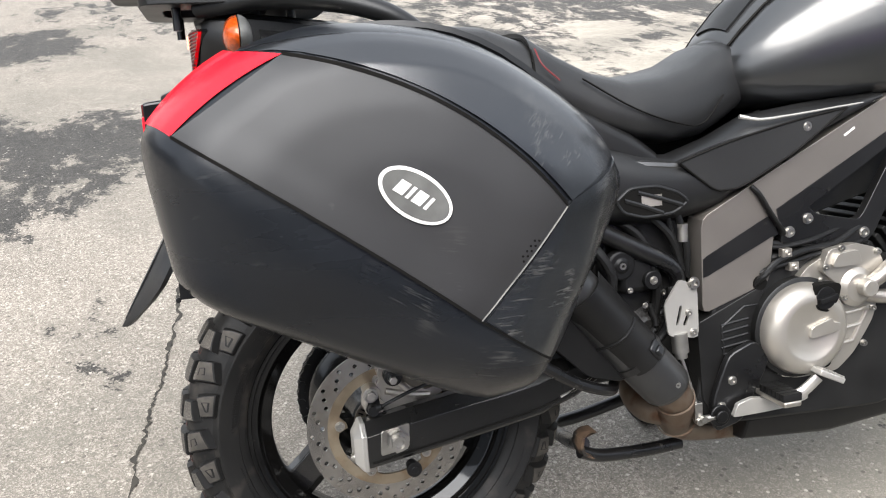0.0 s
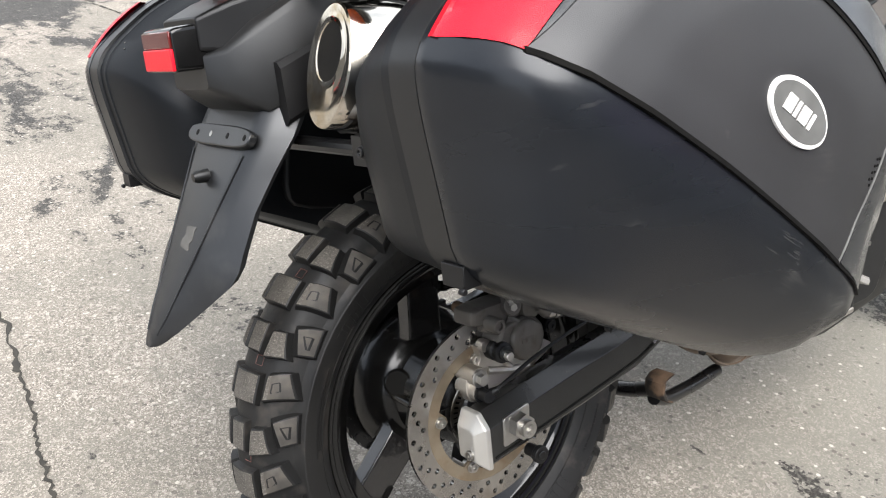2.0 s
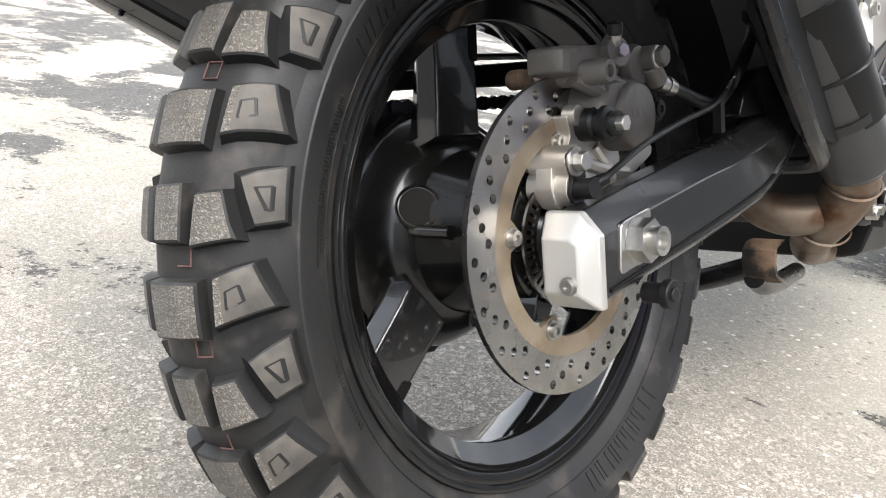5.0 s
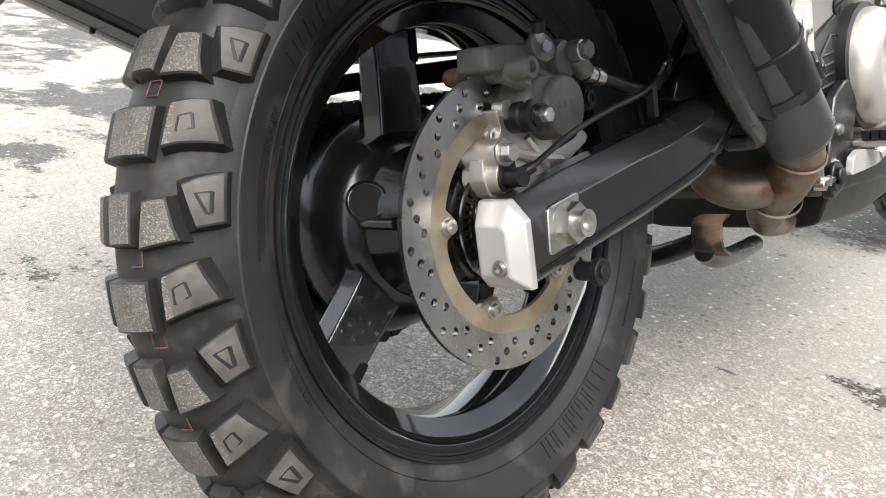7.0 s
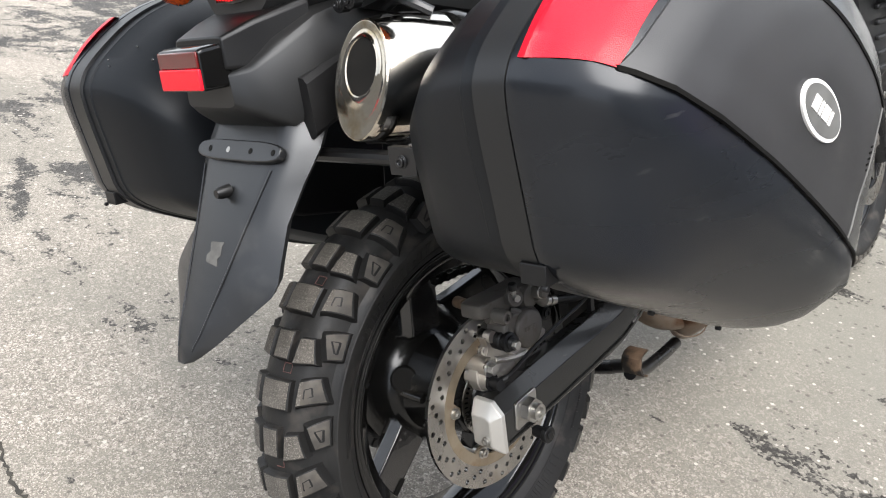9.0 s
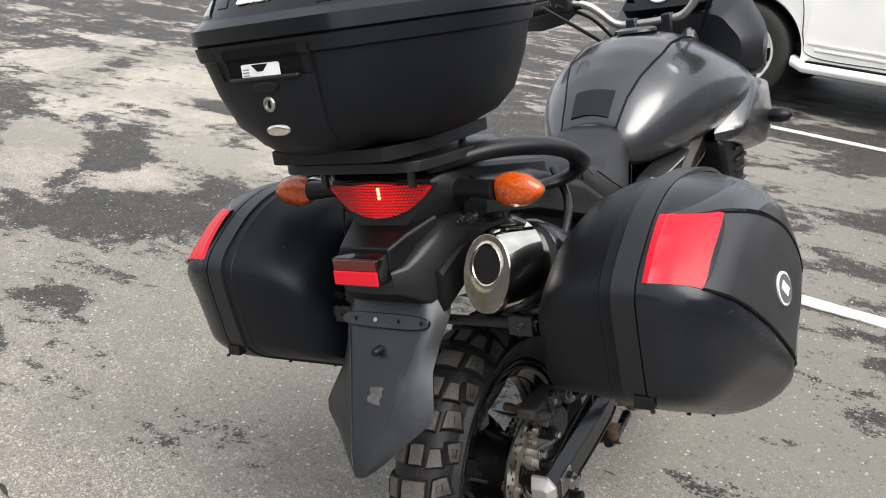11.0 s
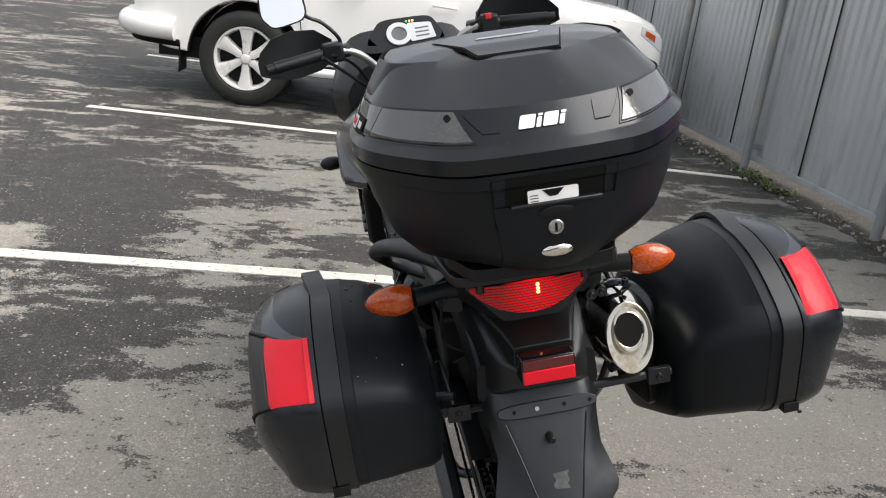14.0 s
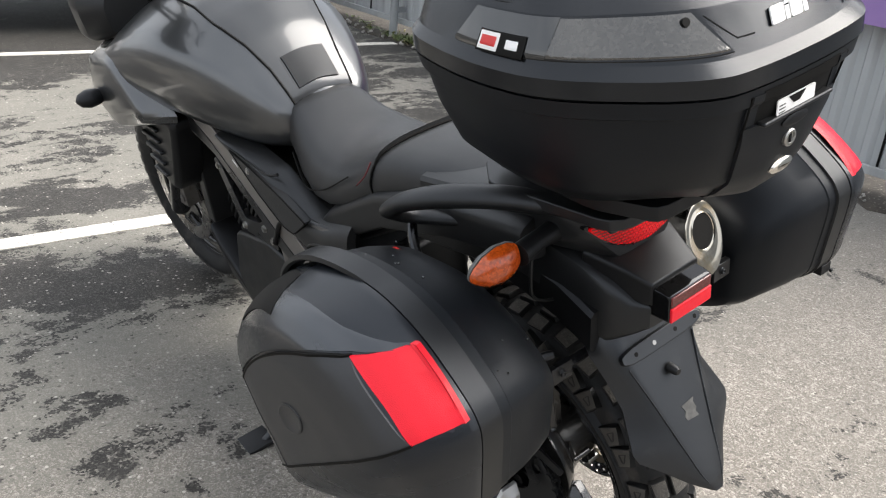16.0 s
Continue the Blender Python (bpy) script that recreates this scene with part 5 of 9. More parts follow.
def knob_mesh(top, foot, worn, mark, s):
    """One knob of the tread. top, foot: its four corners as (x, degrees), the foot wider; worn: up to which x the face is abraded."""
    nx, na = 5, 3
    verts, faces, mats = [], [], []

    def quad_at(q, u, v):
        (ax, aa), (bx, ba), (cx, ca), (dx, da) = q
        lo, hi = (ax + (bx - ax) * u, aa + (ba - aa) * u), (dx + (cx - dx) * u, da + (ca - da) * u)
        return s * (lo[0] + (hi[0] - lo[0]) * v), lo[1] + (hi[1] - lo[1]) * v

    grid = {}
    for i in range(nx + 1):
        for j in range(na + 1):
            x, a = quad_at(top, 0.035 + 0.93 * i / nx, 0.045 + 0.91 * j / na)
            grid[i, j] = len(verts)
            verts.append(polar(x, a, tread_r(x)))
    for i in range(nx):
        for j in range(na):
            faces.append((grid[i, j], grid[i + 1, j], grid[i + 1, j + 1], grid[i, j + 1]))
            x = abs(sum(verts[k].x for k in faces[-1]) / 4)
            mats.append(0 if x < worn else 2)
    rim = [(i, 0) for i in range(nx)] + [(nx, j) for j in range(na)] + [(nx - i, na) for i in range(nx)] + [(0, na - j) for j in range(na)]
    rows = [[grid[p] for p in rim]]
    for q, drop in ((top, 0.0011), (foot, None)):
        row = []
        for i, j in rim:
            x, a = quad_at(q, i / nx, j / na)
            row.append(len(verts))
            verts.append(polar(*((x, a, tread_r(x) - drop) if drop else (lambda q: (q[0], a, q[1]))(sunk(x, 0.0104)))))
        rows.append(row)
    for lev, (ra, rb) in enumerate(zip(rows, rows[1:])):
        for k in range(len(rim)):
            m = (k + 1) % len(rim)
            faces.append((ra[k], ra[m], rb[m], rb[k]))
            mats.append(1)
    if mark:
        # a thin raised frame moulded into the face
        cs = [quad_at(top, u, v) for u, v in mark]
        for k in range(4):
            (x0, a0), (x1, a1) = cs[k], cs[(k + 1) % 4]
            ln = math.hypot((x1 - x0), radians(a1 - a0) * 0.29)
            ox, oa = -(radians(a1 - a0) * 0.29) / ln * 0.0005, math.degrees((x1 - x0) / ln * 0.0005 / 0.29)
            b0 = len(verts)
            for x, a in ((x0 - ox, a0 - oa), (x1 - ox, a1 - oa), (x1 + ox, a1 + oa), (x0 + ox, a0 + oa)):
                verts.append(polar(x, a, tread_r(x) + 0.0005))
                verts.append(polar(x, a, tread_r(x) - 0.0012))
            faces.append((b0, b0 + 2, b0 + 4, b0 + 6))
            mats.append(1)
            for q in range(4):
                n1 = (q + 1) % 4
                faces.append((b0 + 2 * q, b0 + 2 * n1, b0 + 2 * n1 + 1, b0 + 2 * q + 1))
                mats.append(1)
    me = bpy.data.meshes.new("tread_block")
    me.from_pydata(verts, [], faces)
    for m in (TREAD, RUBBER, KNOB_SIDE):
        me.materials.append(m)
    for p, k in zip(me.polygons, mats):
        p.material_index = k
    bm = bmesh.new()
    bm.from_mesh(me)
    bmesh.ops.recalc_face_normals(bm, faces=bm.faces)
    bm.to_mesh(me)
    bm.free()
    me.set_sharp_from_angle(angle=radians(28))
    for p in me.polygons:
        p.use_smooth = True
    return me


PERIODS, STEP = 16, 21.8
ROW_C, ROW_B = 165.75, 154.75
BOXED = ((0.36, 0.38), (0.64, 0.34), (0.66, 0.68), (0.34, 0.72))
WEDGE = ((0.34, 0.30), (0.72, 0.34), (0.62, 0.76), (0.50, 0.76))


def swell(q, x0=0.0018, x1=0.0018, a0=0.35, a1=0.5):
    """The foot of a knob: its corners moved out a little."""
    return [(q[0][0] - x0, q[0][1] - a0), (q[1][0] + x1, q[1][1] - a0), (q[2][0] + x1, q[2][1] + a1), (q[3][0] - x0, q[3][1] + a1)]


CENTRE = [(-0.0135, 0.3), (0.0314, 0.0), (0.0313, 6.5), (-0.0130, 6.9)]
SIDE_B = [(0.0415, -0.6), (0.0576, -2.2), (0.0629, 3.5), (0.0403, 5.3)]
INNER_C = [(-0.0055, 0.15), (0.0200, -0.1), (0.0205, 6.4), (-0.0042, 6.6)]
MID_C = [(0.0304, 0.9), (0.0453, 0.3), (0.0521, 5.9), (0.0278, 7.0)]
LUG_C = [(0.0520, -1.4), (0.0645, -3.7), (0.0650, 3.6), (0.0580, 4.3)]
FAR_B, FAR_C = [(0.0220, 0.3), (0.0460, 0.2), (0.0440, 6.6), (0.0220, 6.4)], [(0.0135, 0.3), (0.0380, 0.2), (0.0400, 6.2), (0.0125, 6.6)]
knobs = []
for s, at, q, foot, worn, mark in ((1, ROW_B, CENTRE, swell(CENTRE), 1.0, None), (1, ROW_B, SIDE_B, swell(SIDE_B, 0.0018, 0.0045, 0.4, 0.9), 0.046, BOXED), (1, ROW_C, INNER_C, swell(INNER_C), 1.0, None),
                                   (1, ROW_C, MID_C, swell(MID_C, 0.0018, 0.0060, 0.4, 0.3), 1.0, None), (1, ROW_C, LUG_C, swell(LUG_C, 0.0035, 0.0025, 0.5, 0.9), 0.0, WEDGE),
                                   (-1, ROW_B, FAR_B, swell(FAR_B), 1.0, None), (-1, ROW_C, FAR_C, swell(FAR_C), 1.0, None), (-1, ROW_C, LUG_C, swell(LUG_C, 0.0035, 0.0025, 0.5, 0.9), 0.0, WEDGE), (-1, ROW_B + 3, LUG_C, swell(LUG_C, 0.0035, 0.0025, 0.5, 0.9), 0.0, WEDGE)):
    knobs.append((knob_mesh(q, foot, worn, mark, s), at))
for i in range(PERIODS + 1):
    for me, a0 in knobs:
        if i == PERIODS and a0 != ROW_B:
            continue
        b = new("tread_block", me)
        b.parent = rear_tyre
        b.matrix_basis = Matrix.Translation((XC, 0, 0)) @ Matrix.Rotation(radians(a0 + (i - 7) * STEP), 4, 'X')


def side_x(r):
    """How far out the sidewall stands at radius r."""
    return interp(r, [q[1] for q in SIDE_W], [q[0] for q in SIDE_W])


def wall_bars(a0, a1, r, n, h, fill, seed):
    """Raised strokes moulded round the sidewall between two angles, one to three a letter."""
    rr = random.Random(seed)
    bms = []
    for i in range(n):
        mid = a0 + (a1 - a0) * (i + 0.5) / n
        w = abs(a1 - a0) / n * fill
        strokes = rr.choice((((-0.42, 1.0),), ((-0.42, 1.0), (0.36, 1.0)), ((-0.42, 1.0), (0.30, 0.55)), ((0.0, 1.0),))) if h > 0.004 else ((0.0, 1.0),)
        for off, tall in strokes:
            a, hw = mid + off * w, w * (0.15 if h > 0.004 else 0.30)
            lp = []
            for lift in (0.0012, -0.003):
                lp.append([polar(XC + side_x(q) + lift, g, q) for g, q in ((a - hw, r - h), (a + hw, r - h), (a + hw, r - h + 2 * h * tall), (a - hw, r - h + 2 * h * tall))])
            bms.append(loft(lp))
    return join(*bms)


for q in ((-47, -80, 0.2430, 11, 0.0085, 0.80, 2), (141, 96, 0.2440, 11, 0.0085, 0.80, 3), (176, 149, 0.2420, 44, 0.0014, 0.6, 4), (174, 151, 0.2375, 36, 0.0014, 0.6, 5), (205, 190, 0.2380, 16, 0.0020, 0.6, 6), (-20, -38, 0.2500, 20, 0.0016, 0.6, 7)):
    mb = bp("moulded_lettering", wall_bars(*q), RUBBER, rear_tyre, "raised moulded lettering bars", 0)
    mb["kind"] = "stuff"
bp("sidewall_ridge", moved(lathe([(side_x(0.2325) - 0.001, 0.2315), (side_x(0.2325) + 0.0010, 0.2325), (side_x(0.2325) - 0.001, 0.2335)], 120, 'X', True), Matrix.Translation((XC, 0, 0))), RUBBER, rear_tyre)
RED_CRAYON = surf("red_crayon", (0.090, 0.038, 0.035), (0.060, 0.032, 0.030), 300, (0.7, 0.85))
for k, (x0, a0) in enumerate(((0.0165, 152.2), (0.0150, 174.0), (0.0235, 184.6), (0.0150, 197.0), (0.0160, 131.4))):
    pts = [(x0 - 0.006, a0 - 1.1), (x0 + 0.006, a0 - 1.2), (x0 + 0.0055, a0 + 0.9), (x0 - 0.0065, a0 + 1.0)][k % 2:] + ([(x0 - 0.006, a0 - 1.1)] if k % 2 == 0 else [])
    bp("crayon_mark", tube([polar(XC + x, a, sunk(x, 0.0092)[1] + 0.0007) for x, a in pts], 0.0006, 5, 2, smooth=False), RED_CRAYON, rear_tyre, "thin red crayon mark")

# -- rear rim --
rim_prof = [(-0.0468, 0.2185), (-0.0445, 0.2198), (-0.0425, 0.2150), (-0.0420, 0.2080), (-0.034, 0.203), (-0.020, 0.186), (0.020, 0.186), (0.034, 0.203), (0.0420, 0.2080), (0.0425, 0.2150), (0.0445, 0.2198), (0.0468, 0.2185),
            (0.0468, 0.2155), (0.0455, 0.2130), (0.0440, 0.2120), (0.0435, 0.2055), (0.0420, 0.2030), (0.0370, 0.2000), (0.0340, 0.1960), (0.0250, 0.1815), (0.0210, 0.1795),
            (-0.0210, 0.1795), (-0.0250, 0.1815), (-0.0340, 0.1960), (-0.0370, 0.2000), (-0.0420, 0.2030), (-0.0435, 0.2055), (-0.0440, 0.2120), (-0.0455, 0.2130), (-0.0468, 0.2155)]
rear_rim = bp("rear_rim", moved(lathe(rim_prof, 128, 'X', True), Matrix.Translation((XC, 0, 0))), GLOSS_BLACK, None, "gloss black cast three-spoke rim", 28)
hub = bp("hub", moved(lathe([(-0.085, 0.02), (-0.085, 0.104), (-0.080, 0.110), (-0.068, 0.111), (-0.060, 0.108), (-0.046, 0.100), (-0.034, 0.092), (-0.026, 0.083), (-0.022, 0.074), (0.010, 0.064), (0.068, 0.058), (0.072, 0.050), (0.072, 0.016)], 64), Matrix.Translation((XC, 0, 0))), HUB, rear_rim, "dusty black hub with a conical flange")
for a in (155.5, 35.5, 275.5):
    hm = Matrix.Translation((XC, 0, 0)) @ Matrix.Rotation(radians(a), 4, 'X') @ Matrix.Translation((-0.0195, 0.0765, 0)) @ Vector((0.66, 0.75, 0)).to_track_quat('Z', 'X').to_matrix().to_4x4() @ Matrix.Scale(1.12, 4)
    hole = bp("hub_hole", moved(lathe([(0.0008, 0.0), (0.0008, 0.0148), (0.0022, 0.0156), (0.0030, 0.0164), (0.0022, 0.0172), (-0.004, 0.0180)], 40, 'Z'), hm), HUB, rear_rim, "round opening with a smooth lip", 40)
    bp("hole_dark", moved(lathe([(0.0012, 0.0), (0.0012, 0.0146)], 32, 'Z'), hm), GROOVE, rear_rim)


def spoke(angle, off):
    """A flat-faced box spoke from the hub's step to the rim, set off sideways from the radius."""
    loops = []
    for r, w, xf, xb in ((0.060, 0.030, -0.036, -0.060), (0.078, 0.030, -0.036, -0.058), (0.0830, 0.0285, -0.022, -0.056), (0.0870, 0.0275, -0.0135, -0.054), (0.110, 0.0265, -0.0130, -0.050), (0.150, 0.0255, -0.0130, -0.044), (0.176, 0.0260, -0.0130, -0.040), (0.1880, 0.0285, -0.0130, -0.036)):
        half = [(xf - 0.0004, r, 0), (xf, r, w * 0.80), (xf - 0.0002, r, w * 0.93), (xf - 0.0016, r, w), (xf - 0.0055, r, w * 1.03), (xf - 0.020, r, w * 1.16), (xb, r, w * 0.80)]
        loops.append(half + [(x, y, -z) for x, y, z in reversed(half[1:])])
    return moved(loft(loops), Matrix.Translation((XC, 0, 0)) @ Matrix.Rotation(radians(angle), 4, 'X') @ Matrix.Translation((0, 0, off)))


for a, side, off in ((222.6, 1, -0.0108), (87.9, -1, 0.0200), (-26.0, 1, 0.0)):
    sk = bp("spoke", spoke(a, off), SPOKE, rear_rim, "flat-faced spoke in orange-peel black", 30, 0.0012)
    sm = Matrix.Translation((XC, 0, 0)) @ Matrix.Rotation(radians(a), 4, 'X') @ Matrix.Translation((0, 0, off))
    notch = rpoly([(0.150, side * 0.0245), (0.153, side * 0.0165), (0.182, side * 0.0180), (0.184, side * 0.0265), (0.154, side * 0.0258)], 0.3, 4)
    bp("spoke_slot", moved(side_plate(notch, -0.022, -0.0116), sm), GROOVE, sk)
bp("hub_peg", join(rod((XC - 0.030, -0.0735, 0.012), (XC + 0.018, -0.0735, 0.012), 0.0058, 14), rod((XC + 0.018, -0.0735, 0.012), (XC + 0.0205, -0.0735, 0.012), 0.0062, 14)), HUB, rear_rim, "", 40)

# -- rear brake disc --
XD = 0.104
holes = []
for i in range(60):
    a = 2 * math.pi * i / 60
    r = (0.122, 0.114, 0.106)[i % 3]
    holes.append(circle(0.0038, 12, (r * math.cos(a), r * math.sin(a))))
disc = bp("brake_disc", plate(circle(0.130, 72), [circle(0.0985, 60)] + holes, 0.005, Matrix.Translation((XD - 0.0025, 0, 0)) @ SIDE), DISC, None, "drilled steel brake disc", 30)
inner = []
for i in range(60):
    a = 2 * math.pi * i / 60
    d = min(abs(((math.degrees(a) - b + 180) % 360) - 180) for b in (172, 172 + 72, 172 + 144, 172 + 216, 172 + 288))
    inner.append((0.0820 - 0.0165 * max(0, 1 - (d / 8.5) ** 2), a))
band = bp("disc_band", plate(circle(0.0988, 72), [[Vector((r * math.cos(a), r * math.sin(a))) for r, a in inner]], 0.0046, Matrix.Translation((XD - 0.0023, 0, 0)) @ SIDE), DISC_RUST, disc, "rust-tinted inner band of the disc", 30)
for k in range(5):
    a = radians(172 + 72 * k)
    bp("disc_bolt", join(hexbolt((XD + 0.0023, 0.079 * math.cos(a), 0.079 * math.sin(a)), 0.0072, 0.006), rod((XD - 0.03, 0.079 * math.cos(a), 0.079 * math.sin(a)), (XD, 0.079 * math.cos(a), 0.079 * math.sin(a)), 0.009, 12)), ZINC, disc)
    arm = [(0.05 * math.cos(a + 0.25), 0.05 * math.sin(a + 0.25)), (0.05 * math.cos(a - 0.25), 0.05 * math.sin(a - 0.25)), (0.082 * math.cos(a - 0.1), 0.082 * math.sin(a - 0.1)), (0.082 * math.cos(a + 0.1), 0.082 * math.sin(a + 0.1))]
    bp("disc_carrier", side_plate(rpoly(arm, 0.15, 3), XD - 0.034, XD - 0.010), GLOSS_BLACK, rear_rim, "", 30, 0.002)
# sensor ring with slots
slots = []
for i in range(44):
    a = 2 * math.pi * (i + 0.5) / 44
    c, s = math.cos(a), math.sin(a)
    slots.append([Vector((r * c - w * s, r * s + w * c)) for r, w in ((0.0440, -0.0016), (0.0530, -0.0019), (0.0530, 0.0019), (0.0440, 0.0016))])
bp("sensor_ring", plate(circle(0.0565, 66), [circle(0.0400, 44)] + slots, 0.0025, Matrix.Translation((XD - 0.006, 0, 0)) @ SIDE), DISC, disc, "slotted steel sensor ring", 30)
bp("hub_spacer", moved(lathe([(0.0, 0.012), (0.0, 0.036), (0.012, 0.036), (0.018, 0.030), (0.05, 0.026), (0.05, 0.012)], 32), Matrix.Translation((XD - 0.025, 0, 0))), SATIN_BLACK, rear_rim)

# -- chain drive on the left --
XS = -0.085
teeth = []
NT = 47
for i in range(NT * 4):
    a = 2 * math.pi * i / (NT * 4)
    teeth.append(Vector(((0.1185, 0.1235, 0.1235, 0.1185)[i % 4] * math.cos(a), (0.1185, 0.1235, 0.1235, 0.1185)[i % 4] * math.sin(a))))
bp("sprocket", plate(teeth, [circle(0.045, 32)] + [circle(0.012, 12, (0.082 * math.cos(1.2566 * k), 0.082 * math.sin(1.2566 * k))) for k in range(5)], 0.007, Matrix.Translation((XS, 0, 0)) @ SIDE), SATIN_BLACK, None, "oily black rear sprocket", 30)


def chain_path():
    """The chain's loop: round the rear sprocket and on to the engine."""
    R, r, L = 0.1205, 0.034, 0.60
    zc = 0.075
    pts = []
    al = math.atan2(zc, L)
    for i in range(49):
        a = al + math.pi / 2 + 0.14 + (math.pi - 0.28) * i / 48
        pts.append((R * math.cos(a), R * math.sin(a)))
    for i in range(13):
        a = al - math.pi / 2 - 0.14 + (math.pi + 0.28) * i / 12
        pts.append((L + r * math.cos(a), zc + r * math.sin(a)))
    return pts


def chain_links():
    pts = chain_path()
    pts.append(pts[0])
    seg = [math.dist(a, b) for a, b in zip(pts, pts[1:])]
    total = sum(seg)
    n = int(total / 0.0159) // 2 * 2
    cum = np.concatenate([[0], np.cumsum(seg)])
    pos = [(float(np.interp(total * k / n, cum, [p[0] for p in pts])), float(np.interp(total * k / n, cum, [p[1] for p in pts]))) for k in range(n)]
    bm = bmesh.new()
    for k in range(n):
        (y0, z0), (y1, z1) = pos[k], pos[(k + 1) % n]
        d = Vector((y1 - y0, z1 - z0)).normalized()
        s = Vector((-d.y, d.x))
        w = 0.0075 if k % 2 else 0.0066
        xs = (0.0035, 0.0060) if k % 2 else (0.0065, 0.0095)
        for sg in (-1, 1):
            lp = []
            for e, q in ((-0.35, 0.55), (-0.35, -0.55), (0.0, -1), (0.5, -0.7), (1.0, -1), (1.35, -0.55), (1.35, 0.55), (1.0, 1), (0.5, 0.7), (0, 1)):
                p = Vector((y0, z0)) + d * (0.0159 * e) + s * (w * q)
                lp.append(p)
            rows = [[bm.verts.new((XS + 0.0035 + sg * x, p.x, p.y)) for p in lp] for x in xs]
            for i in range(len(lp)):
                j = (i + 1) % len(lp)
                bm.faces.new((rows[0][i], rows[0][j], rows[1][j], rows[1][i]))
            bm.faces.new(rows[0])
            bm.faces.new(rows[1][::-1])
    return bm


ch = bp("chain", chain_links(), SATIN_BLACK, None, "oily drive chain", 30)
ch["kind"] = "stuff"
bp("chain_guard", join(side_plate(rpoly([(-0.16, 0.125), (-0.02, 0.150), (0.42, 0.165), (0.42, 0.128), (0.0, 0.133), (-0.15, 0.105)], 0.1, 3), XS - 0.020, XS - 0.016),
                       box(XS - 0.020, XS + 0.022, -0.02, 0.42, 0.160, 0.164)), PLASTIC_DARK, None, "", 30, 0.002)

# -- swingarm --
def arm_section(y, zt, zb, x0, x1, ch_=0.019):
    return [(x0, y, zb), (x1 - 0.004, y, zb), (x1, y, zb + 0.005), (x1, y, zt - ch_), (x1 - ch_, y, zt), (x0 + 0.006, y, zt), (x0, y, zt - 0.006)]


def swingarm(x0, x1):
    st = [(-0.050, 0.0270, -0.0435), (0.02, 0.0390, -0.0335), (0.12, 0.0535, -0.0200), (0.18, 0.0605, -0.0105), (0.236, 0.0700, -0.0010), (0.30, 0.0860, 0.018), (0.35, 0.105, 0.044), (0.42, 0.138, 0.080), (0.47, 0.152, 0.090), (0.56, 0.165, 0.092)]
    loops = [arm_section(y, a, b, x0, x1 - (0.0 if y < 0.25 else (y - 0.25) * 0.10)) for y, a, b in st]
    return loft(loops)


arm_r = bp("swingarm", join(swingarm(0.122, 0.166), mirror_x(swingarm(0.122, 0.166)), box(-0.13, 0.13, 0.44, 0.55, 0.085, 0.15)), ARM, None, "satin black alloy swingarm", 30, 0.0025)
for s in (1, -1):
    capm = Matrix.Diagonal((s, 1, 1, 1))
    capl = lambda y, x0, x1, xc, z0, z1, zt: [(x0, y, z0), (x1, y, z0), (x1, y, z1), (xc, y, zt), (x0, y, zt)]
    cap = bp("end_cap", moved(loft([capl(-0.0455, 0.1205, 0.1680, 0.1520, -0.0452, 0.0110, 0.0285), capl(-0.0530, 0.1205, 0.1680, 0.1520, -0.0452, 0.0110, 0.0285), capl(-0.0640, 0.1235, 0.1575, 0.1500, -0.0340, 0.0060, 0.0110), capl(-0.0655, 0.1250, 0.1560, 0.1490, -0.0320, 0.0050, 0.0095)]), capm), SILVER_PAINT, arm_r, "silver adjuster end cap", 30, 0.0016)
    bp("cap_bolt", hexbolt((s * 0.1470, -0.0650, -0.0255), 0.0066, 0.0045, 'Y', -1), ZINC, arm_r)
    bp("axle_plate", side_plate(rpoly([(-0.027, -0.0235), (0.018, -0.0165), (0.021, 0.0235), (-0.024, 0.0165)], 0.12, 3), 0.164 if s > 0 else -0.1685, 0.1685 if s > 0 else -0.164), ZINC, arm_r, "zinc-plated axle plate", 30, 0.001)
    nut = [Vector((0.0175 * math.cos(math.pi * k / 3 + 0.3), 0.0175 * math.sin(math.pi * k / 3 + 0.3))) for k in range(6)]
    bp("axle_nut", join(side_plate(circle(0.0195, 24), 0.1645 if s > 0 else -0.169, 0.169 if s > 0 else -0.1645), side_plate(nut, 0.169 if s > 0 else -0.181, 0.181 if s > 0 else -0.169),
                        moved(lathe([(0.178 * s, 0.0), (0.178 * s, 0.0115), (0.190 * s, 0.0115), (0.190 * s, 0.0075), (0.184 * s, 0.0065), (0.184 * s, 0.0)], 20), Matrix.Identity(4))), ZINC, arm_r, "axle nut", 30)
bp("axle", rod((-0.16, 0, 0), (0.16, 0, 0), 0.010, 16), ZINC, arm_r)
bp("seam_strip", tube([(0.1665, -0.04, -0.0325), (0.1665, 0.12, -0.008), (0.1665, 0.236, 0.0125), (0.1615, 0.30, 0.033), (0.156, 0.35, 0.060)], 0.0016, 6, 6), GROOVE, arm_r)
bp("gusset", side_plate(rpoly([(0.222, 0.080), (0.236, 0.104), (0.284, 0.131), (0.312, 0.118), (0.345, 0.112), (0.330, 0.085)], 0.2, 4), 0.126, 0.150), GLOSS_BLACK, arm_r, "glossy black upper gusset", 30, 0.006, 3)
bp("weld_bead", tube([(0.1630, 0.27, 0.0225), (0.1585, 0.31, 0.037), (0.154, 0.35, 0.060)], 0.0030, 8, 6), ZINC, arm_r)
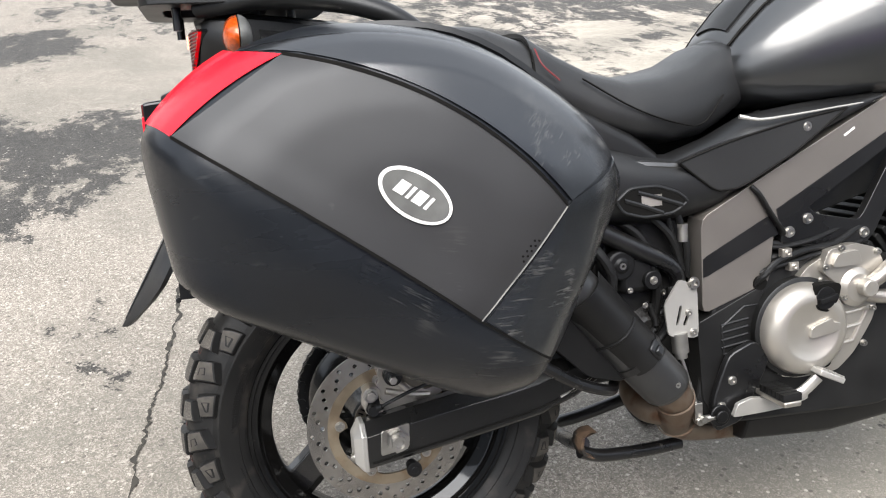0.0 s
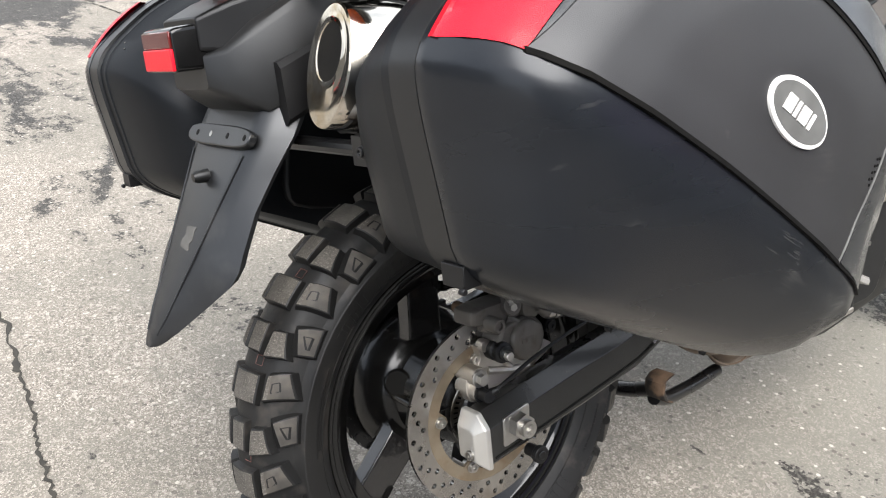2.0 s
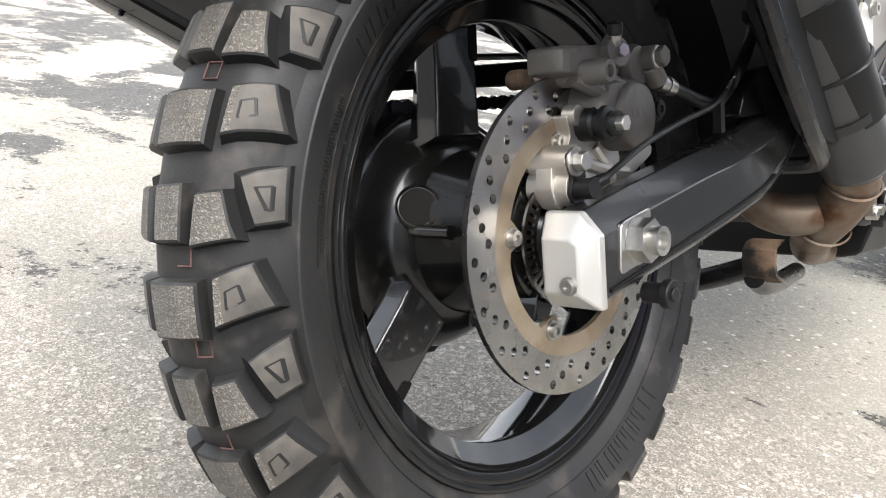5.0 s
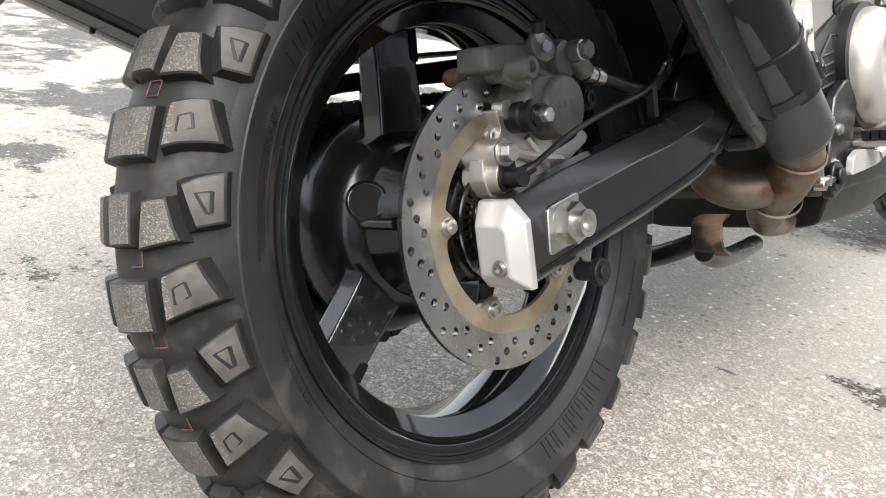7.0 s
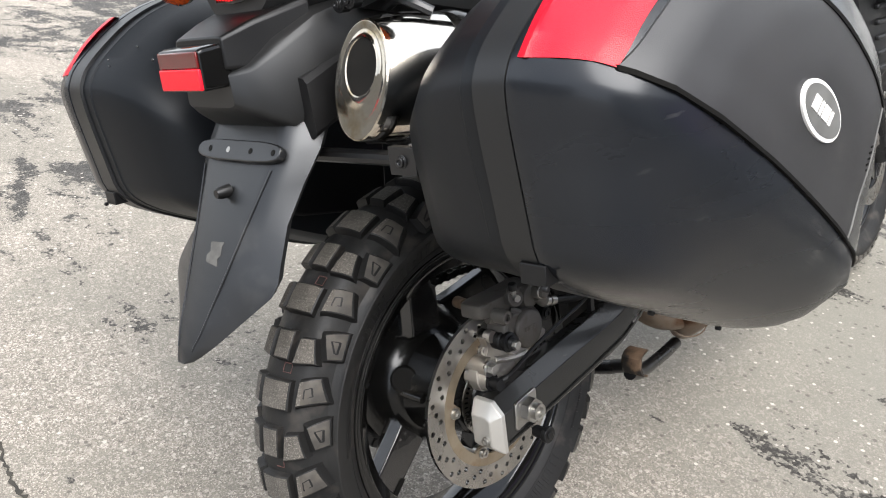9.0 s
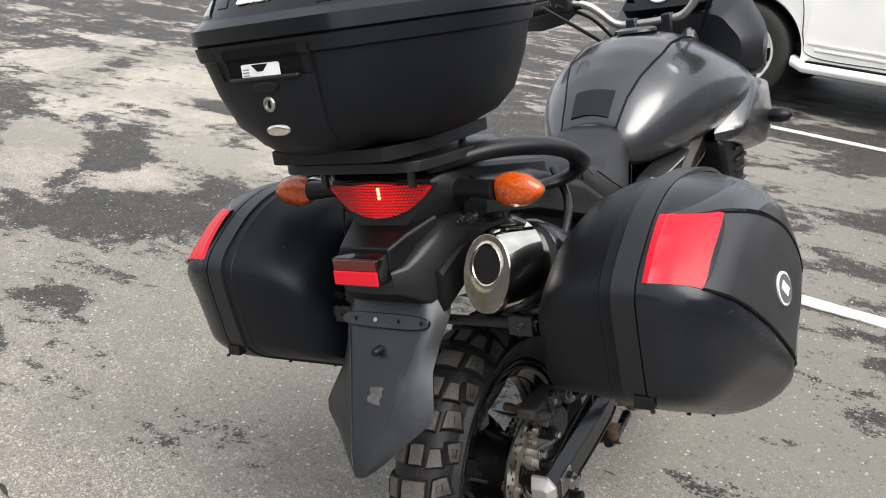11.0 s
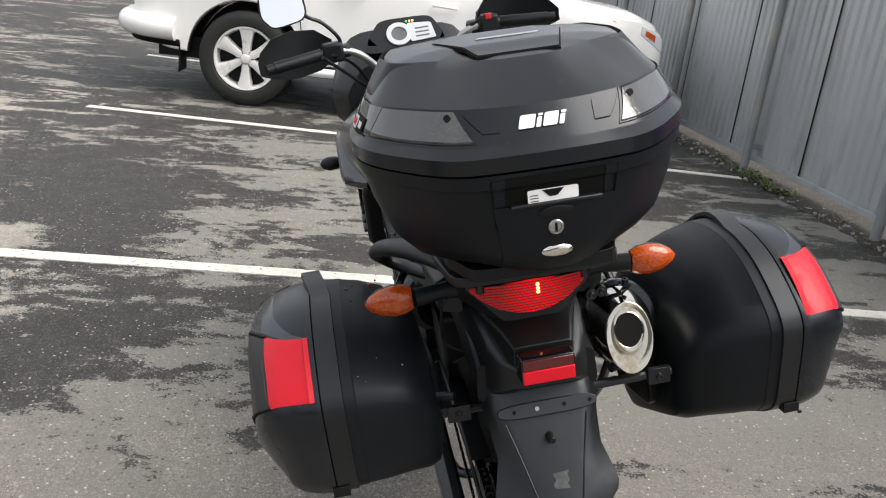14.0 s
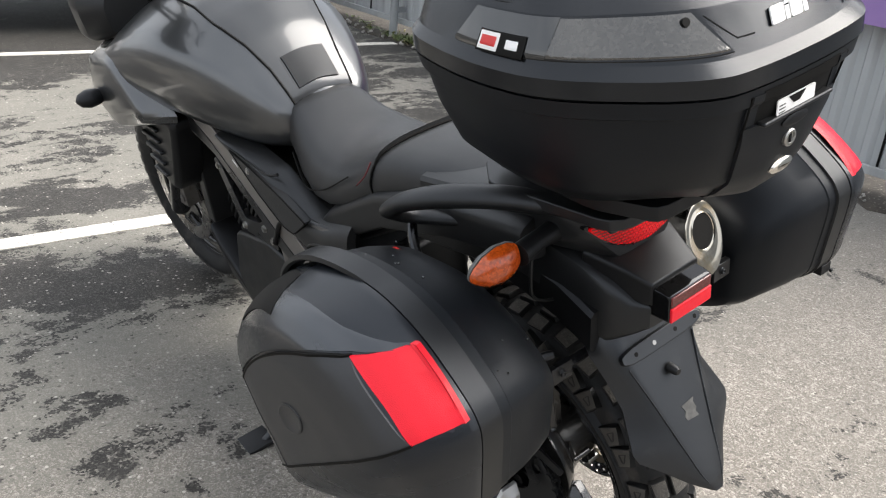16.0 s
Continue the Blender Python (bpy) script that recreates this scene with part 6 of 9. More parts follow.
bp("stand_bobbin", join(rod((0.160, 0.020, -0.046), (0.178, 0.020, -0.046), 0.0085, 16), rod((0.178, 0.020, -0.046), (0.186, 0.020, -0.046), 0.0118, 20), rod((0.186, 0.020, -0.046), (0.188, 0.020, -0.046), 0.006, 12)), PLASTIC_DARK, arm_r, "", 30, 0.001)

# -- rear caliper --
CAL = surf("caliper_anodised", (0.070, 0.066, 0.062), (0.105, 0.099, 0.092), 20, (0.42, 0.55), metal=0.25, bump=(700, 0.25, 0.0005), c3=(0.06, 0.05, 0.042), c3_scale=60, c3_range=(0.58, 0.75))
cal_edge = [(-0.031, 0.1315), (-0.030, 0.1505), (-0.016, 0.1525), (0.050, 0.1525), (0.080, 0.153), (0.090, 0.145), (0.089, 0.126), (0.066, 0.119), (0.04, 0.118), (-0.016, 0.1285)]
cm = Vector((0.03, 0.136))
cal = bp("caliper", loft([[(x, *(cm + (p - cm) * k)) for p in rpoly(cal_edge, 0.22, 5)] for x, k in ((0.092, 0.94), (0.095, 1.0), (0.118, 1.0), (0.126, 0.95), (0.129, 0.86))]), CAL, None, "bronze-grey brake caliper", 45, 0.0012)
low_edge = [(0.066, 0.126), (0.084, 0.106), (0.087, 0.087), (0.072, 0.073), (0.045, 0.071), (0.020, 0.077), (0.004, 0.086), (0.002, 0.104), (0.012, 0.124)]
cl = Vector((0.045, 0.098))
bp("caliper_body", loft([[(x, *(cl + (p - cl) * k)) for p in rpoly(low_edge, 0.25, 5)] for x, k in ((0.088, 0.95), (0.092, 1.0), (0.128, 1.0), (0.136, 0.95), (0.1395, 0.85))]), CAL, cal, "", 45, 0.0012)
bp("piston_housing", moved(lathe([(0.10, 0.0), (0.10, 0.0285), (0.1405, 0.0285), (0.1445, 0.0265), (0.1460, 0.0240), (0.1462, 0.0)], 40), Matrix.Translation((0, 0.049, 0.094))), CAL, cal, "", 40)
for k in range(3):
    bp("cast_mark", box(0.1458, 0.1468, 0.036 + 0.0085 * k, 0.0415 + 0.0085 * k, 0.093, 0.099), CAL, cal, "raised plain mark", 30, 0.0006)
bp("bleed_dome", moved(lathe([(0.100, 0.0), (0.100, 0.019), (0.132, 0.0185), (0.137, 0.016), (0.139, 0.010), (0.139, 0.0)], 28), Matrix.Translation((0, 0.066, 0.134))), CAL, cal, "", 40)
bp("bleed_boss", join(rod((0.120, 0.034, 0.141), (0.141, 0.030, 0.146), 0.0125, 20), rod((0.128, 0.034, 0.146), (0.136, 0.030, 0.156), 0.0075, 14)), CAL, cal, "", 40, 0.0012)
bp("caliper_web", join(tube([(0.124, -0.012, 0.128), (0.130, 0.012, 0.116), (0.132, 0.030, 0.104)], 0.0075, 10), tube([(0.126, 0.028, 0.124), (0.133, 0.040, 0.116), (0.134, 0.048, 0.108)], 0.0085, 10)), CAL, cal)
bp("slide_sleeve", moved(lathe([(0.100, 0.0), (0.100, 0.0092), (0.108, 0.0100), (0.148, 0.0100), (0.1515, 0.0086), (0.1515, 0.0050), (0.1480, 0.0045), (0.1480, 0.0)], 24), Matrix.Translation((0, -0.002, 0.1300))), CAL, cal, "sleeve of the slide pin", 35)
bp("slide_pin", rod((0.066, 0.006, 0.1305), (0.104, 0.000, 0.1300), 0.0048, 14), ZINC, cal, "bright slide pin")
bp("pin_collar", join(rod((0.062, 0.008, 0.1305), (0.078, 0.005, 0.1305), 0.0078, 16), rod((0.046, 0.010, 0.1305), (0.062, 0.008, 0.1305), 0.0086, 16)), RUST, cal, "rusty collar of the slide pin", 35, 0.001)
bp("pad_spring", join(tube([(0.103, 0.012, 0.101), (0.104, 0.012, 0.122), (0.107, 0.006, 0.134), (0.110, 0.002, 0.137), (0.114, 0.002, 0.133)], 0.0045, 8, 6, 0.35), side_plate(rpoly([(0.004, 0.093), (0.022, 0.093), (0.021, 0.112), (0.010, 0.116)], 0.15, 3), 0.1015, 0.1035)), RUST, cal, "rust-brown pad spring", 40)
bp("pin_boot", moved(lathe([(0, 0.0095), (0.004, 0.0135), (0.026, 0.0138), (0.028, 0.0118), (0.031, 0.0118), (0.033, 0.0142), (0.038, 0.0138), (0.0395, 0.0100), (0.042, 0.0098), (0.043, 0.0084), (0.044, 0.0098), (0.0455, 0.0084), (0.0465, 0.0096), (0.048, 0.0080), (0.048, 0.0)], 28), Matrix.Translation((0.106, 0.006, 0.0900))), HOSE, cal, "black rubber boot", 30)
bp("pin_bolt", join(moved(side_plate([Vector((0.0066 * math.cos(math.pi * k / 3), 0.0066 * math.sin(math.pi * k / 3))) for k in range(6)], 0.153, 0.161), Matrix.Translation((0, 0.003, 0.0900)))), ZINC, cal, "", 30, 0.001)
bp("bleed_screw", join(rod((0.136, 0.030, 0.150), (0.139, 0.027, 0.160), 0.0052, 10), rod((0.1365, 0.030, 0.146), (0.147, 0.027, 0.146), 0.0052, 6)), ZINC, cal)
bp("bleed_cap", rod((0.139, 0.027, 0.158), (0.141, 0.025, 0.168), 0.0062, 12), HOSE, cal, "black rubber dust cap", 35, 0.0015)
bp("socket_cap", join(rod((0.120, 0.098, 0.097), (0.135, 0.098, 0.097), 0.0105, 20), hexbolt((0.135, 0.098, 0.097), 0.0085, 0.003)), PLASTIC_DARK, cal, "", 35)
brk_edge = [(-0.017, 0.099), (0.002, 0.099), (0.001, 0.084), (0.012, 0.076), (0.046, 0.076), (0.098, 0.074), (0.112, 0.064), (0.110, 0.057), (0.070, 0.040), (0.030, 0.027), (-0.012, 0.020), (-0.036, 0.028), (-0.042, 0.044), (-0.040, 0.060), (-0.020, 0.068), (-0.012, 0.083)]
brk_hole = rpoly([(0.058, 0.054), (0.092, 0.062), (0.098, 0.066), (0.076, 0.068), (0.056, 0.066)], 0.2, 3)
brk = bp("caliper_bracket", join(side_plate(rpoly(brk_edge, 0.18, 3), 0.104, 0.119, [brk_hole]), side_plate(circle(0.0128, 24, (-0.026, 0.0635)), 0.094, 0.131), side_plate(circle(0.0150, 24, (-0.024, 0.0430)), 0.092, 0.131), rod((0.112, -0.006, 0.098), (0.124, -0.006, 0.098), 0.0085, 14),
                                 tube([(0.119, -0.004, 0.062), (0.121, 0.030, 0.052), (0.119, 0.066, 0.046)], 0.0055, 8), tube([(0.119, 0.020, 0.072), (0.121, 0.038, 0.050), (0.119, 0.044, 0.036)], 0.0045, 8)), ALU, None, "cast aluminium caliper bracket", 40, 0.002)
bp("bracket_bolt", join(side_plate(circle(0.0118, 20, (-0.030, 0.0640)), 0.134, 0.1365), moved(side_plate([Vector((0.0080 * math.cos(math.pi * k / 3 + 0.2), 0.0080 * math.sin(math.pi * k / 3 + 0.2))) for k in range(6)], 0.1365, 0.1450), Matrix.Translation((0, -0.030, 0.0640)))), ZINC, brk, "", 30, 0.0008)
bp("speed_sensor", join(side_plate(rpoly([(-0.040, 0.070), (-0.026, 0.074), (-0.018, 0.064), (-0.016, 0.044), (-0.020, 0.032), (-0.034, 0.031), (-0.039, 0.040), (-0.034, 0.052)], 0.25, 4), 0.131, 0.1345), rod((0.132, -0.028, 0.0425), (0.152, -0.030, 0.0435), 0.0082, 18)), PLASTIC_DARK, brk, "black speed sensor", 30, 0.0012)
bp("sensor_lead", join(rod((0.146, -0.026, 0.0455), (0.153, -0.016, 0.050), 0.0058, 12, 0.0045), tube([(0.151, -0.018, 0.049), (0.155, 0.000, 0.058), (0.156, 0.040, 0.072), (0.155, 0.10, 0.085), (0.152, 0.17, 0.097), (0.14, 0.23, 0.118), (0.13, 0.27, 0.135)], 0.0027, 10)), HOSE)
bp("brake_hose", tube([(0.141, 0.094, 0.117), (0.141, 0.125, 0.110), (0.141, 0.165, 0.100), (0.138, 0.21, 0.100), (0.13, 0.30, 0.16), (0.12, 0.40, 0.30)], 0.0062, 12), HOSE)
bp("banjo", join(rod((0.118, 0.074, 0.139), (0.150, 0.074, 0.140), 0.0100, 18), rod((0.150, 0.074, 0.140), (0.157, 0.074, 0.140), 0.0088, 6), rod((0.141, 0.074, 0.134), (0.141, 0.088, 0.120), 0.0088, 14)), CAL, None, "", 35, 0.001)
bp("banjo_bolt", join(rod((0.150, 0.074, 0.140), (0.156, 0.074, 0.140), 0.0076, 6), rod((0.148, 0.074, 0.140), (0.151, 0.074, 0.140), 0.0092, 18)), ZINC, None, "bright banjo bolt", 30, 0.0008)
bp("hose_ferrule", join(*[rod((0.141, 0.086 + 0.0065 * k, 0.1200 - 0.0016 * k), (0.141, 0.0915 + 0.0065 * k, 0.1187 - 0.0016 * k), 0.0082 if k % 2 == 0 else 0.0072, 16) for k in range(4)]), ZINC, None, "ribbed bright hose ferrule", 30)
bp("hose_guide", join(tube([(0.150, 0.20, 0.110), (0.154, 0.205, 0.120), (0.150, 0.225, 0.126), (0.146, 0.225, 0.110)], 0.002, 6), box(0.142, 0.150, 0.185, 0.193, 0.070, 0.100)), SATIN_BLACK)
# shock linkage seen behind the wheel
COPPER = surf("copper_bolt", (0.42, 0.17, 0.08), (0.50, 0.22, 0.11), 40, (0.22, 0.34), metal=1.0)
bp("linkage_bolt", join(rod((0.022, 0.374, 0.124), (0.052, 0.374, 0.124), 0.0050, 12), rod((0.046, 0.374, 0.124), (0.052, 0.374, 0.124), 0.0072, 6)), COPPER, None, "copper-coloured linkage bolt", 30, 0.0008)
bp("shock_spring", moved(tube([(0.026 * math.cos(a * 0.55), 0.026 * math.sin(a * 0.55), 0.006 * a) for a in range(0, 34)], 0.006, 8, 3), Matrix.Translation((0.0, 0.41, 0.12))), SATIN_BLACK)
bp("linkage", join(box(-0.05, 0.05, 0.36, 0.46, -0.01, 0.06), rod((-0.07, 0.40, 0.02), (0.07, 0.40, 0.02), 0.012, 14)), ENGINE, None, "", 30, 0.006)
bp("hugger", patch(lambda u, v: Vector((-0.10 + 0.20 * v, 0.350 * math.cos(radians(8 + 62 * u)), 0.350 * math.sin(radians(8 + 62 * u)) - 0.02 * (2 * v - 1) ** 2)), 14, 6), PLASTIC_DARK, None, "black inner mudguard")

# -- exhaust --
muff = bp("muffler", loft([[Vector((0.158 + cx + a * math.cos(2 * math.pi * i / 36), y + 0.28 * b * math.sin(2 * math.pi * i / 36), z + b * math.sin(2 * math.pi * i / 36))) for i in range(36)]
                           for y, z, a, b, cx in ((0.20, 0.335, 0.040, 0.045, 0.0), (0.16, 0.352, 0.060, 0.068, 0.004), (0.02, 0.410, 0.066, 0.075, 0.020), (-0.100, 0.456, 0.068, 0.077, 0.032), (-0.112, 0.460, 0.066, 0.075, 0.032), (-0.116, 0.462, 0.062, 0.071, 0.032))]), MUFFLER, None, "glossy black oval silencer", 40)


def oval_ring(y, z, a, b, x=0.165):
    return [Vector((x + a * math.cos(2 * math.pi * i / 40), y + 0.30 * b * math.sin(2 * math.pi * i / 40), z + b * math.sin(2 * math.pi * i / 40))) for i in range(40)]


tip = bp("tail_cone", loft([oval_ring(-0.100, 0.462, 0.0580, 0.0690, 0.180), oval_ring(-0.130, 0.469, 0.0570, 0.0675, 0.177), oval_ring(-0.165, 0.4745, 0.0530, 0.0655, 0.174), oval_ring(-0.190, 0.4765, 0.0472, 0.0635, 0.1718), oval_ring(-0.201, 0.4770, 0.0435, 0.0620, 0.1708), oval_ring(-0.2060, 0.4775, 0.0420, 0.0608, 0.170)], caps=False), CHROME, None, "polished steel silencer tip", 50)
bp("tip_ring", loft([oval_ring(-0.2060, 0.4775, 0.0420, 0.0608, 0.170), oval_ring(-0.2078, 0.4778, 0.0408, 0.0595, 0.170), oval_ring(-0.2078, 0.4782, 0.0395, 0.0578, 0.170), oval_ring(-0.2055, 0.4822, 0.0335, 0.0475, 0.170), oval_ring(-0.2040, 0.4880, 0.0270, 0.0345, 0.1698), oval_ring(-0.2048, 0.4902, 0.0250, 0.0300, 0.1697), oval_ring(-0.2035, 0.4906, 0.0238, 0.0286, 0.1697)], caps=False), STRAW, tip, "straw-stained steel end face", 50)
bp("outlet_pipe", loft([oval_ring(-0.2033, 0.4906, 0.0236, 0.0284, 0.1697), oval_ring(-0.185, 0.4880, 0.0232, 0.0276, 0.170), oval_ring(-0.150, 0.4780, 0.0225, 0.0262, 0.171), oval_ring(-0.149, 0.4778, 0.0170, 0.0195, 0.171), oval_ring(-0.175, 0.4850, 0.0170, 0.0195, 0.170), oval_ring(-0.176, 0.4853, 0.0150, 0.0172, 0.170), oval_ring(-0.130, 0.4720, 0.0150, 0.0172, 0.172)]), SOOT, tip, "sooty black outlet", 40)
bp("strap_bolt", join(hexbolt((0.185, -0.150, 0.552), 0.007, 0.010, 'Z'), tube([(0.14, -0.13, 0.545), (0.175, -0.14, 0.552), (0.20, -0.12, 0.535)], 0.006, 8)), SATIN_BLACK, muff)
bp("link_pipe", tube([(0.160, 0.17, 0.335), (0.164, 0.25, 0.247), (0.170, 0.33, 0.152), (0.176, 0.40, 0.072), (0.178, 0.440, 0.026), (0.178, 0.452, 0.012), (0.177, 0.464, -0.003)], [0.030, 0.030, 0.030, 0.031, 0.0315, 0.0310, 0.029], 28, 8), EXHAUST, None, "heat-stained exhaust pipe")
sleeve = bp("pipe_sleeve", tube([(0.172, 0.262, 0.236), (0.176, 0.33, 0.155), (0.181, 0.395, 0.080), (0.183, 0.432, 0.037), (0.183, 0.446, 0.021), (0.183, 0.452, 0.013)], [0.041, 0.042, 0.042, 0.0415, 0.0405, 0.036], 30, 8), SLEEVE, None, "dark grey sleeve over the exhaust pipe", 50)
bp("sleeve_bolt", hexbolt((0.221, 0.445, 0.034), 0.005, 0.004), ZINC, sleeve)
def shield_plate(u, v):
    """The bent black cover over the pipe: u along it, v round it."""
    p = Vector((0.174, 0.300, 0.196)).lerp(Vector((0.182, 0.402, 0.074)), u)
    d = Vector((0.007, 0.092, -0.110)).normalized()
    out = Vector((1, 0, 0))
    across = d.cross(out).normalized()
    a = radians(-75 + 235 * v)
    r = 0.048 + 0.003 * math.cos(3 * a) - 0.004 * u
    return p + out * (r * math.cos(a)) + across * (r * math.sin(a))


shield = bp("pipe_shield", thick_patch(shield_plate, 8, 30, Vector((-0.004, 0, 0))), SHIELD, None, "black plastic exhaust shield", 40)
bp("shield_wing", side_plate(rpoly([(0.190, 0.186), (0.2386, 0.127), (0.3084, 0.0574), (0.364, 0.043), (0.393, 0.0626), (0.372, 0.130), (0.300, 0.215), (0.215, 0.245)], 0.15, 3), 0.172, 0.192), SHIELD, shield, "", 30, 0.005)
bp("shield_rib", tube([shield_plate(0.55, v / 8) * 1.0 + Vector((0.001, 0, 0)) for v in range(1, 8)], 0.0028, 8, 2), SHIELD, shield)
clamp_m = Matrix.Translation((0.1805, 0.394, 0.082)) @ Vector((0.02, 0.655, -0.755)).to_track_quat('Z', 'Y').to_matrix().to_4x4()
bp("pipe_clamp", moved(lathe([(-0.006, 0.0415), (-0.006, 0.0452), (0.006, 0.0452), (0.006, 0.0415)], 32, 'Z', True), clamp_m), SATIN_BLACK, None, "black strap round the pipe")
bp("clamp_latch", moved(join(box(-0.012, 0.012, 0.041, 0.051, -0.014, 0.014), box(-0.008, 0.008, 0.049, 0.055, -0.004, 0.010)), clamp_m @ Matrix.Rotation(radians(60), 4, 'Z')), SATIN_BLACK, None, "", 30, 0.003)
bp("exhaust_elbow", tube([(0.177, 0.448, 0.016), (0.172, 0.470, -0.012), (0.150, 0.480, -0.042), (0.115, 0.502, -0.078), (0.090, 0.570, -0.108), (0.075, 0.72, -0.124), (0.070, 0.90, -0.118)], [0.031, 0.030, 0.029, 0.026, 0.021, 0.0195, 0.0195], 22, 8), EXHAUST, None, "heat-stained bronze exhaust elbow")
bp("exhaust_branch", tube([(0.140, 0.478, -0.045), (0.098, 0.452, -0.045), (0.060, 0.445, -0.020), (0.045, 0.47, 0.05)], [0.025, 0.025, 0.022, 0.020], 18, 8), EXHAUST, None, "heat-stained exhaust branch")
for q in ((0.1735, 0.4655, -0.006), (0.130, 0.4925, -0.064)):
    bp("weld_ring", moved(lathe([(-0.002, 0.0325), (0.0, 0.0345), (0.002, 0.0325)], 24, 'Z', False), Matrix.Translation(q) @ Vector((-0.45, 0.45, -0.77)).to_track_quat('Z', 'Y').to_matrix().to_4x4()), EXHAUST)

# -- centre stand, side stand --
bp("centre_stand", join(tube([(-0.12, 0.52, -0.115), (-0.11, 0.42, -0.130), (-0.08, 0.345, -0.128), (0.04, 0.330, -0.108), (0.118, 0.324, -0.084)], 0.0125, 12), tube([(0.120, 0.318, -0.096), (0.113, 0.36, -0.113), (0.099, 0.44, -0.124), (0.086, 0.522, -0.129)], 0.0115, 12)), SATIN_BLACK, None, "black centre stand folded up")
foot = []
for x, k in ((0.110, 0.0), (0.115, 1.0), (0.140, 1.0), (0.146, 0.0)):
    arc = [(0.334, -0.056), (0.322, -0.056), (0.312, -0.063), (0.309, -0.077), (0.313, -0.091), (0.328, -0.101)]
    foot.append([(x, y - 0.003 * k, z) for y, z in arc] + [(x, y + 0.005, z + 0.0005) for y, z in reversed(arc)])
bp("stand_foot", loft(foot), RUST, None, "rusty bent plate foot of the centre stand", 40)
bp("side_stand", join(tube([(-0.14, 0.62, -0.06), (-0.22, 0.64, -0.17), (-0.335, 0.675, -0.268)], 0.012, 12), moved(box(-0.37, -0.30, 0.645, 0.715, -0.252, -0.243), Matrix.Identity(4))), SATIN_BLACK, None, "black side stand, down")

# -- tail, lamps, fender --
tail = bp("tail_housing", loft([[Vector((x, y + 0.04 * (1 - (abs(x) / max(hw, 0.01)) ** 2) * k, z)) for x, z in rpoly([(-hw, zt), (hw, zt), (hw * 0.97, zm), (hw * 0.45, zb), (-hw * 0.45, zb), (-hw * 0.97, zm)], 0.18, 4)]
                                for y, hw, zt, zm, zb, k in ((-0.218, 0.098, 0.632, 0.612, 0.554, -0.35), (-0.205, 0.110, 0.640, 0.605, 0.545, -0.3), (-0.15, 0.122, 0.644, 0.585, 0.535, 0), (-0.05, 0.13, 0.630, 0.56, 0.52, 0), (0.12, 0.13, 0.60, 0.53, 0.47, 0))]),
          PLASTIC, None, "black plastic tail housing", 35)


def tail_front(x, z, lift):
    return Vector((x, -0.2185 - 0.014 * (1 - (x / 0.098) ** 2) - lift, z))


lampz = lambda u, v: (-0.098 + 0.196 * u, interp(abs(2 * u - 1), [0, 0.3, 0.6, 0.85, 1], [0.572, 0.575, 0.585, 0.603, 0.618]) * (1 - v) + interp(abs(2 * u - 1), [0, 1], [0.628, 0.622]) * v)
lamp = bp("tail_lamp", thick_patch(lambda u, v: tail_front(*lampz(u, v), 0.005), 28, 8, Vector((0, 0.012, 0))), RED_LAMP, None, "red tail lamp, lit")
bp("lamp_border", thick_patch(lambda u, v: tail_front((lampz(u, v)[0]) * 1.06, 0.598 + (lampz(u, v)[1] - 0.598) * 1.13, 0.001), 28, 8, Vector((0, 0.012, 0))), GLOSS_BLACK)
LAMP_W = ([0.572, 0.575, 0.585, 0.603, 0.618, 0.628], [0.006, 0.028, 0.058, 0.082, 0.096, 0.096])


def lamp_grid():
    """The moulded grid behind the lamp's glass: rows and short uprights."""
    bms = []
    for k in range(1, 12):
        z = 0.572 + 0.0048 * k
        w = interp(z, *LAMP_W)
        bms.append(loft([[tail_front(-w + 2 * w * i / 16, z + dz, 0.0058 if df else 0.002) for dz, df in ((-0.0007, 0), (-0.0007, 1), (0.0007, 1), (0.0007, 0))] for i in range(17)]))
        for m in range(-15, 16):
            x = m * 0.0062 + (0.0031 if k % 2 else 0)
            if abs(x) < w - 0.004:
                bms.append(loft([[tail_front(x + dx, zz, 0.0056 if df else 0.002) for dx, df in ((-0.0005, 0), (-0.0005, 1), (0.0005, 1), (0.0005, 0))] for zz in (z - 0.0047, z)]))
    return join(*bms)


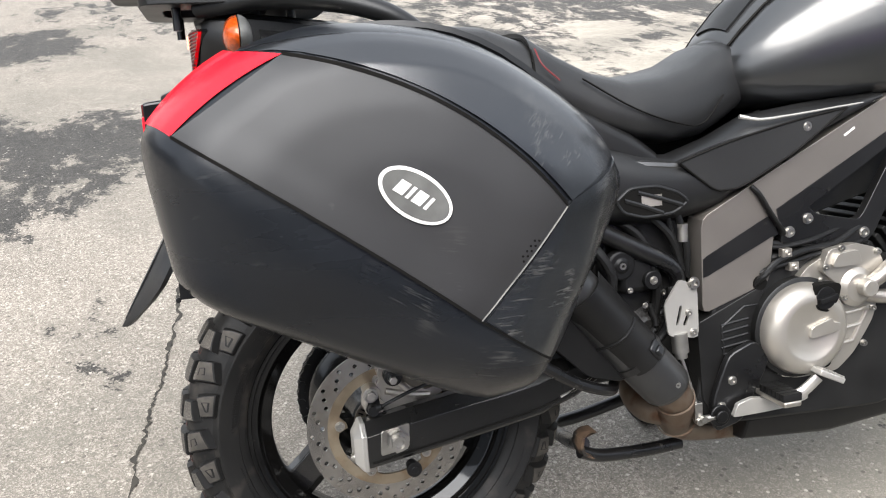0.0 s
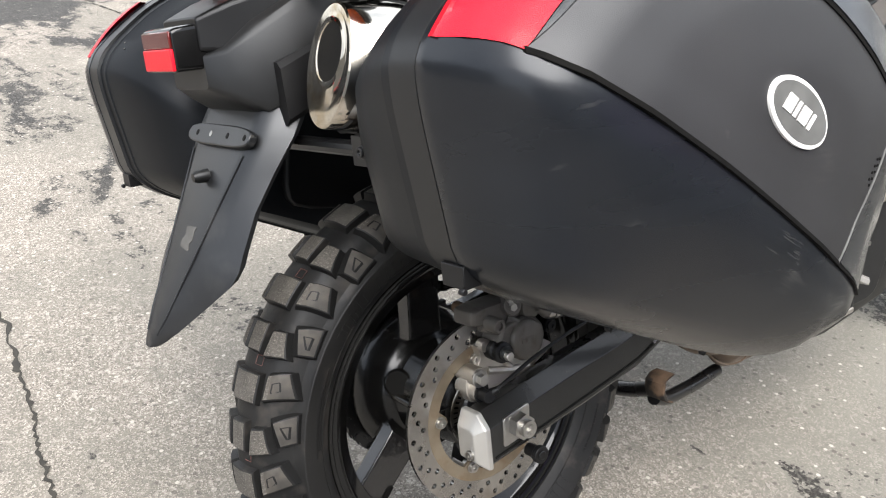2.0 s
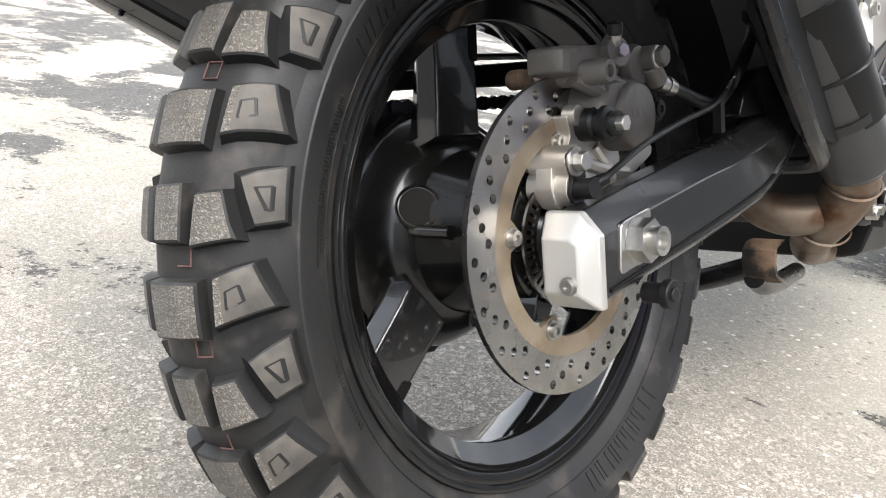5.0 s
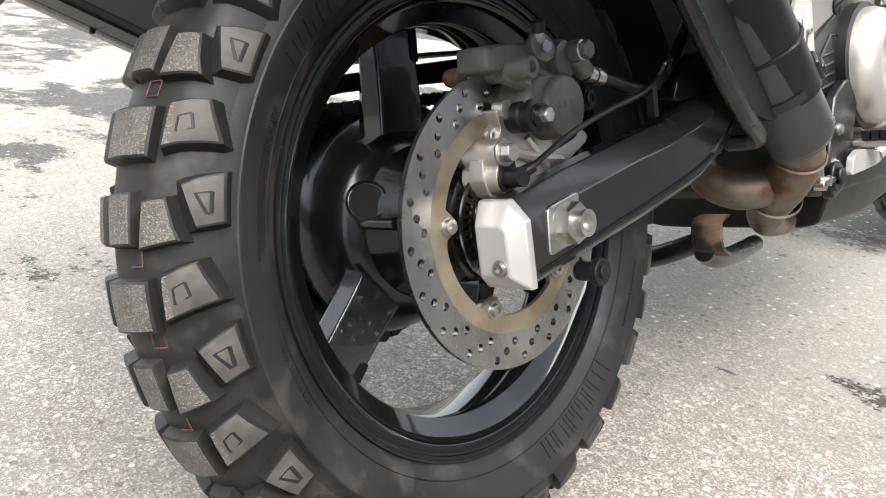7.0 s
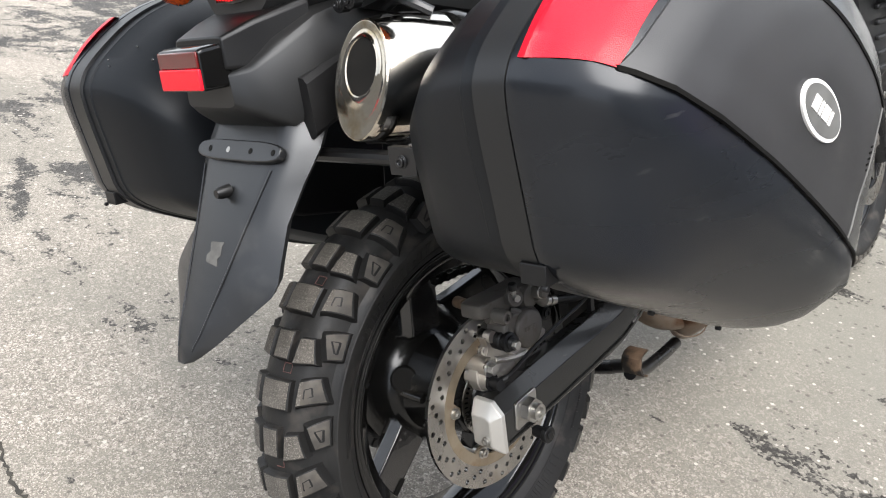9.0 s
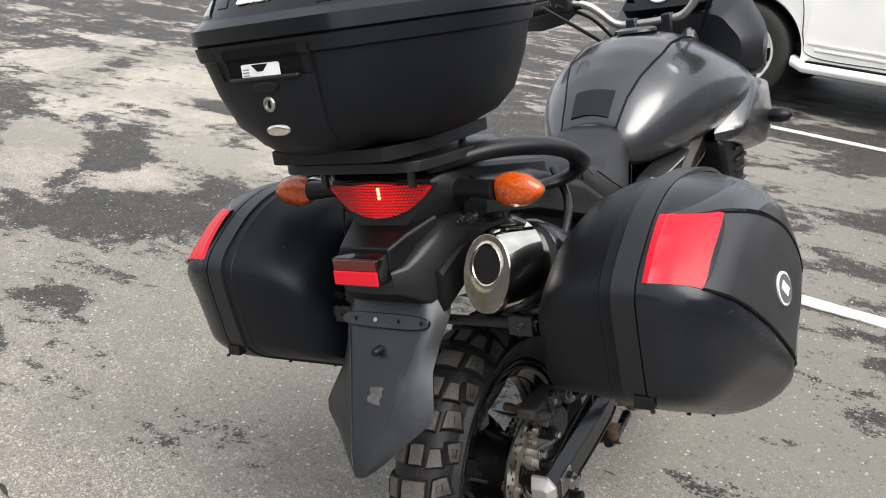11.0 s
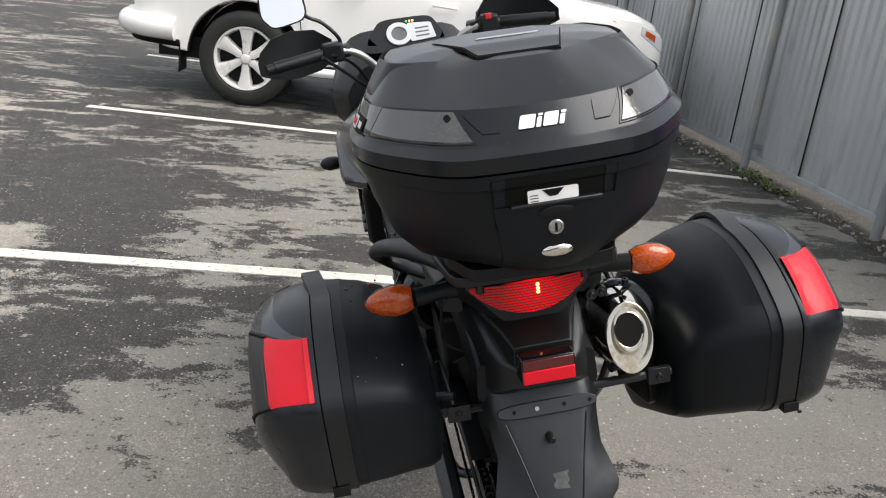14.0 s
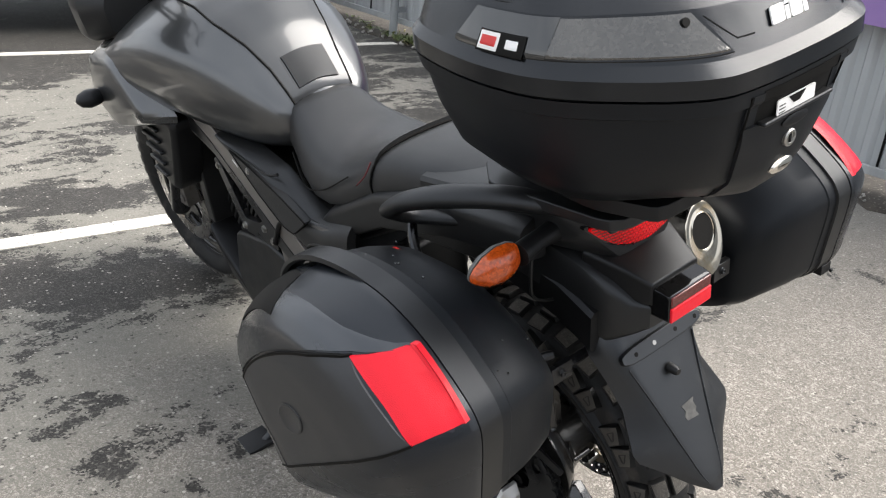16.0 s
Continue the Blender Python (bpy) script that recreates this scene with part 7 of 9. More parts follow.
bp("lamp_grid", lamp_grid(), LAMP_GRID, lamp, "dark red moulded grid", 0)["kind"] = "stuff"
for z in (0.6065, 0.613, 0.6195):
    bp("lamp_bulb", moved(lathe([(-0.0015, 0.0), (-0.0012, 0.002), (0, 0.0032)], 12, 'Y'), Matrix.Translation((0.010, -0.2395, z))), LAMP_DOT, lamp, "bright spot of the lit bulb")
for s in (1, -1):
    bp("signal_stalk", tube([(s * 0.10, -0.165, 0.604), (s * 0.14, -0.170, 0.605), (s * 0.185, -0.178, 0.604)], [0.018, 0.014, 0.0165], 14, 4), PLASTIC_DARK, None, "black rubber signal stalk")
    body, glass = [], []
    for t, hz, hy in ((0.0, 0.020, 0.012), (0.15, 0.026, 0.019), (0.4, 0.0285, 0.023), (0.7, 0.023, 0.021), (0.9, 0.013, 0.014), (1.0, 0.004, 0.005)):
        x = s * (0.188 + 0.078 * t)
        body.append([Vector((x, -0.172 + hy * math.cos(a) * (0.75 if math.cos(a) > 0 else 0.05), 0.603 + hz * math.sin(a))) for a in [2 * math.pi * i / 24 for i in range(24)]])
        glass.append([Vector((x, -0.174 + hy * math.cos(a) * (0.02 if math.cos(a) > 0 else 0.85), 0.603 + 0.97 * hz * math.sin(a))) for a in [2 * math.pi * i / 24 for i in range(24)]])
    sg = bp("turn_signal", loft(body), GREY_STICKER, None, "rear turn signal with an orange lens", 50)
    bp("signal_lens", loft(glass), ORANGE, sg, "ribbed orange lens", 50)
# registration plate carrier
fy = lambda z: -0.262 - (0.42 - z) * 0.60


def guard_section(z, c, w, d):
    """The guard across: a flat middle strip and two sides folded forward."""
    y = fy(z) + 0.012
    return [(-w, y + d, z), (-(c + w) / 2, y + d * 0.42, z), (-c, y + 0.001, z), (-c * 0.8, y - 0.001, z), (c * 0.8, y - 0.001, z), (c, y + 0.001, z), ((c + w) / 2, y + d * 0.42, z), (w, y + d, z),
            (w - 0.004, y + d + 0.010, z + 0.004), (c * 0.9, y + 0.016, z + 0.002), (-c * 0.9, y + 0.016, z + 0.002), (-w + 0.004, y + d + 0.010, z + 0.004)]


fender = bp("plate_carrier", loft([guard_section(*q) for q in ((0.470, 0.056, 0.082, 0.046), (0.435, 0.074, 0.097, 0.040), (0.405, 0.078, 0.100, 0.038), (0.37, 0.067, 0.093, 0.034), (0.33, 0.055, 0.089, 0.030), (0.290, 0.043, 0.102, 0.026), (0.276, 0.038, 0.106, 0.026), (0.262, 0.035, 0.101, 0.026),
                                                         (0.235, 0.030, 0.068, 0.022), (0.210, 0.022, 0.040, 0.014), (0.197, 0.014, 0.022, 0.011), (0.191, 0.008, 0.012, 0.008))]), FENDER, None, "dark grey plastic rear mudguard, plate missing", 50)
GUARD_C = ([0.197, 0.210, 0.235, 0.258, 0.285, 0.33, 0.37, 0.405], [0.014, 0.022, 0.030, 0.035, 0.043, 0.055, 0.067, 0.078])
for s in (1, -1):
    bp("fold_line", tube([(s * (interp(z, *GUARD_C) - 0.004), fy(z) + 0.0112, z) for z in (0.205, 0.225, 0.25, 0.285, 0.33, 0.36, 0.39)], 0.0011, 6, 3), FENDER, fender)
bp("upper_fender", loft([[Vector((x, y, z)) for x, z in rpoly([(-hw, zt), (hw, zt), (hw * 1.05, zb), (-hw * 1.05, zb)], 0.15, 4)] for y, hw, zt, zb in ((-0.285, 0.046, 0.500, 0.462), (-0.265, 0.066, 0.506, 0.448), (-0.235, 0.082, 0.530, 0.428), (-0.19, 0.092, 0.555, 0.440), (-0.12, 0.098, 0.57, 0.475), (0.05, 0.10, 0.57, 0.490))]),
   PLASTIC, fender, "black plastic upper mudguard", 35)
bp("mudguard_inside", loft([[Vector((x, y, z)) for x, z in rpoly([(-0.10, z0 + 0.07), (0.10, z0 + 0.07), (0.105, z0), (-0.105, z0)], 0.12, 3)] for y, z0 in ((-0.225, 0.415), (-0.16, 0.440), (0.0, 0.465), (0.25, 0.425), (0.40, 0.34))]), PLASTIC_DARK, fender)
BAR_M = Matrix.Translation((0.004, fy(0.405) + 0.012, 0.405)) @ Matrix.Rotation(radians(59), 4, 'X')
bp("mount_bar", plate(rpoly([(-0.084, -0.0125), (0.084, -0.0125), (0.084, 0.0125), (-0.084, 0.0125)], 0.35, 6), (), 0.009, BAR_M), FENDER, fender, "drilled mounting bar", 35, 0.003)
for x in (-0.057, -0.018, 0.028, 0.072):
    bp("drilled_hole", moved(rod((x, 0, 0.007), (x, 0, 0.0094), 0.0036, 12), BAR_M), ZINC if x == -0.018 else GROOVE, fender)
bp("rubber_stop", moved(lathe([(-0.004, 0.0), (-0.004, 0.005), (0.0, 0.007), (0.014, 0.008), (0.014, 0.0)], 14, 'Y'), Matrix.Translation((0.0, -0.298, 0.366))), HOSE, fender, "small rubber stop")
for s in (1, -1):
    bp("fender_bolt", hexbolt((s * 0.088, -0.190, 0.492), 0.009, 0.004, 'X', s), ZINC, fender)
    bp("scuffed_mark", plate(rpoly([(-0.013, 0), (0.012, -0.003), (0.008, 0.006), (0.013, 0.010), (0.010, 0.020), (0.014, 0.026), (-0.014, 0.024), (-0.009, 0.013), (-0.015, 0.008)], 0.1, 2), (), 0.0008, Matrix.Translation((0.006, fy(0.292) + 0.0112, 0.292)) @ Matrix.Rotation(radians(59), 4, 'X')), TORN, fender, "torn grey sticker remnant", 0) if s > 0 else None
for x, z in ((0.116, 0.555), (0.134, 0.558)):
    bp("mount_knob", join(rod((x, -0.165, z), (x, -0.178, z), 0.010, 18), hexbolt((x, -0.178, z), 0.006, 0.004, 'Y', -1)), SATIN_BLACK, None, "black mounting bolt", 30, 0.002)
bp("lamp_wire", tube([(-0.120, -0.140, 0.590), (-0.139, -0.150, 0.563), (-0.142, -0.150, 0.505), (-0.121, -0.150, 0.483), (-0.088, -0.150, 0.470)], 0.0028, 8), HOSE, None, "thin black wire to the lamps")
rb = bp("reflector_box", loft([[Vector((x, y, z)) for x, z in rpoly([(-hw, z1), (hw, z1), (hw, z0), (-hw, z0)], 0.08, 3)] for y, hw, z0, z1 in ((-0.314, 0.0435, 0.484, 0.528), (-0.308, 0.044, 0.484, 0.530), (-0.262, 0.047, 0.484, 0.534))]), GLOSS_BLACK, None, "black plate lamp with a red reflector", 30, 0.002)
bp("lamp_window", box(-0.041, 0.041, -0.3165, -0.310, 0.5090, 0.5265), DARK_RED, rb, "dark red lamp window", 30, 0.0015)
bp("reflector_face", box(-0.042, 0.042, -0.3175, -0.313, 0.4855, 0.5085), RED_REFLECTOR, rb, "bright red rear reflector", 30, 0.0015)
bp("lamp_hood", loft([[Vector((x, y, z)) for x, z in rpoly([(-hw, z1), (hw, z1), (hw, z0), (-hw, z0)], 0.1, 3)] for y, hw, z0, z1 in ((-0.287, 0.048, 0.502, 0.538), (-0.25, 0.060, 0.495, 0.553), (-0.19, 0.082, 0.49, 0.570))]), PLASTIC_DARK, None, "", 30, 0.003)

bp("eyelet_ring", moved(lathe([(0.000, 0.0060), (-0.004, 0.0068), (-0.005, 0.0090), (-0.003, 0.0108), (0.002, 0.0112)], 24), Matrix.Translation((-0.0560, -0.2230, 0.4892)) @ Matrix.Rotation(radians(35), 4, 'Z')), CHROME, tail, "bright metal eyelet")

# -- rack and grab rails --
rack = bp("tail_rack", join(plate(rpoly([(-0.13, -0.30), (0.13, -0.30), (0.155, -0.09), (0.11, -0.03), (-0.11, -0.03), (-0.155, -0.09)], 0.15, 4), [rpoly([(-0.05, -0.27), (0.05, -0.27), (0.06, -0.12), (-0.06, -0.12)], 0.15, 3)], 0.016, Matrix.Translation((0, 0, 0.650)) @ Matrix.Rotation(radians(-1.5), 4, 'X'))), PLASTIC, None, "black luggage rack", 30, 0.004)
bp("case_plate", plate(rpoly([(-0.105, -0.345), (0.105, -0.345), (0.135, -0.26), (0.13, -0.06), (-0.13, -0.06), (-0.135, -0.26)], 0.15, 4), (), 0.020, Matrix.Translation((0, 0, 0.683))), PLASTIC_DARK, None, "black top case mounting plate", 30, 0.004)
for x in (-0.085, 0.085):
    for y in (-0.25, -0.09):
        bp("rack_stud", rod((x, y, 0.625), (x, y, 0.688), 0.0065, 12), SATIN_BLACK, rack)
for s in (1, -1):
    bp("grab_rail", tube([(s * 0.10, -0.22, 0.652), (s * 0.150, -0.13, 0.657), (s * 0.192, -0.05, 0.648), (s * 0.218, 0.015, 0.628), (s * 0.224, 0.058, 0.602), (s * 0.208, 0.080, 0.578), (s * 0.170, 0.066, 0.560), (s * 0.13, 0.00, 0.562)], [0.018, 0.022, 0.023, 0.021, 0.019, 0.018, 0.016, 0.014], 18, 8, 0.70), PLASTIC, rack, "moulded grab rail")
    bp("rack_strut", tube([(s * 0.150, 0.11, 0.575), (s * 0.200, 0.05, 0.525), (s * 0.214, -0.04, 0.462), (s * 0.21, -0.15, 0.415), (s * 0.14, -0.185, 0.412)], 0.008, 10), SATIN_BLACK, None, "black tube of the case carrier")
    bp("rack_strut", tube([(s * 0.214, -0.04, 0.462), (s * 0.214, 0.05, 0.30), (s * 0.212, 0.16, 0.155), (s * 0.200, 0.265, 0.067), (s * 0.180, 0.345, 0.028), (s * 0.13, 0.38, 0.02)], 0.0095, 10), SATIN_BLACK, None, "black tube of the case carrier")
    xt, yt, zt = (0.2196, -0.2100, 0.3943) if s > 0 else (-0.1362, -0.2000, 0.3846)
    bp("strut_tab", join(box(xt - 0.020, xt + 0.020, yt, yt + 0.010, zt - 0.015, zt + 0.015), hexbolt((xt, yt, zt), 0.0065, 0.005, 'Y', -1)), SATIN_BLACK, None, "", 30, 0.003)
bp("cross_bar", tube([(-0.165, -0.188, 0.384), (-0.08, -0.193, 0.388), (0.08, -0.197, 0.392), (0.245, -0.197, 0.394)], 0.0085, 10), SATIN_BLACK, None, "black cross tube of the case carrier")

# -- seat --
def seat_ring(y, zt, hw, zb, crown=0.75):
    pts = [(-hw * 0.86, zb), (-hw, zb + (zt - zb) * 0.35), (-hw * 0.86, zb + (zt - zb) * 0.86), (-hw * 0.45, zt), (hw * 0.45, zt), (hw * 0.86, zb + (zt - zb) * 0.86), (hw, zb + (zt - zb) * 0.35), (hw * 0.86, zb)]
    return [Vector((p.x, y, p.y)) for p in rpoly(pts, 0.42, 4)]


pill = [(-0.09, 0.600, 0.085, 0.560), (-0.02, 0.615, 0.110, 0.548), (0.10, 0.622, 0.128, 0.535), (0.20, 0.612, 0.138, 0.510), (0.262, 0.588, 0.142, 0.488)]
rider = [(0.262, 0.600, 0.141, 0.488), (0.31, 0.567, 0.145, 0.462), (0.37, 0.534, 0.150, 0.435), (0.43, 0.518, 0.152, 0.415), (0.50, 0.522, 0.142, 0.402), (0.565, 0.536, 0.124, 0.408), (0.61, 0.561, 0.108, 0.425), (0.645, 0.570, 0.098, 0.445), (0.668, 0.556, 0.088, 0.465)]
seat = bp("seat", loft([seat_ring(*r) for r in rider]), SEAT, None, "black stepped vinyl seat", 60)
bp("pillion_pad", loft([seat_ring(*r) for r in pill]), SEAT, seat, "", 60)
RED_THREAD = surf("red_thread", (0.14, 0.015, 0.02), None, 9, (0.6, 0.7))
bp("seam", tube([Vector((p.x, p.y + 0.0008, p.z)) * 1.0 + Vector((0, 0, 0.0012)) for p in seat_ring(0.262, 0.590, 0.1435, 0.486)[4:28:2]], 0.0022, 6, 3), GROOVE, seat, "dark piped seam")
for s in (1, -1):
    bp("seam", tube([(s * 0.139, 0.34, 0.520), (s * 0.150, 0.42, 0.470), (s * 0.143, 0.50, 0.440), (s * 0.128, 0.555, 0.436), (s * 0.116, 0.60, 0.478)], 0.0016, 6, 6), GROOVE, seat)
    bp("stitching", tube([(s * 0.128, 0.268, 0.570), (s * 0.141, 0.275, 0.545), (s * 0.146, 0.30, 0.520)], 0.0013, 6, 6), RED_THREAD, seat, "dark red stitching")

# -- tank --
def tank_ring(y, hw, zt, zl, bulge=0.6, top=0.5):
    zm = zl + (zt - zl) * bulge
    pts = [(-hw * 0.75, zl), (-hw, zl + (zm - zl) * 0.62), (-hw * 0.93, zm + (zt - zm) * 0.35), (-hw * top, zt - 0.012), (0, zt + 0.004), (hw * top, zt - 0.012), (hw * 0.93, zm + (zt - zm) * 0.35), (hw, zl + (zm - zl) * 0.62), (hw * 0.75, zl)]
    return [Vector((p.x, y, p.y)) for p in rpoly(pts, 0.40, 5)]


tst = [(0.625, 0.085, 0.556, 0.475, 0.6, 0.62), (0.655, 0.120, 0.588, 0.455, 0.6, 0.60), (0.70, 0.150, 0.632, 0.446, 0.6, 0.55), (0.76, 0.178, 0.680, 0.444, 0.58, 0.52), (0.84, 0.208, 0.722, 0.448, 0.56, 0.50), (0.93, 0.232, 0.746, 0.452, 0.54, 0.48), (1.03, 0.250, 0.752, 0.458, 0.5, 0.46), (1.13, 0.262, 0.738, 0.466, 0.45, 0.44), (1.22, 0.266, 0.705, 0.480, 0.42, 0.42), (1.30, 0.262, 0.650, 0.495, 0.4, 0.40), (1.36, 0.235, 0.600, 0.505, 0.4, 0.40)]
tank = bp("tank", loft([tank_ring(*r) for r in tst]), PAINT, None, "dark graphite glossy tank with satin middle panel", 60)


def tank_top(u, v):
    """The satin middle panel over the tank."""
    y = 0.640 + 0.62 * u
    i = max(k for k in range(len(tst) - 1) if tst[k][0] <= y)
    t = (y - tst[i][0]) / (tst[i + 1][0] - tst[i][0])
    a, b = tank_ring(*tst[i]), tank_ring(*tst[i + 1])
    rg = [p.lerp(q, t) for p, q in zip(a, b)]
    w = interp(y, [0.64, 0.70, 0.85, 1.05, 1.3], [0.070, 0.080, 0.120, 0.125, 0.10])
    x = -w + 2 * w * v
    upper = sorted(rg[8:37], key=lambda p: p.x)
    z = interp(x, [p.x for p in upper], [p.z for p in upper])
    return Vector((x, y - 0.001, z + 0.0035))


bp("middle_panel", thick_patch(tank_top, 36, 16, Vector((0, 0, -0.008))), PAINT_TOP, tank, "satin grey middle panel", 60)
for s in (0, 1):
    bp("panel_gap", tube([tank_top(i / 30, s) + Vector((0, 0, -0.001)) for i in range(31)], 0.0026, 6, smooth=False), GROOVE, tank)
padq = lambda u, v: tank_top(0.020 + 0.090 * u, 0.5 + (v - 0.5) * (0.66 - 0.05 * u)) + Vector((0, -0.003, 0.003))
bp("tank_pad", thick_patch(lambda u, v: padq(u, v), 8, 8, Vector((0, 0.004, -0.004))), HOSE, tank, "small black rubber tank pad", 40)
bp("filler_cap", moved(lathe([(0, 0.058), (0.006, 0.056), (0.010, 0.045), (0.011, 0.0)], 32, 'Z'), Matrix.Translation((0, 1.02, 0.757))), SATIN_BLACK, tank, "round filler cap")
for s in (1, -1):
    bp("tank_trim", tube([(s * 0.160, 0.600, 0.4430), (s * 0.170, 0.632, 0.4362), (s * 0.173, 0.680, 0.4387), (s * 0.174, 0.7185, 0.4415), (s * 0.174, 0.778, 0.4463), (s * 0.174, 0.845, 0.4515)], [0.0040, 0.0026, 0.0020, 0.0018, 0.0018, 0.0016], 8), SILVER_PAINT if s > 0 else PLASTIC, tank, "bright edge trim" if s > 0 else "dark edge trim")
    # fairing wing beside the tank, radiator shroud
    bp("fairing_wing", moved(loft([[(x, y + 0.0, z) for y, z in rpoly(q, 0.2, 4)] for x, q in ((0.20, [(0.98, 0.46), (1.30, 0.36), (1.48, 0.40), (1.42, 0.58), (1.20, 0.62)]), (0.262, [(1.03, 0.47), (1.30, 0.385), (1.44, 0.43), (1.38, 0.56), (1.20, 0.59)]), (0.272, [(1.08, 0.49), (1.29, 0.42), (1.38, 0.45), (1.34, 0.53), (1.20, 0.56)]))]), Matrix.Diagonal((s, 1, 1, 1))), PAINT, None, "glossy dark fairing side", 50)
    shroud = bp("radiator_shroud", moved(loft([[(x, y, z) for y, z in rpoly([(1.02 + e, 0.45 - e), (1.16, 0.47 - e), (1.29 - e, 0.43), (1.235 - e, 0.255 + e), (1.12 + e, 0.23 + e)], 0.15, 4)] for x, e in ((0.14, 0), (0.205, 0), (0.216, 0.012))]), Matrix.Diagonal((s, 1, 1, 1))), PLASTIC_DARK, None, "black radiator shroud with slots", 40, 0.004)
    for k in range(5):
        bp("slat", moved(box(0.208, 0.226, 1.13 + 0.004 * k, 1.250 - 0.006 * k, 0.400 - 0.032 * k, 0.410 - 0.032 * k), Matrix.Diagonal((s, 1, 1, 1))), PLASTIC, shroud, "", 30, 0.003)
    bp("front_signal", moved(loft([[Vector((x, 1.345 + b * math.cos(a), 0.462 + b * 0.75 * math.sin(a))) for a in [2 * math.pi * i / 18 for i in range(18)]] for x, b in ((0.235, 0.012), (0.262, 0.016), (0.280, 0.028), (0.305, 0.031), (0.325, 0.022), (0.334, 0.006))]), Matrix.Diagonal((s, 1, 1, 1))), PLASTIC_DARK, None, "front turn signal, black back", 50)

# -- frame, side covers --
spar = [(0.525, 0.125), (0.525, 0.285), (0.630, 0.338), (0.865, 0.452), (0.98, 0.50), (1.06, 0.50), (1.06, 0.42), (0.90, 0.386), (0.662, 0.262), (0.650, 0.165)]
grille = [(0.372, 0.328), (0.396, 0.347), (0.443, 0.347), (0.478, 0.334), (0.497, 0.318), (0.470, 0.302), (0.420, 0.299), (0.384, 0.310)]
pivot = [(0.514, 0.112), (0.560, 0.130), (0.640, 0.163), (0.630, 0.125), (0.616, 0.030), (0.585, -0.010), (0.545, -0.055), (0.522, -0.02)]
CU = [(0.345, 0.428), (0.425, 0.398), (0.483, 0.389), (0.56, 0.412), (0.626, 0.442), (0.74, 0.455), (0.86, 0.465)]
CL = [(0.345, 0.288), (0.425, 0.284), (0.481, 0.282), (0.54, 0.296), (0.625, 0.334), (0.74, 0.396), (0.86, 0.452)]


def cover_skin(u, v):
    """The moulded cover between its lower and upper edge, swelling outwards."""
    ys = [p[0] for p in CU]
    y = 0.345 + 0.515 * u
    lo, hi = interp(y, ys, [p[1] for p in CL]), interp(y, ys, [p[1] for p in CU])
    e = abs(2 * v - 1)
    x = 0.176 - 0.034 * e ** 3.5 - 0.006 * max(0.0, v - 0.5) - 0.010 * max(0.0, (0.42 - y) / 0.08)
    return Vector((x, y, lo + (hi - lo) * v))


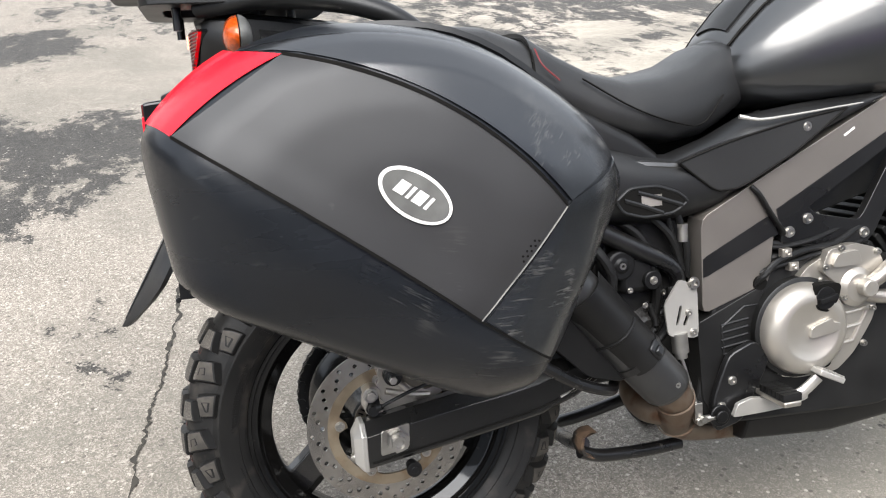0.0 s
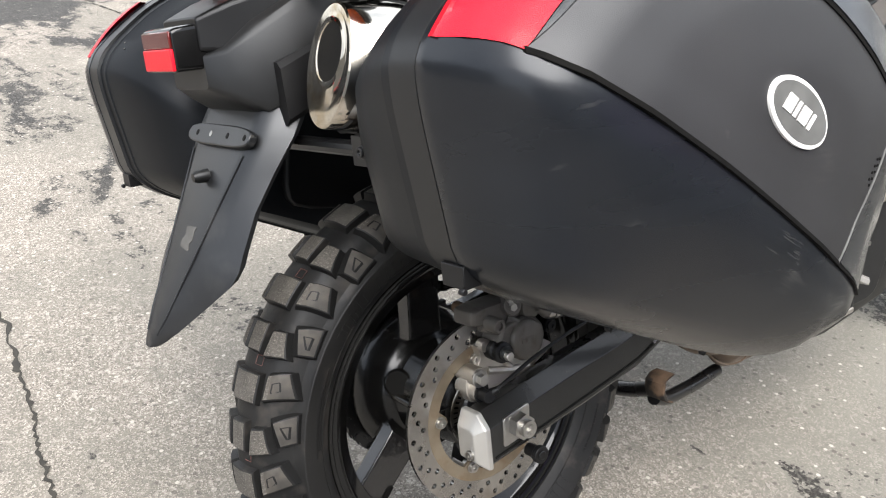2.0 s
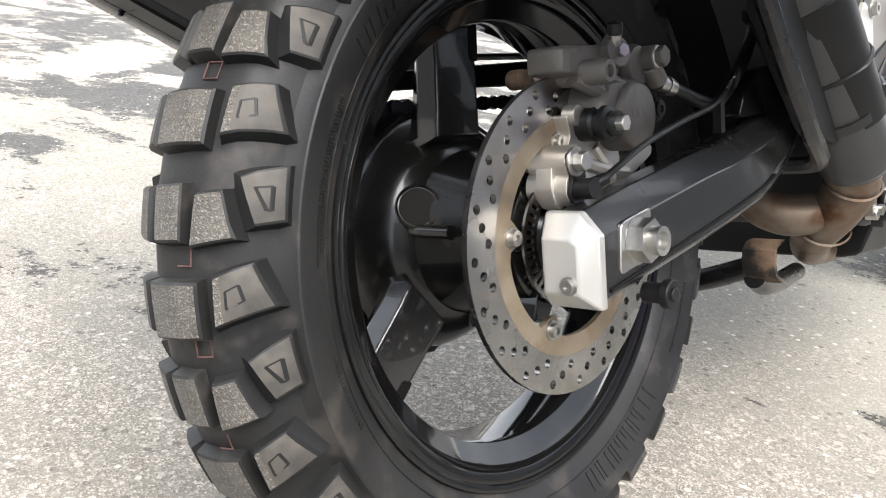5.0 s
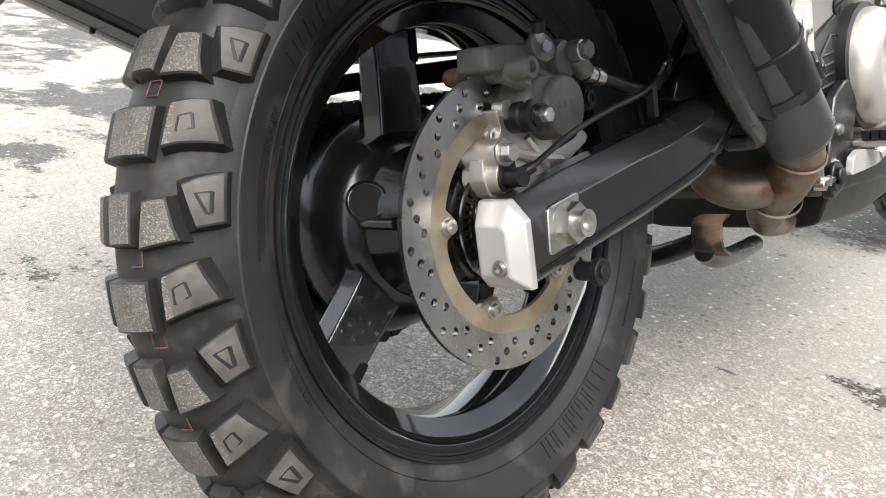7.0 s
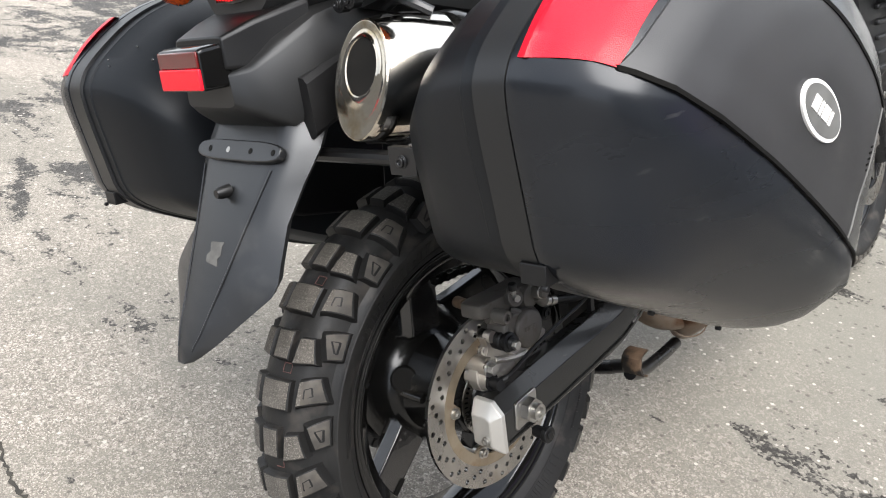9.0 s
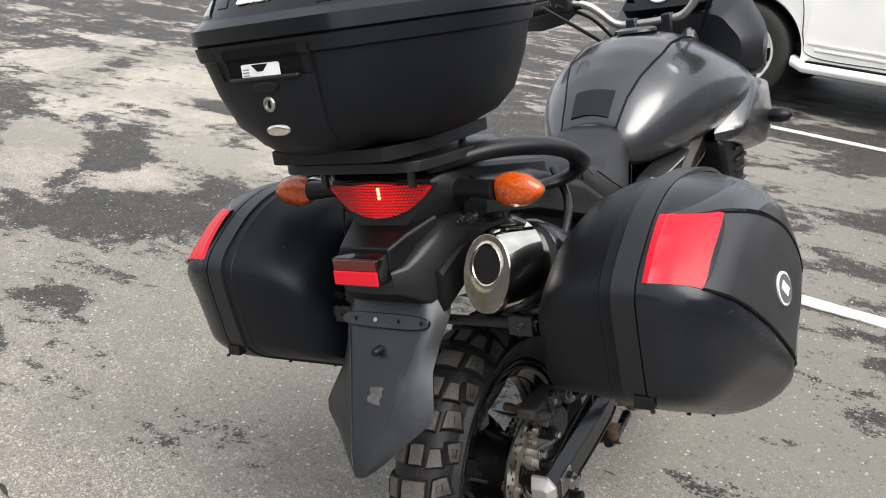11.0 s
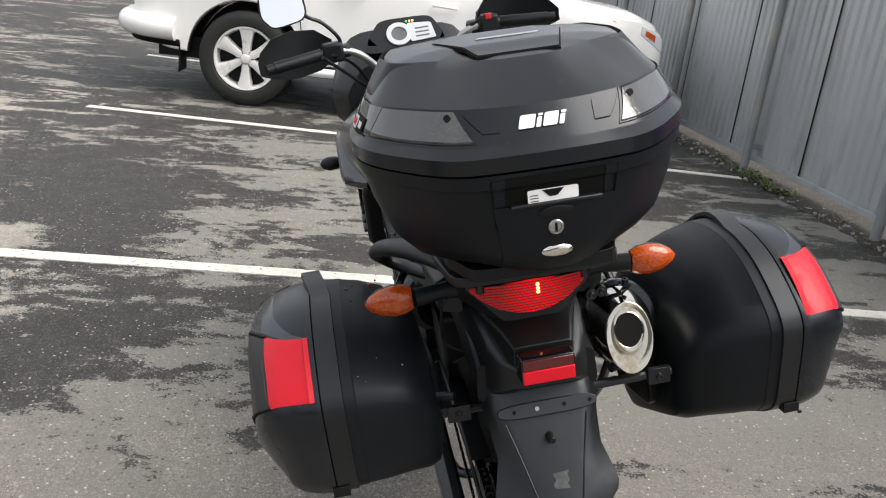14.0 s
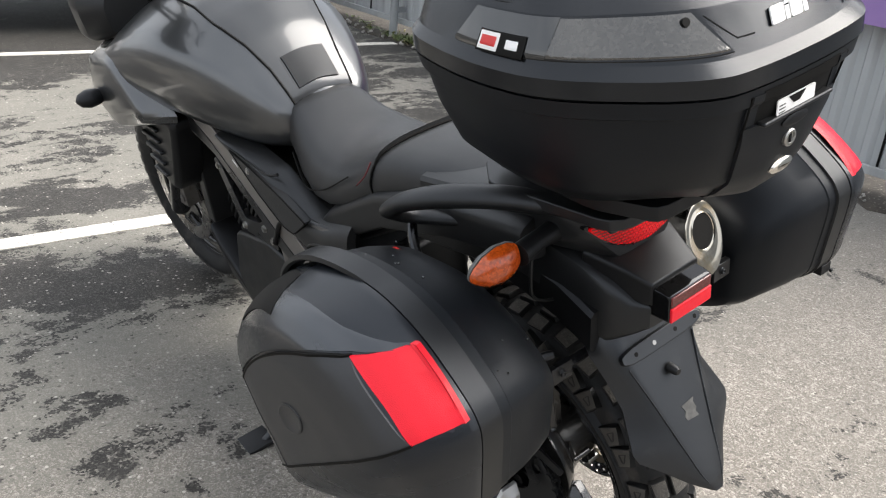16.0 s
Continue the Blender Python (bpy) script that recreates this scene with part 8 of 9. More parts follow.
for s in (1, -1):
    D = Matrix.Diagonal((s, 1, 1, 1))
    fr = bp("frame_spar", moved(side_plate(rpoly(spar, 0.10, 3), 0.120, 0.166), D), SPAR, None, "grey-brown painted alloy frame spar", 30, 0.006)
    bp("spar_band", moved(side_plate(rpoly([(0.527, 0.2195), (0.652, 0.2790), (0.668, 0.2440), (0.653, 0.2410), (0.527, 0.186)], 0.05, 2), 0.150, 0.1675), D), SATIN_BLACK, fr, "dark band across the spar", 30)
    bp("spar_band", moved(side_plate([(0.664, 0.2870), (0.929, 0.4255), (1.05, 0.470), (1.05, 0.425), (0.932, 0.4000), (0.875, 0.3710), (0.731, 0.2880), (0.672, 0.2500)], 0.150, 0.1678), D), SATIN_BLACK, fr, "dark lower edge of the spar", 30)
    bp("spar_strap", moved(tube([(0.166, 0.616, 0.330), (0.171, 0.628, 0.316), (0.172, 0.648, 0.284), (0.172, 0.668, 0.256), (0.166, 0.676, 0.244)], 0.0062, 10, 4, 0.7), D), HOSE, fr, "black cable across the spar")
    bp("spar_mark", moved(side_plate([(0.795, 0.396), (0.815, 0.408), (0.813, 0.411), (0.793, 0.399)], 0.160, 0.1668), D), WHITE_STICKER, fr, "small white mark", 0)
    bp("spar_hole", moved(rod((0.150, 0.632, 0.166), (0.1685, 0.632, 0.166), 0.0125, 20), D), GROOVE, fr)
    cv = bp("side_cover", moved(thick_patch(cover_skin, 40, 14, Vector((-0.02, 0, 0))), D), PLASTIC, None, "black moulded side cover", 60)
    tri_in = rpoly([(0.481, 0.380), (0.545, 0.3290), (0.590, 0.3300), (0.693, 0.3800), (0.790, 0.4440), (0.694, 0.4310), (0.570, 0.4060)], [0.1, 0.25, 0.25, 0.2, 0.05, 0.3, 0.3], 4)
    bp("cover_insert", moved(side_plate(tri_in, 0.160, 0.1772), D), SEAT, cv, "finely textured inset", 30)
    bp("insert_groove", moved(tube([(0.1770, *p) for p in tri_in] + [(0.1770, *tri_in[0])], 0.0020, 6, 2), D), GROOVE, cv)
    bp("cover_bolt", moved(hexbolt((0.1772, 0.7143, 0.4191), 0.0070, 0.003), D), ZINC, cv)
    bp("grille_hollow", moved(side_plate(rpoly(grille, 0.2, 3), 0.160, 0.1768), D), GROOVE, cv, "dark hollow of the grille", 30)
    for (y0, z0), (y1, z1) in (((0.409, 0.3400), (0.486, 0.3135)), ((0.386, 0.3295), (0.452, 0.3040))):
        ym, zm = (y0 + y1) / 2, (z0 + z1) / 2
        bp("grille_slat", moved(loft([[(x, y, z + dz) for x, dz in ((0.168, -0.003), (0.1785, -0.0038), (0.1800, 0.0), (0.1785, 0.0030), (0.168, 0.003))] for y, z in ((y0, z0), (ym, zm + 0.001), (y1, z1))]), D), PLASTIC, cv, "", 30)
    bp("grille_bracket", moved(box(0.1745, 0.1772, 0.415, 0.450, 0.316, 0.334), D), ALU, cv, "grey bracket seen behind the slats", 30)
    bp("grille_rim", moved(tube([(0.1755, *p) for p in rpoly(grille, 0.25, 3)] + [(0.1755, *rpoly(grille, 0.25, 3)[0])], 0.0030, 8, 2), D), PLASTIC, cv)
    pv = bp("pivot_plate", moved(side_plate(rpoly(pivot, 0.12, 3), 0.130, 0.168), D), ENGINE, None, "black frame plate beside the engine", 30, 0.004)
    bp("rib_frame", moved(tube([(0.1685, *p) for p in ((0.558, 0.100), (0.600, 0.130), (0.628, 0.131), (0.614, 0.056), (0.562, 0.053), (0.558, 0.100))], 0.0022, 6, 2, smooth=False), D), PLASTIC, pv)
    for k in range(4):
        bp("plate_rib", moved(tube([(0.1685, 0.557, 0.064 + 0.013 * k), (0.1685, 0.608, 0.070 + 0.013 * k)], 0.0022, 6, 2, smooth=False), D), PLASTIC, pv)
    bp("tail_side", moved(loft([[(x, y, z) for x, z in rpoly([(0.10, z0), (0.145, z0 + 0.01), (0.15, z1 - 0.02), (0.11, z1)], 0.2, 3)] for y, z0, z1 in ((-0.14, 0.545, 0.625), (0.05, 0.505, 0.60), (0.25, 0.440, 0.535), (0.42, 0.345, 0.44), (0.47, 0.335, 0.40))]), D), PLASTIC, None, "black tail side panel", 40)
    bp("cover_trim", moved(tube([(0.150, 0.38, 0.385), (0.158, 0.44, 0.378), (0.160, 0.49, 0.372)], 0.008, 8), D), PAINT, cv, "glossy grey trim", 40)
    for y, z in ((0.689, 0.246), (0.724, 0.265), (0.836, 0.230)):
        bp("frame_bolt", moved(hexbolt((0.166, y, z), 0.0085, 0.006), D), ZINC, fr)
    bp("engine_hanger", moved(side_plate(rpoly([(0.672, 0.228), (0.676, 0.252), (0.724, 0.286), (0.745, 0.270), (0.828, 0.2520), (0.893, 0.362), (0.918, 0.382), (0.936, 0.372), (0.858, 0.228), (0.842, 0.213), (0.735, 0.220)], 0.12, 3), 0.150, 0.166), D), SATIN_BLACK, fr, "black engine hanger", 30, 0.003)
    bp("frame_bolt", moved(hexbolt((0.166, 0.912, 0.3630), 0.0075, 0.006), D), ZINC, fr)

# -- engine --
# block added to fill the bright gap behind the engine hanger with dark
bp("dark_filler", loft([[(x, y, z) for y, z in rpoly([(0.66, 0.235), (0.93, 0.30), (1.00, 0.40), (0.93, 0.42), (0.70, 0.33)], 0.15, 4)] for x in (-0.118, -0.10, 0.10, 0.118)]), ENGINE, None, "black filler block added under the tank to darken the gap", 35, 0.004)
bp("crankcase", loft([[(x, y, z) for y, z in rpoly([(0.50, -0.07), (0.90, -0.09), (0.98, 0.02), (0.92, 0.18), (0.74, 0.22), (0.56, 0.20)], 0.15, 4)] for x in (-0.165, -0.15, 0.15, 0.165)]), ENGINE, None, "black engine crankcase", 35, 0.006)
for nm, n_, at, tilt in (("front_cylinder", 10, (0, 0.92, 0.10), -52), ("rear_cylinder", 9, (0, 0.70, 0.18), 22)):
    cm_ = Matrix.Translation(at) @ Matrix.Rotation(radians(tilt), 4, 'X')
    cyl = bp(nm, moved(box(-0.085, 0.085, -0.07, 0.07, 0, 0.02 * n_), cm_), ENGINE, None, "finned black cylinder", 30, 0.004)
    for k in range(n_):
        bp("fin", moved(box(-0.10, 0.10, -0.085, 0.085, 0.02 * k, 0.02 * k + 0.010), cm_), ENGINE, cyl, "", 30, 0.002)
XK = 0.165
KC = Matrix.Translation((0, 0.6995, 0.0835))
bp("cover_ring", moved(lathe([(XK - 0.01, 0.0), (XK - 0.01, 0.0865), (XK + 0.016, 0.0865), (XK + 0.018, 0.084), (XK + 0.018, 0.0)], 64), KC), ENGINE, None, "black ring round the clutch cover", 50)
clutch = bp("clutch_cover", moved(lathe([(XK, 0.0), (XK, 0.079), (XK + 0.026, 0.079), (XK + 0.038, 0.075), (XK + 0.046, 0.066), (XK + 0.050, 0.054), (XK + 0.0495, 0.048), (XK + 0.046, 0.044), (XK + 0.0455, 0.0)], 64), KC), ALU_COVER, None, "silver painted clutch cover", 50)
bp("cover_mark", moved(side_plate(rpoly([(-0.006, -0.012), (0.048, -0.004), (0.052, 0.010), (0.040, 0.012), (0.034, 0.020), (-0.004, 0.008)], 0.2, 3), XK + 0.042, XK + 0.0515), KC), ALU_COVER, clutch, "raised plain bar", 40, 0.003)
bp("oil_cap_well", moved(side_plate(rpoly([(-0.020, 0.030), (-0.016, -0.012), (0.010, -0.020), (0.028, 0.000), (0.034, 0.030)], 0.35, 5), XK + 0.030, XK + 0.0475), Matrix.Translation((0, 0.722, 0.132))), GROOVE, clutch, "dark gap round the filler cap", 40)
bp("oil_cap", moved(join(side_plate(circle(0.019, 24), XK + 0.020, XK + 0.050), moved(box(XK + 0.048, XK + 0.058, -0.017, 0.017, -0.004, 0.004), Matrix.Rotation(radians(12), 4, 'X'))), Matrix.Translation((0, 0.7245, 0.138))), PLASTIC_DARK, clutch, "black oil filler cap", 35, 0.002)
bp("cover_flange", side_plate(rpoly([(0.66, 0.002), (0.70, -0.006), (0.775, -0.004), (0.81, 0.025), (0.847, 0.080), (0.86, 0.14), (0.84, 0.200), (0.755, 0.205), (0.715, 0.185), (0.69, 0.160)], 0.2, 4), XK - 0.010, XK + 0.014), ALU_COVER, None, "silver engine side cover", 35, 0.005)
for a, b in (((0.775, 0.095), (0.835, 0.100)), ((0.775, 0.068), (0.822, 0.074)), ((0.770, 0.042), (0.805, 0.046)), ((0.835, 0.100), (0.805, 0.046))):
    bp("cover_rib", tube([(XK + 0.014, *a), (XK + 0.014, *b)], 0.0035, 8, 2, smooth=False), ALU_COVER)
bp("drain_hole", rod((XK + 0.010, 0.752, 0.016), (XK + 0.0155, 0.752, 0.016), 0.011, 18), GROOVE)
PT = Matrix.Translation((0, 0.042, -0.022))
pump = bp("water_pump", moved(join(moved(lathe([(XK, 0.0), (XK, 0.036), (XK + 0.026, 0.034), (XK + 0.034, 0.024), (XK + 0.035, 0.0)], 32), Matrix.Translation((0, 0.760, 0.165))), side_plate(rpoly([(0.69, 0.200), (0.705, 0.235), (0.76, 0.240), (0.80, 0.228), (0.815, 0.20), (0.79, 0.155), (0.755, 0.135), (0.735, 0.165)], 0.2, 4), XK + 0.006, XK + 0.026), side_plate(rpoly([(0.706, 0.205), (0.716, 0.228), (0.757, 0.231), (0.765, 0.205)], 0.2, 3), XK + 0.024, XK + 0.034)), PT), ALU_COVER, None, "silver water pump", 45, 0.003)
for q in (((XK + 0.034, 0.772, 0.168), (XK + 0.040, 0.80, 0.186), (XK + 0.02, 0.90, 0.245)), ((XK + 0.015, 0.78, 0.150), (XK + 0.022, 0.82, 0.140), (XK + 0.01, 0.92, 0.135))):
    bp("pump_pipe", moved(tube(q, 0.0125, 14), PT), ALU, pump, "bright pipe")
bp("pipe_boss", moved(join(rod((XK + 0.03, 0.768, 0.166), (XK + 0.053, 0.768, 0.166), 0.015, 20)), PT), ALU_COVER, pump, "", 40, 0.003)
for y, z in ((0.698, 0.206), (0.728, 0.236), (0.80, 0.222), (0.735, 0.150), (0.792, 0.125), (0.775, 0.065), (0.69, 0.185)):
    bp("case_bolt", moved(hexbolt((XK + 0.026, y, z), 0.0055, 0.006), PT), ZINC, pump)
bp("hose", tube([(0.19, 0.90, 0.21), (0.20, 0.97, 0.25), (0.16, 1.06, 0.30), (0.12, 1.12, 0.34)], 0.016, 12), HOSE)
bp("wiring", join(tube([(0.14, 0.56, 0.23), (0.155, 0.62, 0.235), (0.16, 0.68, 0.225)], 0.006, 8), tube([(0.13, 0.40, 0.33), (0.15, 0.47, 0.27), (0.15, 0.50, 0.20)], 0.007, 8), tube([(0.12, 0.38, 0.30), (0.14, 0.43, 0.26), (0.145, 0.455, 0.17), (0.13, 0.44, 0.08)], 0.009, 10)), HOSE)
bp("gearcase_block", join(box(-0.10, 0.128, 0.36, 0.52, 0.10, 0.30), box(0.10, 0.150, 0.385, 0.455, 0.17, 0.235)), ENGINE, None, "", 30, 0.012)
bp("reservoir", join(moved(lathe([(0.14, 0.0), (0.14, 0.025), (0.155, 0.025), (0.158, 0.022), (0.158, 0.012), (0.161, 0.010), (0.161, 0.0)], 20), Matrix.Translation((0, 0.387, 0.222))), moved(lathe([(0.13, 0.0), (0.13, 0.016), (0.158, 0.016), (0.158, 0.0)], 18), Matrix.Translation((0, 0.442, 0.192)))), PLASTIC_DARK, None, "", 40, 0.002)
bp("sub_frame", tube([(0.146, 0.33, 0.293), (0.150, 0.36, 0.277), (0.152, 0.421, 0.243), (0.152, 0.468, 0.217), (0.152, 0.487, 0.195), (0.150, 0.489, 0.165)], [0.014, 0.015, 0.0155, 0.0145, 0.013, 0.012], 12, 8), SATIN_BLACK, None, "black sub-frame tube", 40)
for y, z, q in ((0.387, 0.222, 0.0065), (0.442, 0.192, 0.0062), (0.462, 0.168, 0.005), (0.404, 0.178, 0.0045), (0.430, 0.150, 0.0045)):
    bp("bay_bolt", hexbolt((0.158 if q > 0.006 else 0.150, y, z), q, q * 0.8), ZINC)
for q, r in (([(0.150, 0.482, 0.330), (0.154, 0.492, 0.285), (0.157, 0.503, 0.240), (0.150, 0.506, 0.190)], 0.0062), ([(0.150, 0.470, 0.320), (0.152, 0.478, 0.270), (0.150, 0.500, 0.205)], 0.0045),
             ([(0.150, 0.330, 0.265), (0.162, 0.348, 0.245), (0.168, 0.365, 0.202), (0.164, 0.350, 0.148), (0.150, 0.320, 0.125)], 0.0085),
             ([(0.148, 0.478, 0.175), (0.156, 0.476, 0.140), (0.156, 0.455, 0.096), (0.145, 0.420, 0.074), (0.12, 0.39, 0.07)], 0.0072), ([(0.146, 0.440, 0.150), (0.152, 0.446, 0.110), (0.145, 0.41, 0.09)], 0.005),
             ([(0.160, 0.622, 0.160), (0.174, 0.634, 0.178), (0.175, 0.660, 0.200), (0.174, 0.712, 0.213), (0.170, 0.778, 0.220), (0.160, 0.835, 0.243)], 0.0058),
             ([(0.158, 0.625, 0.178), (0.170, 0.655, 0.190), (0.172, 0.69, 0.196), (0.172, 0.745, 0.205), (0.168, 0.80, 0.208), (0.158, 0.85, 0.22)], 0.0050),
             ([(0.156, 0.640, 0.230), (0.164, 0.670, 0.222), (0.168, 0.730, 0.228), (0.160, 0.80, 0.245)], 0.0046)):
    bp("bay_hose", tube(q, r, 10), HOSE, None, "black rubber hose")
bp("hose_joint", moved(join(rod((0, 0, -0.012), (0, 0, 0.012), 0.0085, 12), rod((0, 0, 0.012), (0, 0, 0.017), 0.0100, 6)), Matrix.Translation((0.156, 0.497, 0.262))), ZINC, None, "metal hose joint", 30)
for y, z in ((0.688, 0.190), (0.675, 0.214)):
    bp("cable_clip", join(moved(box(-0.006, 0.006, -0.009, 0.009, -0.007, 0.007), Matrix.Translation((0.175, y, z))), hexbolt((0.181, y, z), 0.005, 0.004)), ALU, None, "", 30, 0.002)
belly = bp("belly_pan", loft([[(x, y, z) for x, z in rpoly([(-0.13, z0), (0.13, z0), (0.155, z1), (-0.155, z1)], 0.18, 4)] for y, z0, z1 in ((0.62, -0.128, -0.070), (0.80, -0.145, -0.055), (1.0, -0.130, -0.02), (1.12, -0.08, 0.06), (1.16, -0.02, 0.10))]), PLASTIC_DARK, None, "black belly pan", 35, 0.006)

# -- footrest, pedal, heel guard --
peg_plate = [(0.535, -0.075), (0.585, -0.062), (0.640, 0.040), (0.610, 0.075), (0.560, 0.055), (0.530, -0.02)]
for s in (1, -1):
    D = Matrix.Diagonal((s, 1, 1, 1))
    ft = bp("footrest_plate", moved(side_plate(rpoly(peg_plate, 0.2, 3), 0.172, 0.186), D), SATIN_BLACK, None, "black footrest bracket", 30, 0.004)
    for y, z in ((0.566, 0.012), (0.545, -0.030)):
        bp("bracket_bolt", moved(hexbolt((0.186, y, z), 0.007, 0.005), D), ZINC, ft)
    bp("footrest", moved(join(moved(box(-0.005, 0.075, -0.016, 0.016, -0.006, 0.004), Matrix.Translation((0.19, 0.625, -0.012)))), D), ALU, ft, "silver footrest", 30, 0.003)
    ridges = []
    for k in range(6):
        x0 = 0.200 + 0.011 * k
        for x, top, hw in ((x0 - 0.002, 0.001, 0.014), (x0, 0.004, 0.017), (x0 + 0.008, 0.004, 0.017), (x0 + 0.009, 0.001, 0.014)):
            ridges.append([(x, 0.625 - hw, -0.008), (x, 0.625 + hw, -0.008), (x, 0.625 + hw, top), (x, 0.625 - hw, top)])
    bp("footrest_rubber", moved(loft(ridges), D), HOSE, ft, "ribbed black rubber", 30)
    hg = bp("heel_guard", moved(side_plate(rpoly([(0.452, 0.103), (0.507, 0.093), (0.505, 0.180), (0.474, 0.195), (0.446, 0.156)], 0.15, 3), 0.180, 0.184, [rpoly([(0.478, 0.118), (0.484, 0.116), (0.490, 0.132), (0.484, 0.134)], 0.3, 3), rpoly([(0.465, 0.118), (0.471, 0.120), (0.478, 0.150), (0.473, 0.152)], 0.3, 3)]), D), SILVER_PAINT, ft, "bright steel heel guard with slots", 30)
    for y, z, q in ((0.498, 0.186, 0.009), (0.489, 0.138, 0.0055), (0.497, 0.104, 0.0055)):
        bp("guard_bolt", moved(hexbolt((0.184, y, z), q, q * 0.9), D), ZINC, hg)
bp("brake_cylinder", join(rod((0.178, 0.474, 0.105), (0.178, 0.477, 0.072), 0.0135, 18), rod((0.178, 0.477, 0.072), (0.178, 0.478, 0.062), 0.010, 14)), ZINC, None, "rear brake master cylinder")
bp("push_rod", join(rod((0.178, 0.478, 0.062), (0.180, 0.502, -0.020), 0.0032, 10), box(0.173, 0.187, 0.496, 0.510, -0.048, -0.018), rod((0.176, 0.505, -0.05), (0.190, 0.505, -0.05), 0.007, 12)), ZINC, None, "", 35, 0.001)
pedal = bp("brake_pedal", side_plate(rpoly([(0.556, -0.046), (0.566, -0.024), (0.593, -0.017), (0.668, -0.029), (0.701, -0.020), (0.699, -0.036), (0.652, -0.045), (0.603, -0.046)], 0.15, 3), 0.194, 0.203), SILVER_PAINT, None, "silver brake pedal", 35, 0.002)
bp("pedal_arm", tube([(0.200, 0.664, -0.034), (0.206, 0.690, -0.018), (0.212, 0.712, 0.004)], 0.0068, 10, squash=1.4), SILVER_PAINT, pedal)
tip = bp("pedal_tip", moved(box(-0.012, 0.026, -0.026, 0.026, -0.005, 0.005), Matrix.Translation((0.210, 0.722, 0.009)) @ Matrix.Rotation(radians(-26), 4, 'X')), SILVER_PAINT, pedal, "serrated silver toe piece", 30, 0.002)
for k in range(7):
    bp("serration", moved(box(-0.011, 0.025, -0.0245 + 0.0072 * k, -0.0210 + 0.0072 * k, 0.005, 0.0078), Matrix.Translation((0.210, 0.722, 0.009)) @ Matrix.Rotation(radians(-26), 4, 'X')), SILVER_PAINT, tip)
bp("pedal_pivot", join(rod((0.186, 0.540, -0.044), (0.193, 0.540, -0.044), 0.019, 24), rod((0.193, 0.540, -0.044), (0.199, 0.540, -0.044), 0.011, 18)), PLASTIC_DARK, pedal, "black pivot cap", 30, 0.002)
bp("pedal_pin", join(rod((0.178, 0.510, -0.046), (0.194, 0.510, -0.046), 0.006, 12), rod((0.188, 0.510, -0.046), (0.188, 0.545, -0.045), 0.006, 10)), ZINC, pedal)

# -- fork, front wheel: turned to the left --
HEAD = Vector((0, 1.175, 0.66))
AXIS = Vector((0, -math.sin(radians(26)), math.cos(radians(26))))
STEER = Matrix.Translation(HEAD) @ Matrix.Rotation(radians(5), 4, AXIS) @ Matrix.Translation(-HEAD)
FA = Vector((0, 1.565, 0.010))
FW = STEER @ Matrix.Translation(FA)
ft = bp("front_tyre", moved(lathe(carcass(0.062, 0.238, 0.318), 80, 'X', True), FW), RUBBER, None, "black front tyre with knobbly blocks")


def front_blocks():
    bms = []
    for i in range(44):
        for x0, x1, off in ((0.004, 0.028, 0), (0.034, 0.058, 4.1)):
            for s in (1, -1):
                bm = bmesh.new()
                vs = []
                for lev in (0, 1):
                    for x, da in ((x0, -2.6), (x1, -2.6), (x1, 2.6), (x0, 2.6)):
                        r = interp(x, [0, 0.03, 0.045, 0.060], [0.331, 0.326, 0.316, 0.300]) - (0 if lev else 0.016)
                        a = radians(i * 360 / 44 + off + da * (0.9 if lev else 1) + (2 if s < 0 else 0))
                        vs.append(bm.verts.new((s * x, r * math.cos(a), r * math.sin(a))))
                for q in ((4, 5, 6, 7), (0, 1, 5, 4), (1, 2, 6, 5), (2, 3, 7, 6), (3, 0, 4, 7)):
                    bm.faces.new([vs[k] for k in q])
                bms.append(bm)
    return join(*bms)


fb = bp("front_tread", moved(front_blocks(), FW), TREAD, ft, "worn knobbly tread", 30)
fb["kind"] = "stuff"
front_rim = bp("front_rim", moved(lathe([(x * 0.72, r + 0.0225) for x, r in rim_prof], 72, 'X', True), FW), GLOSS_BLACK, None, "gloss black front rim", 40)
bp("front_hub", moved(lathe([(-0.05, 0.012), (-0.05, 0.04), (0.05, 0.04), (0.05, 0.012)], 32), FW), SATIN_BLACK, front_rim)
for a in (30, 150, 270):
    bp("spoke", moved(loft([[(x, r, z) for x, z in ((-0.018, -w), (-0.018, w), (0.018, w), (0.018, -w))] for r, w in ((0.03, 0.026), (0.10, 0.022), (0.205, 0.028))]), FW @ Matrix.Rotation(radians(a), 4, 'X')), GLOSS_BLACK, front_rim, "", 30, 0.006)
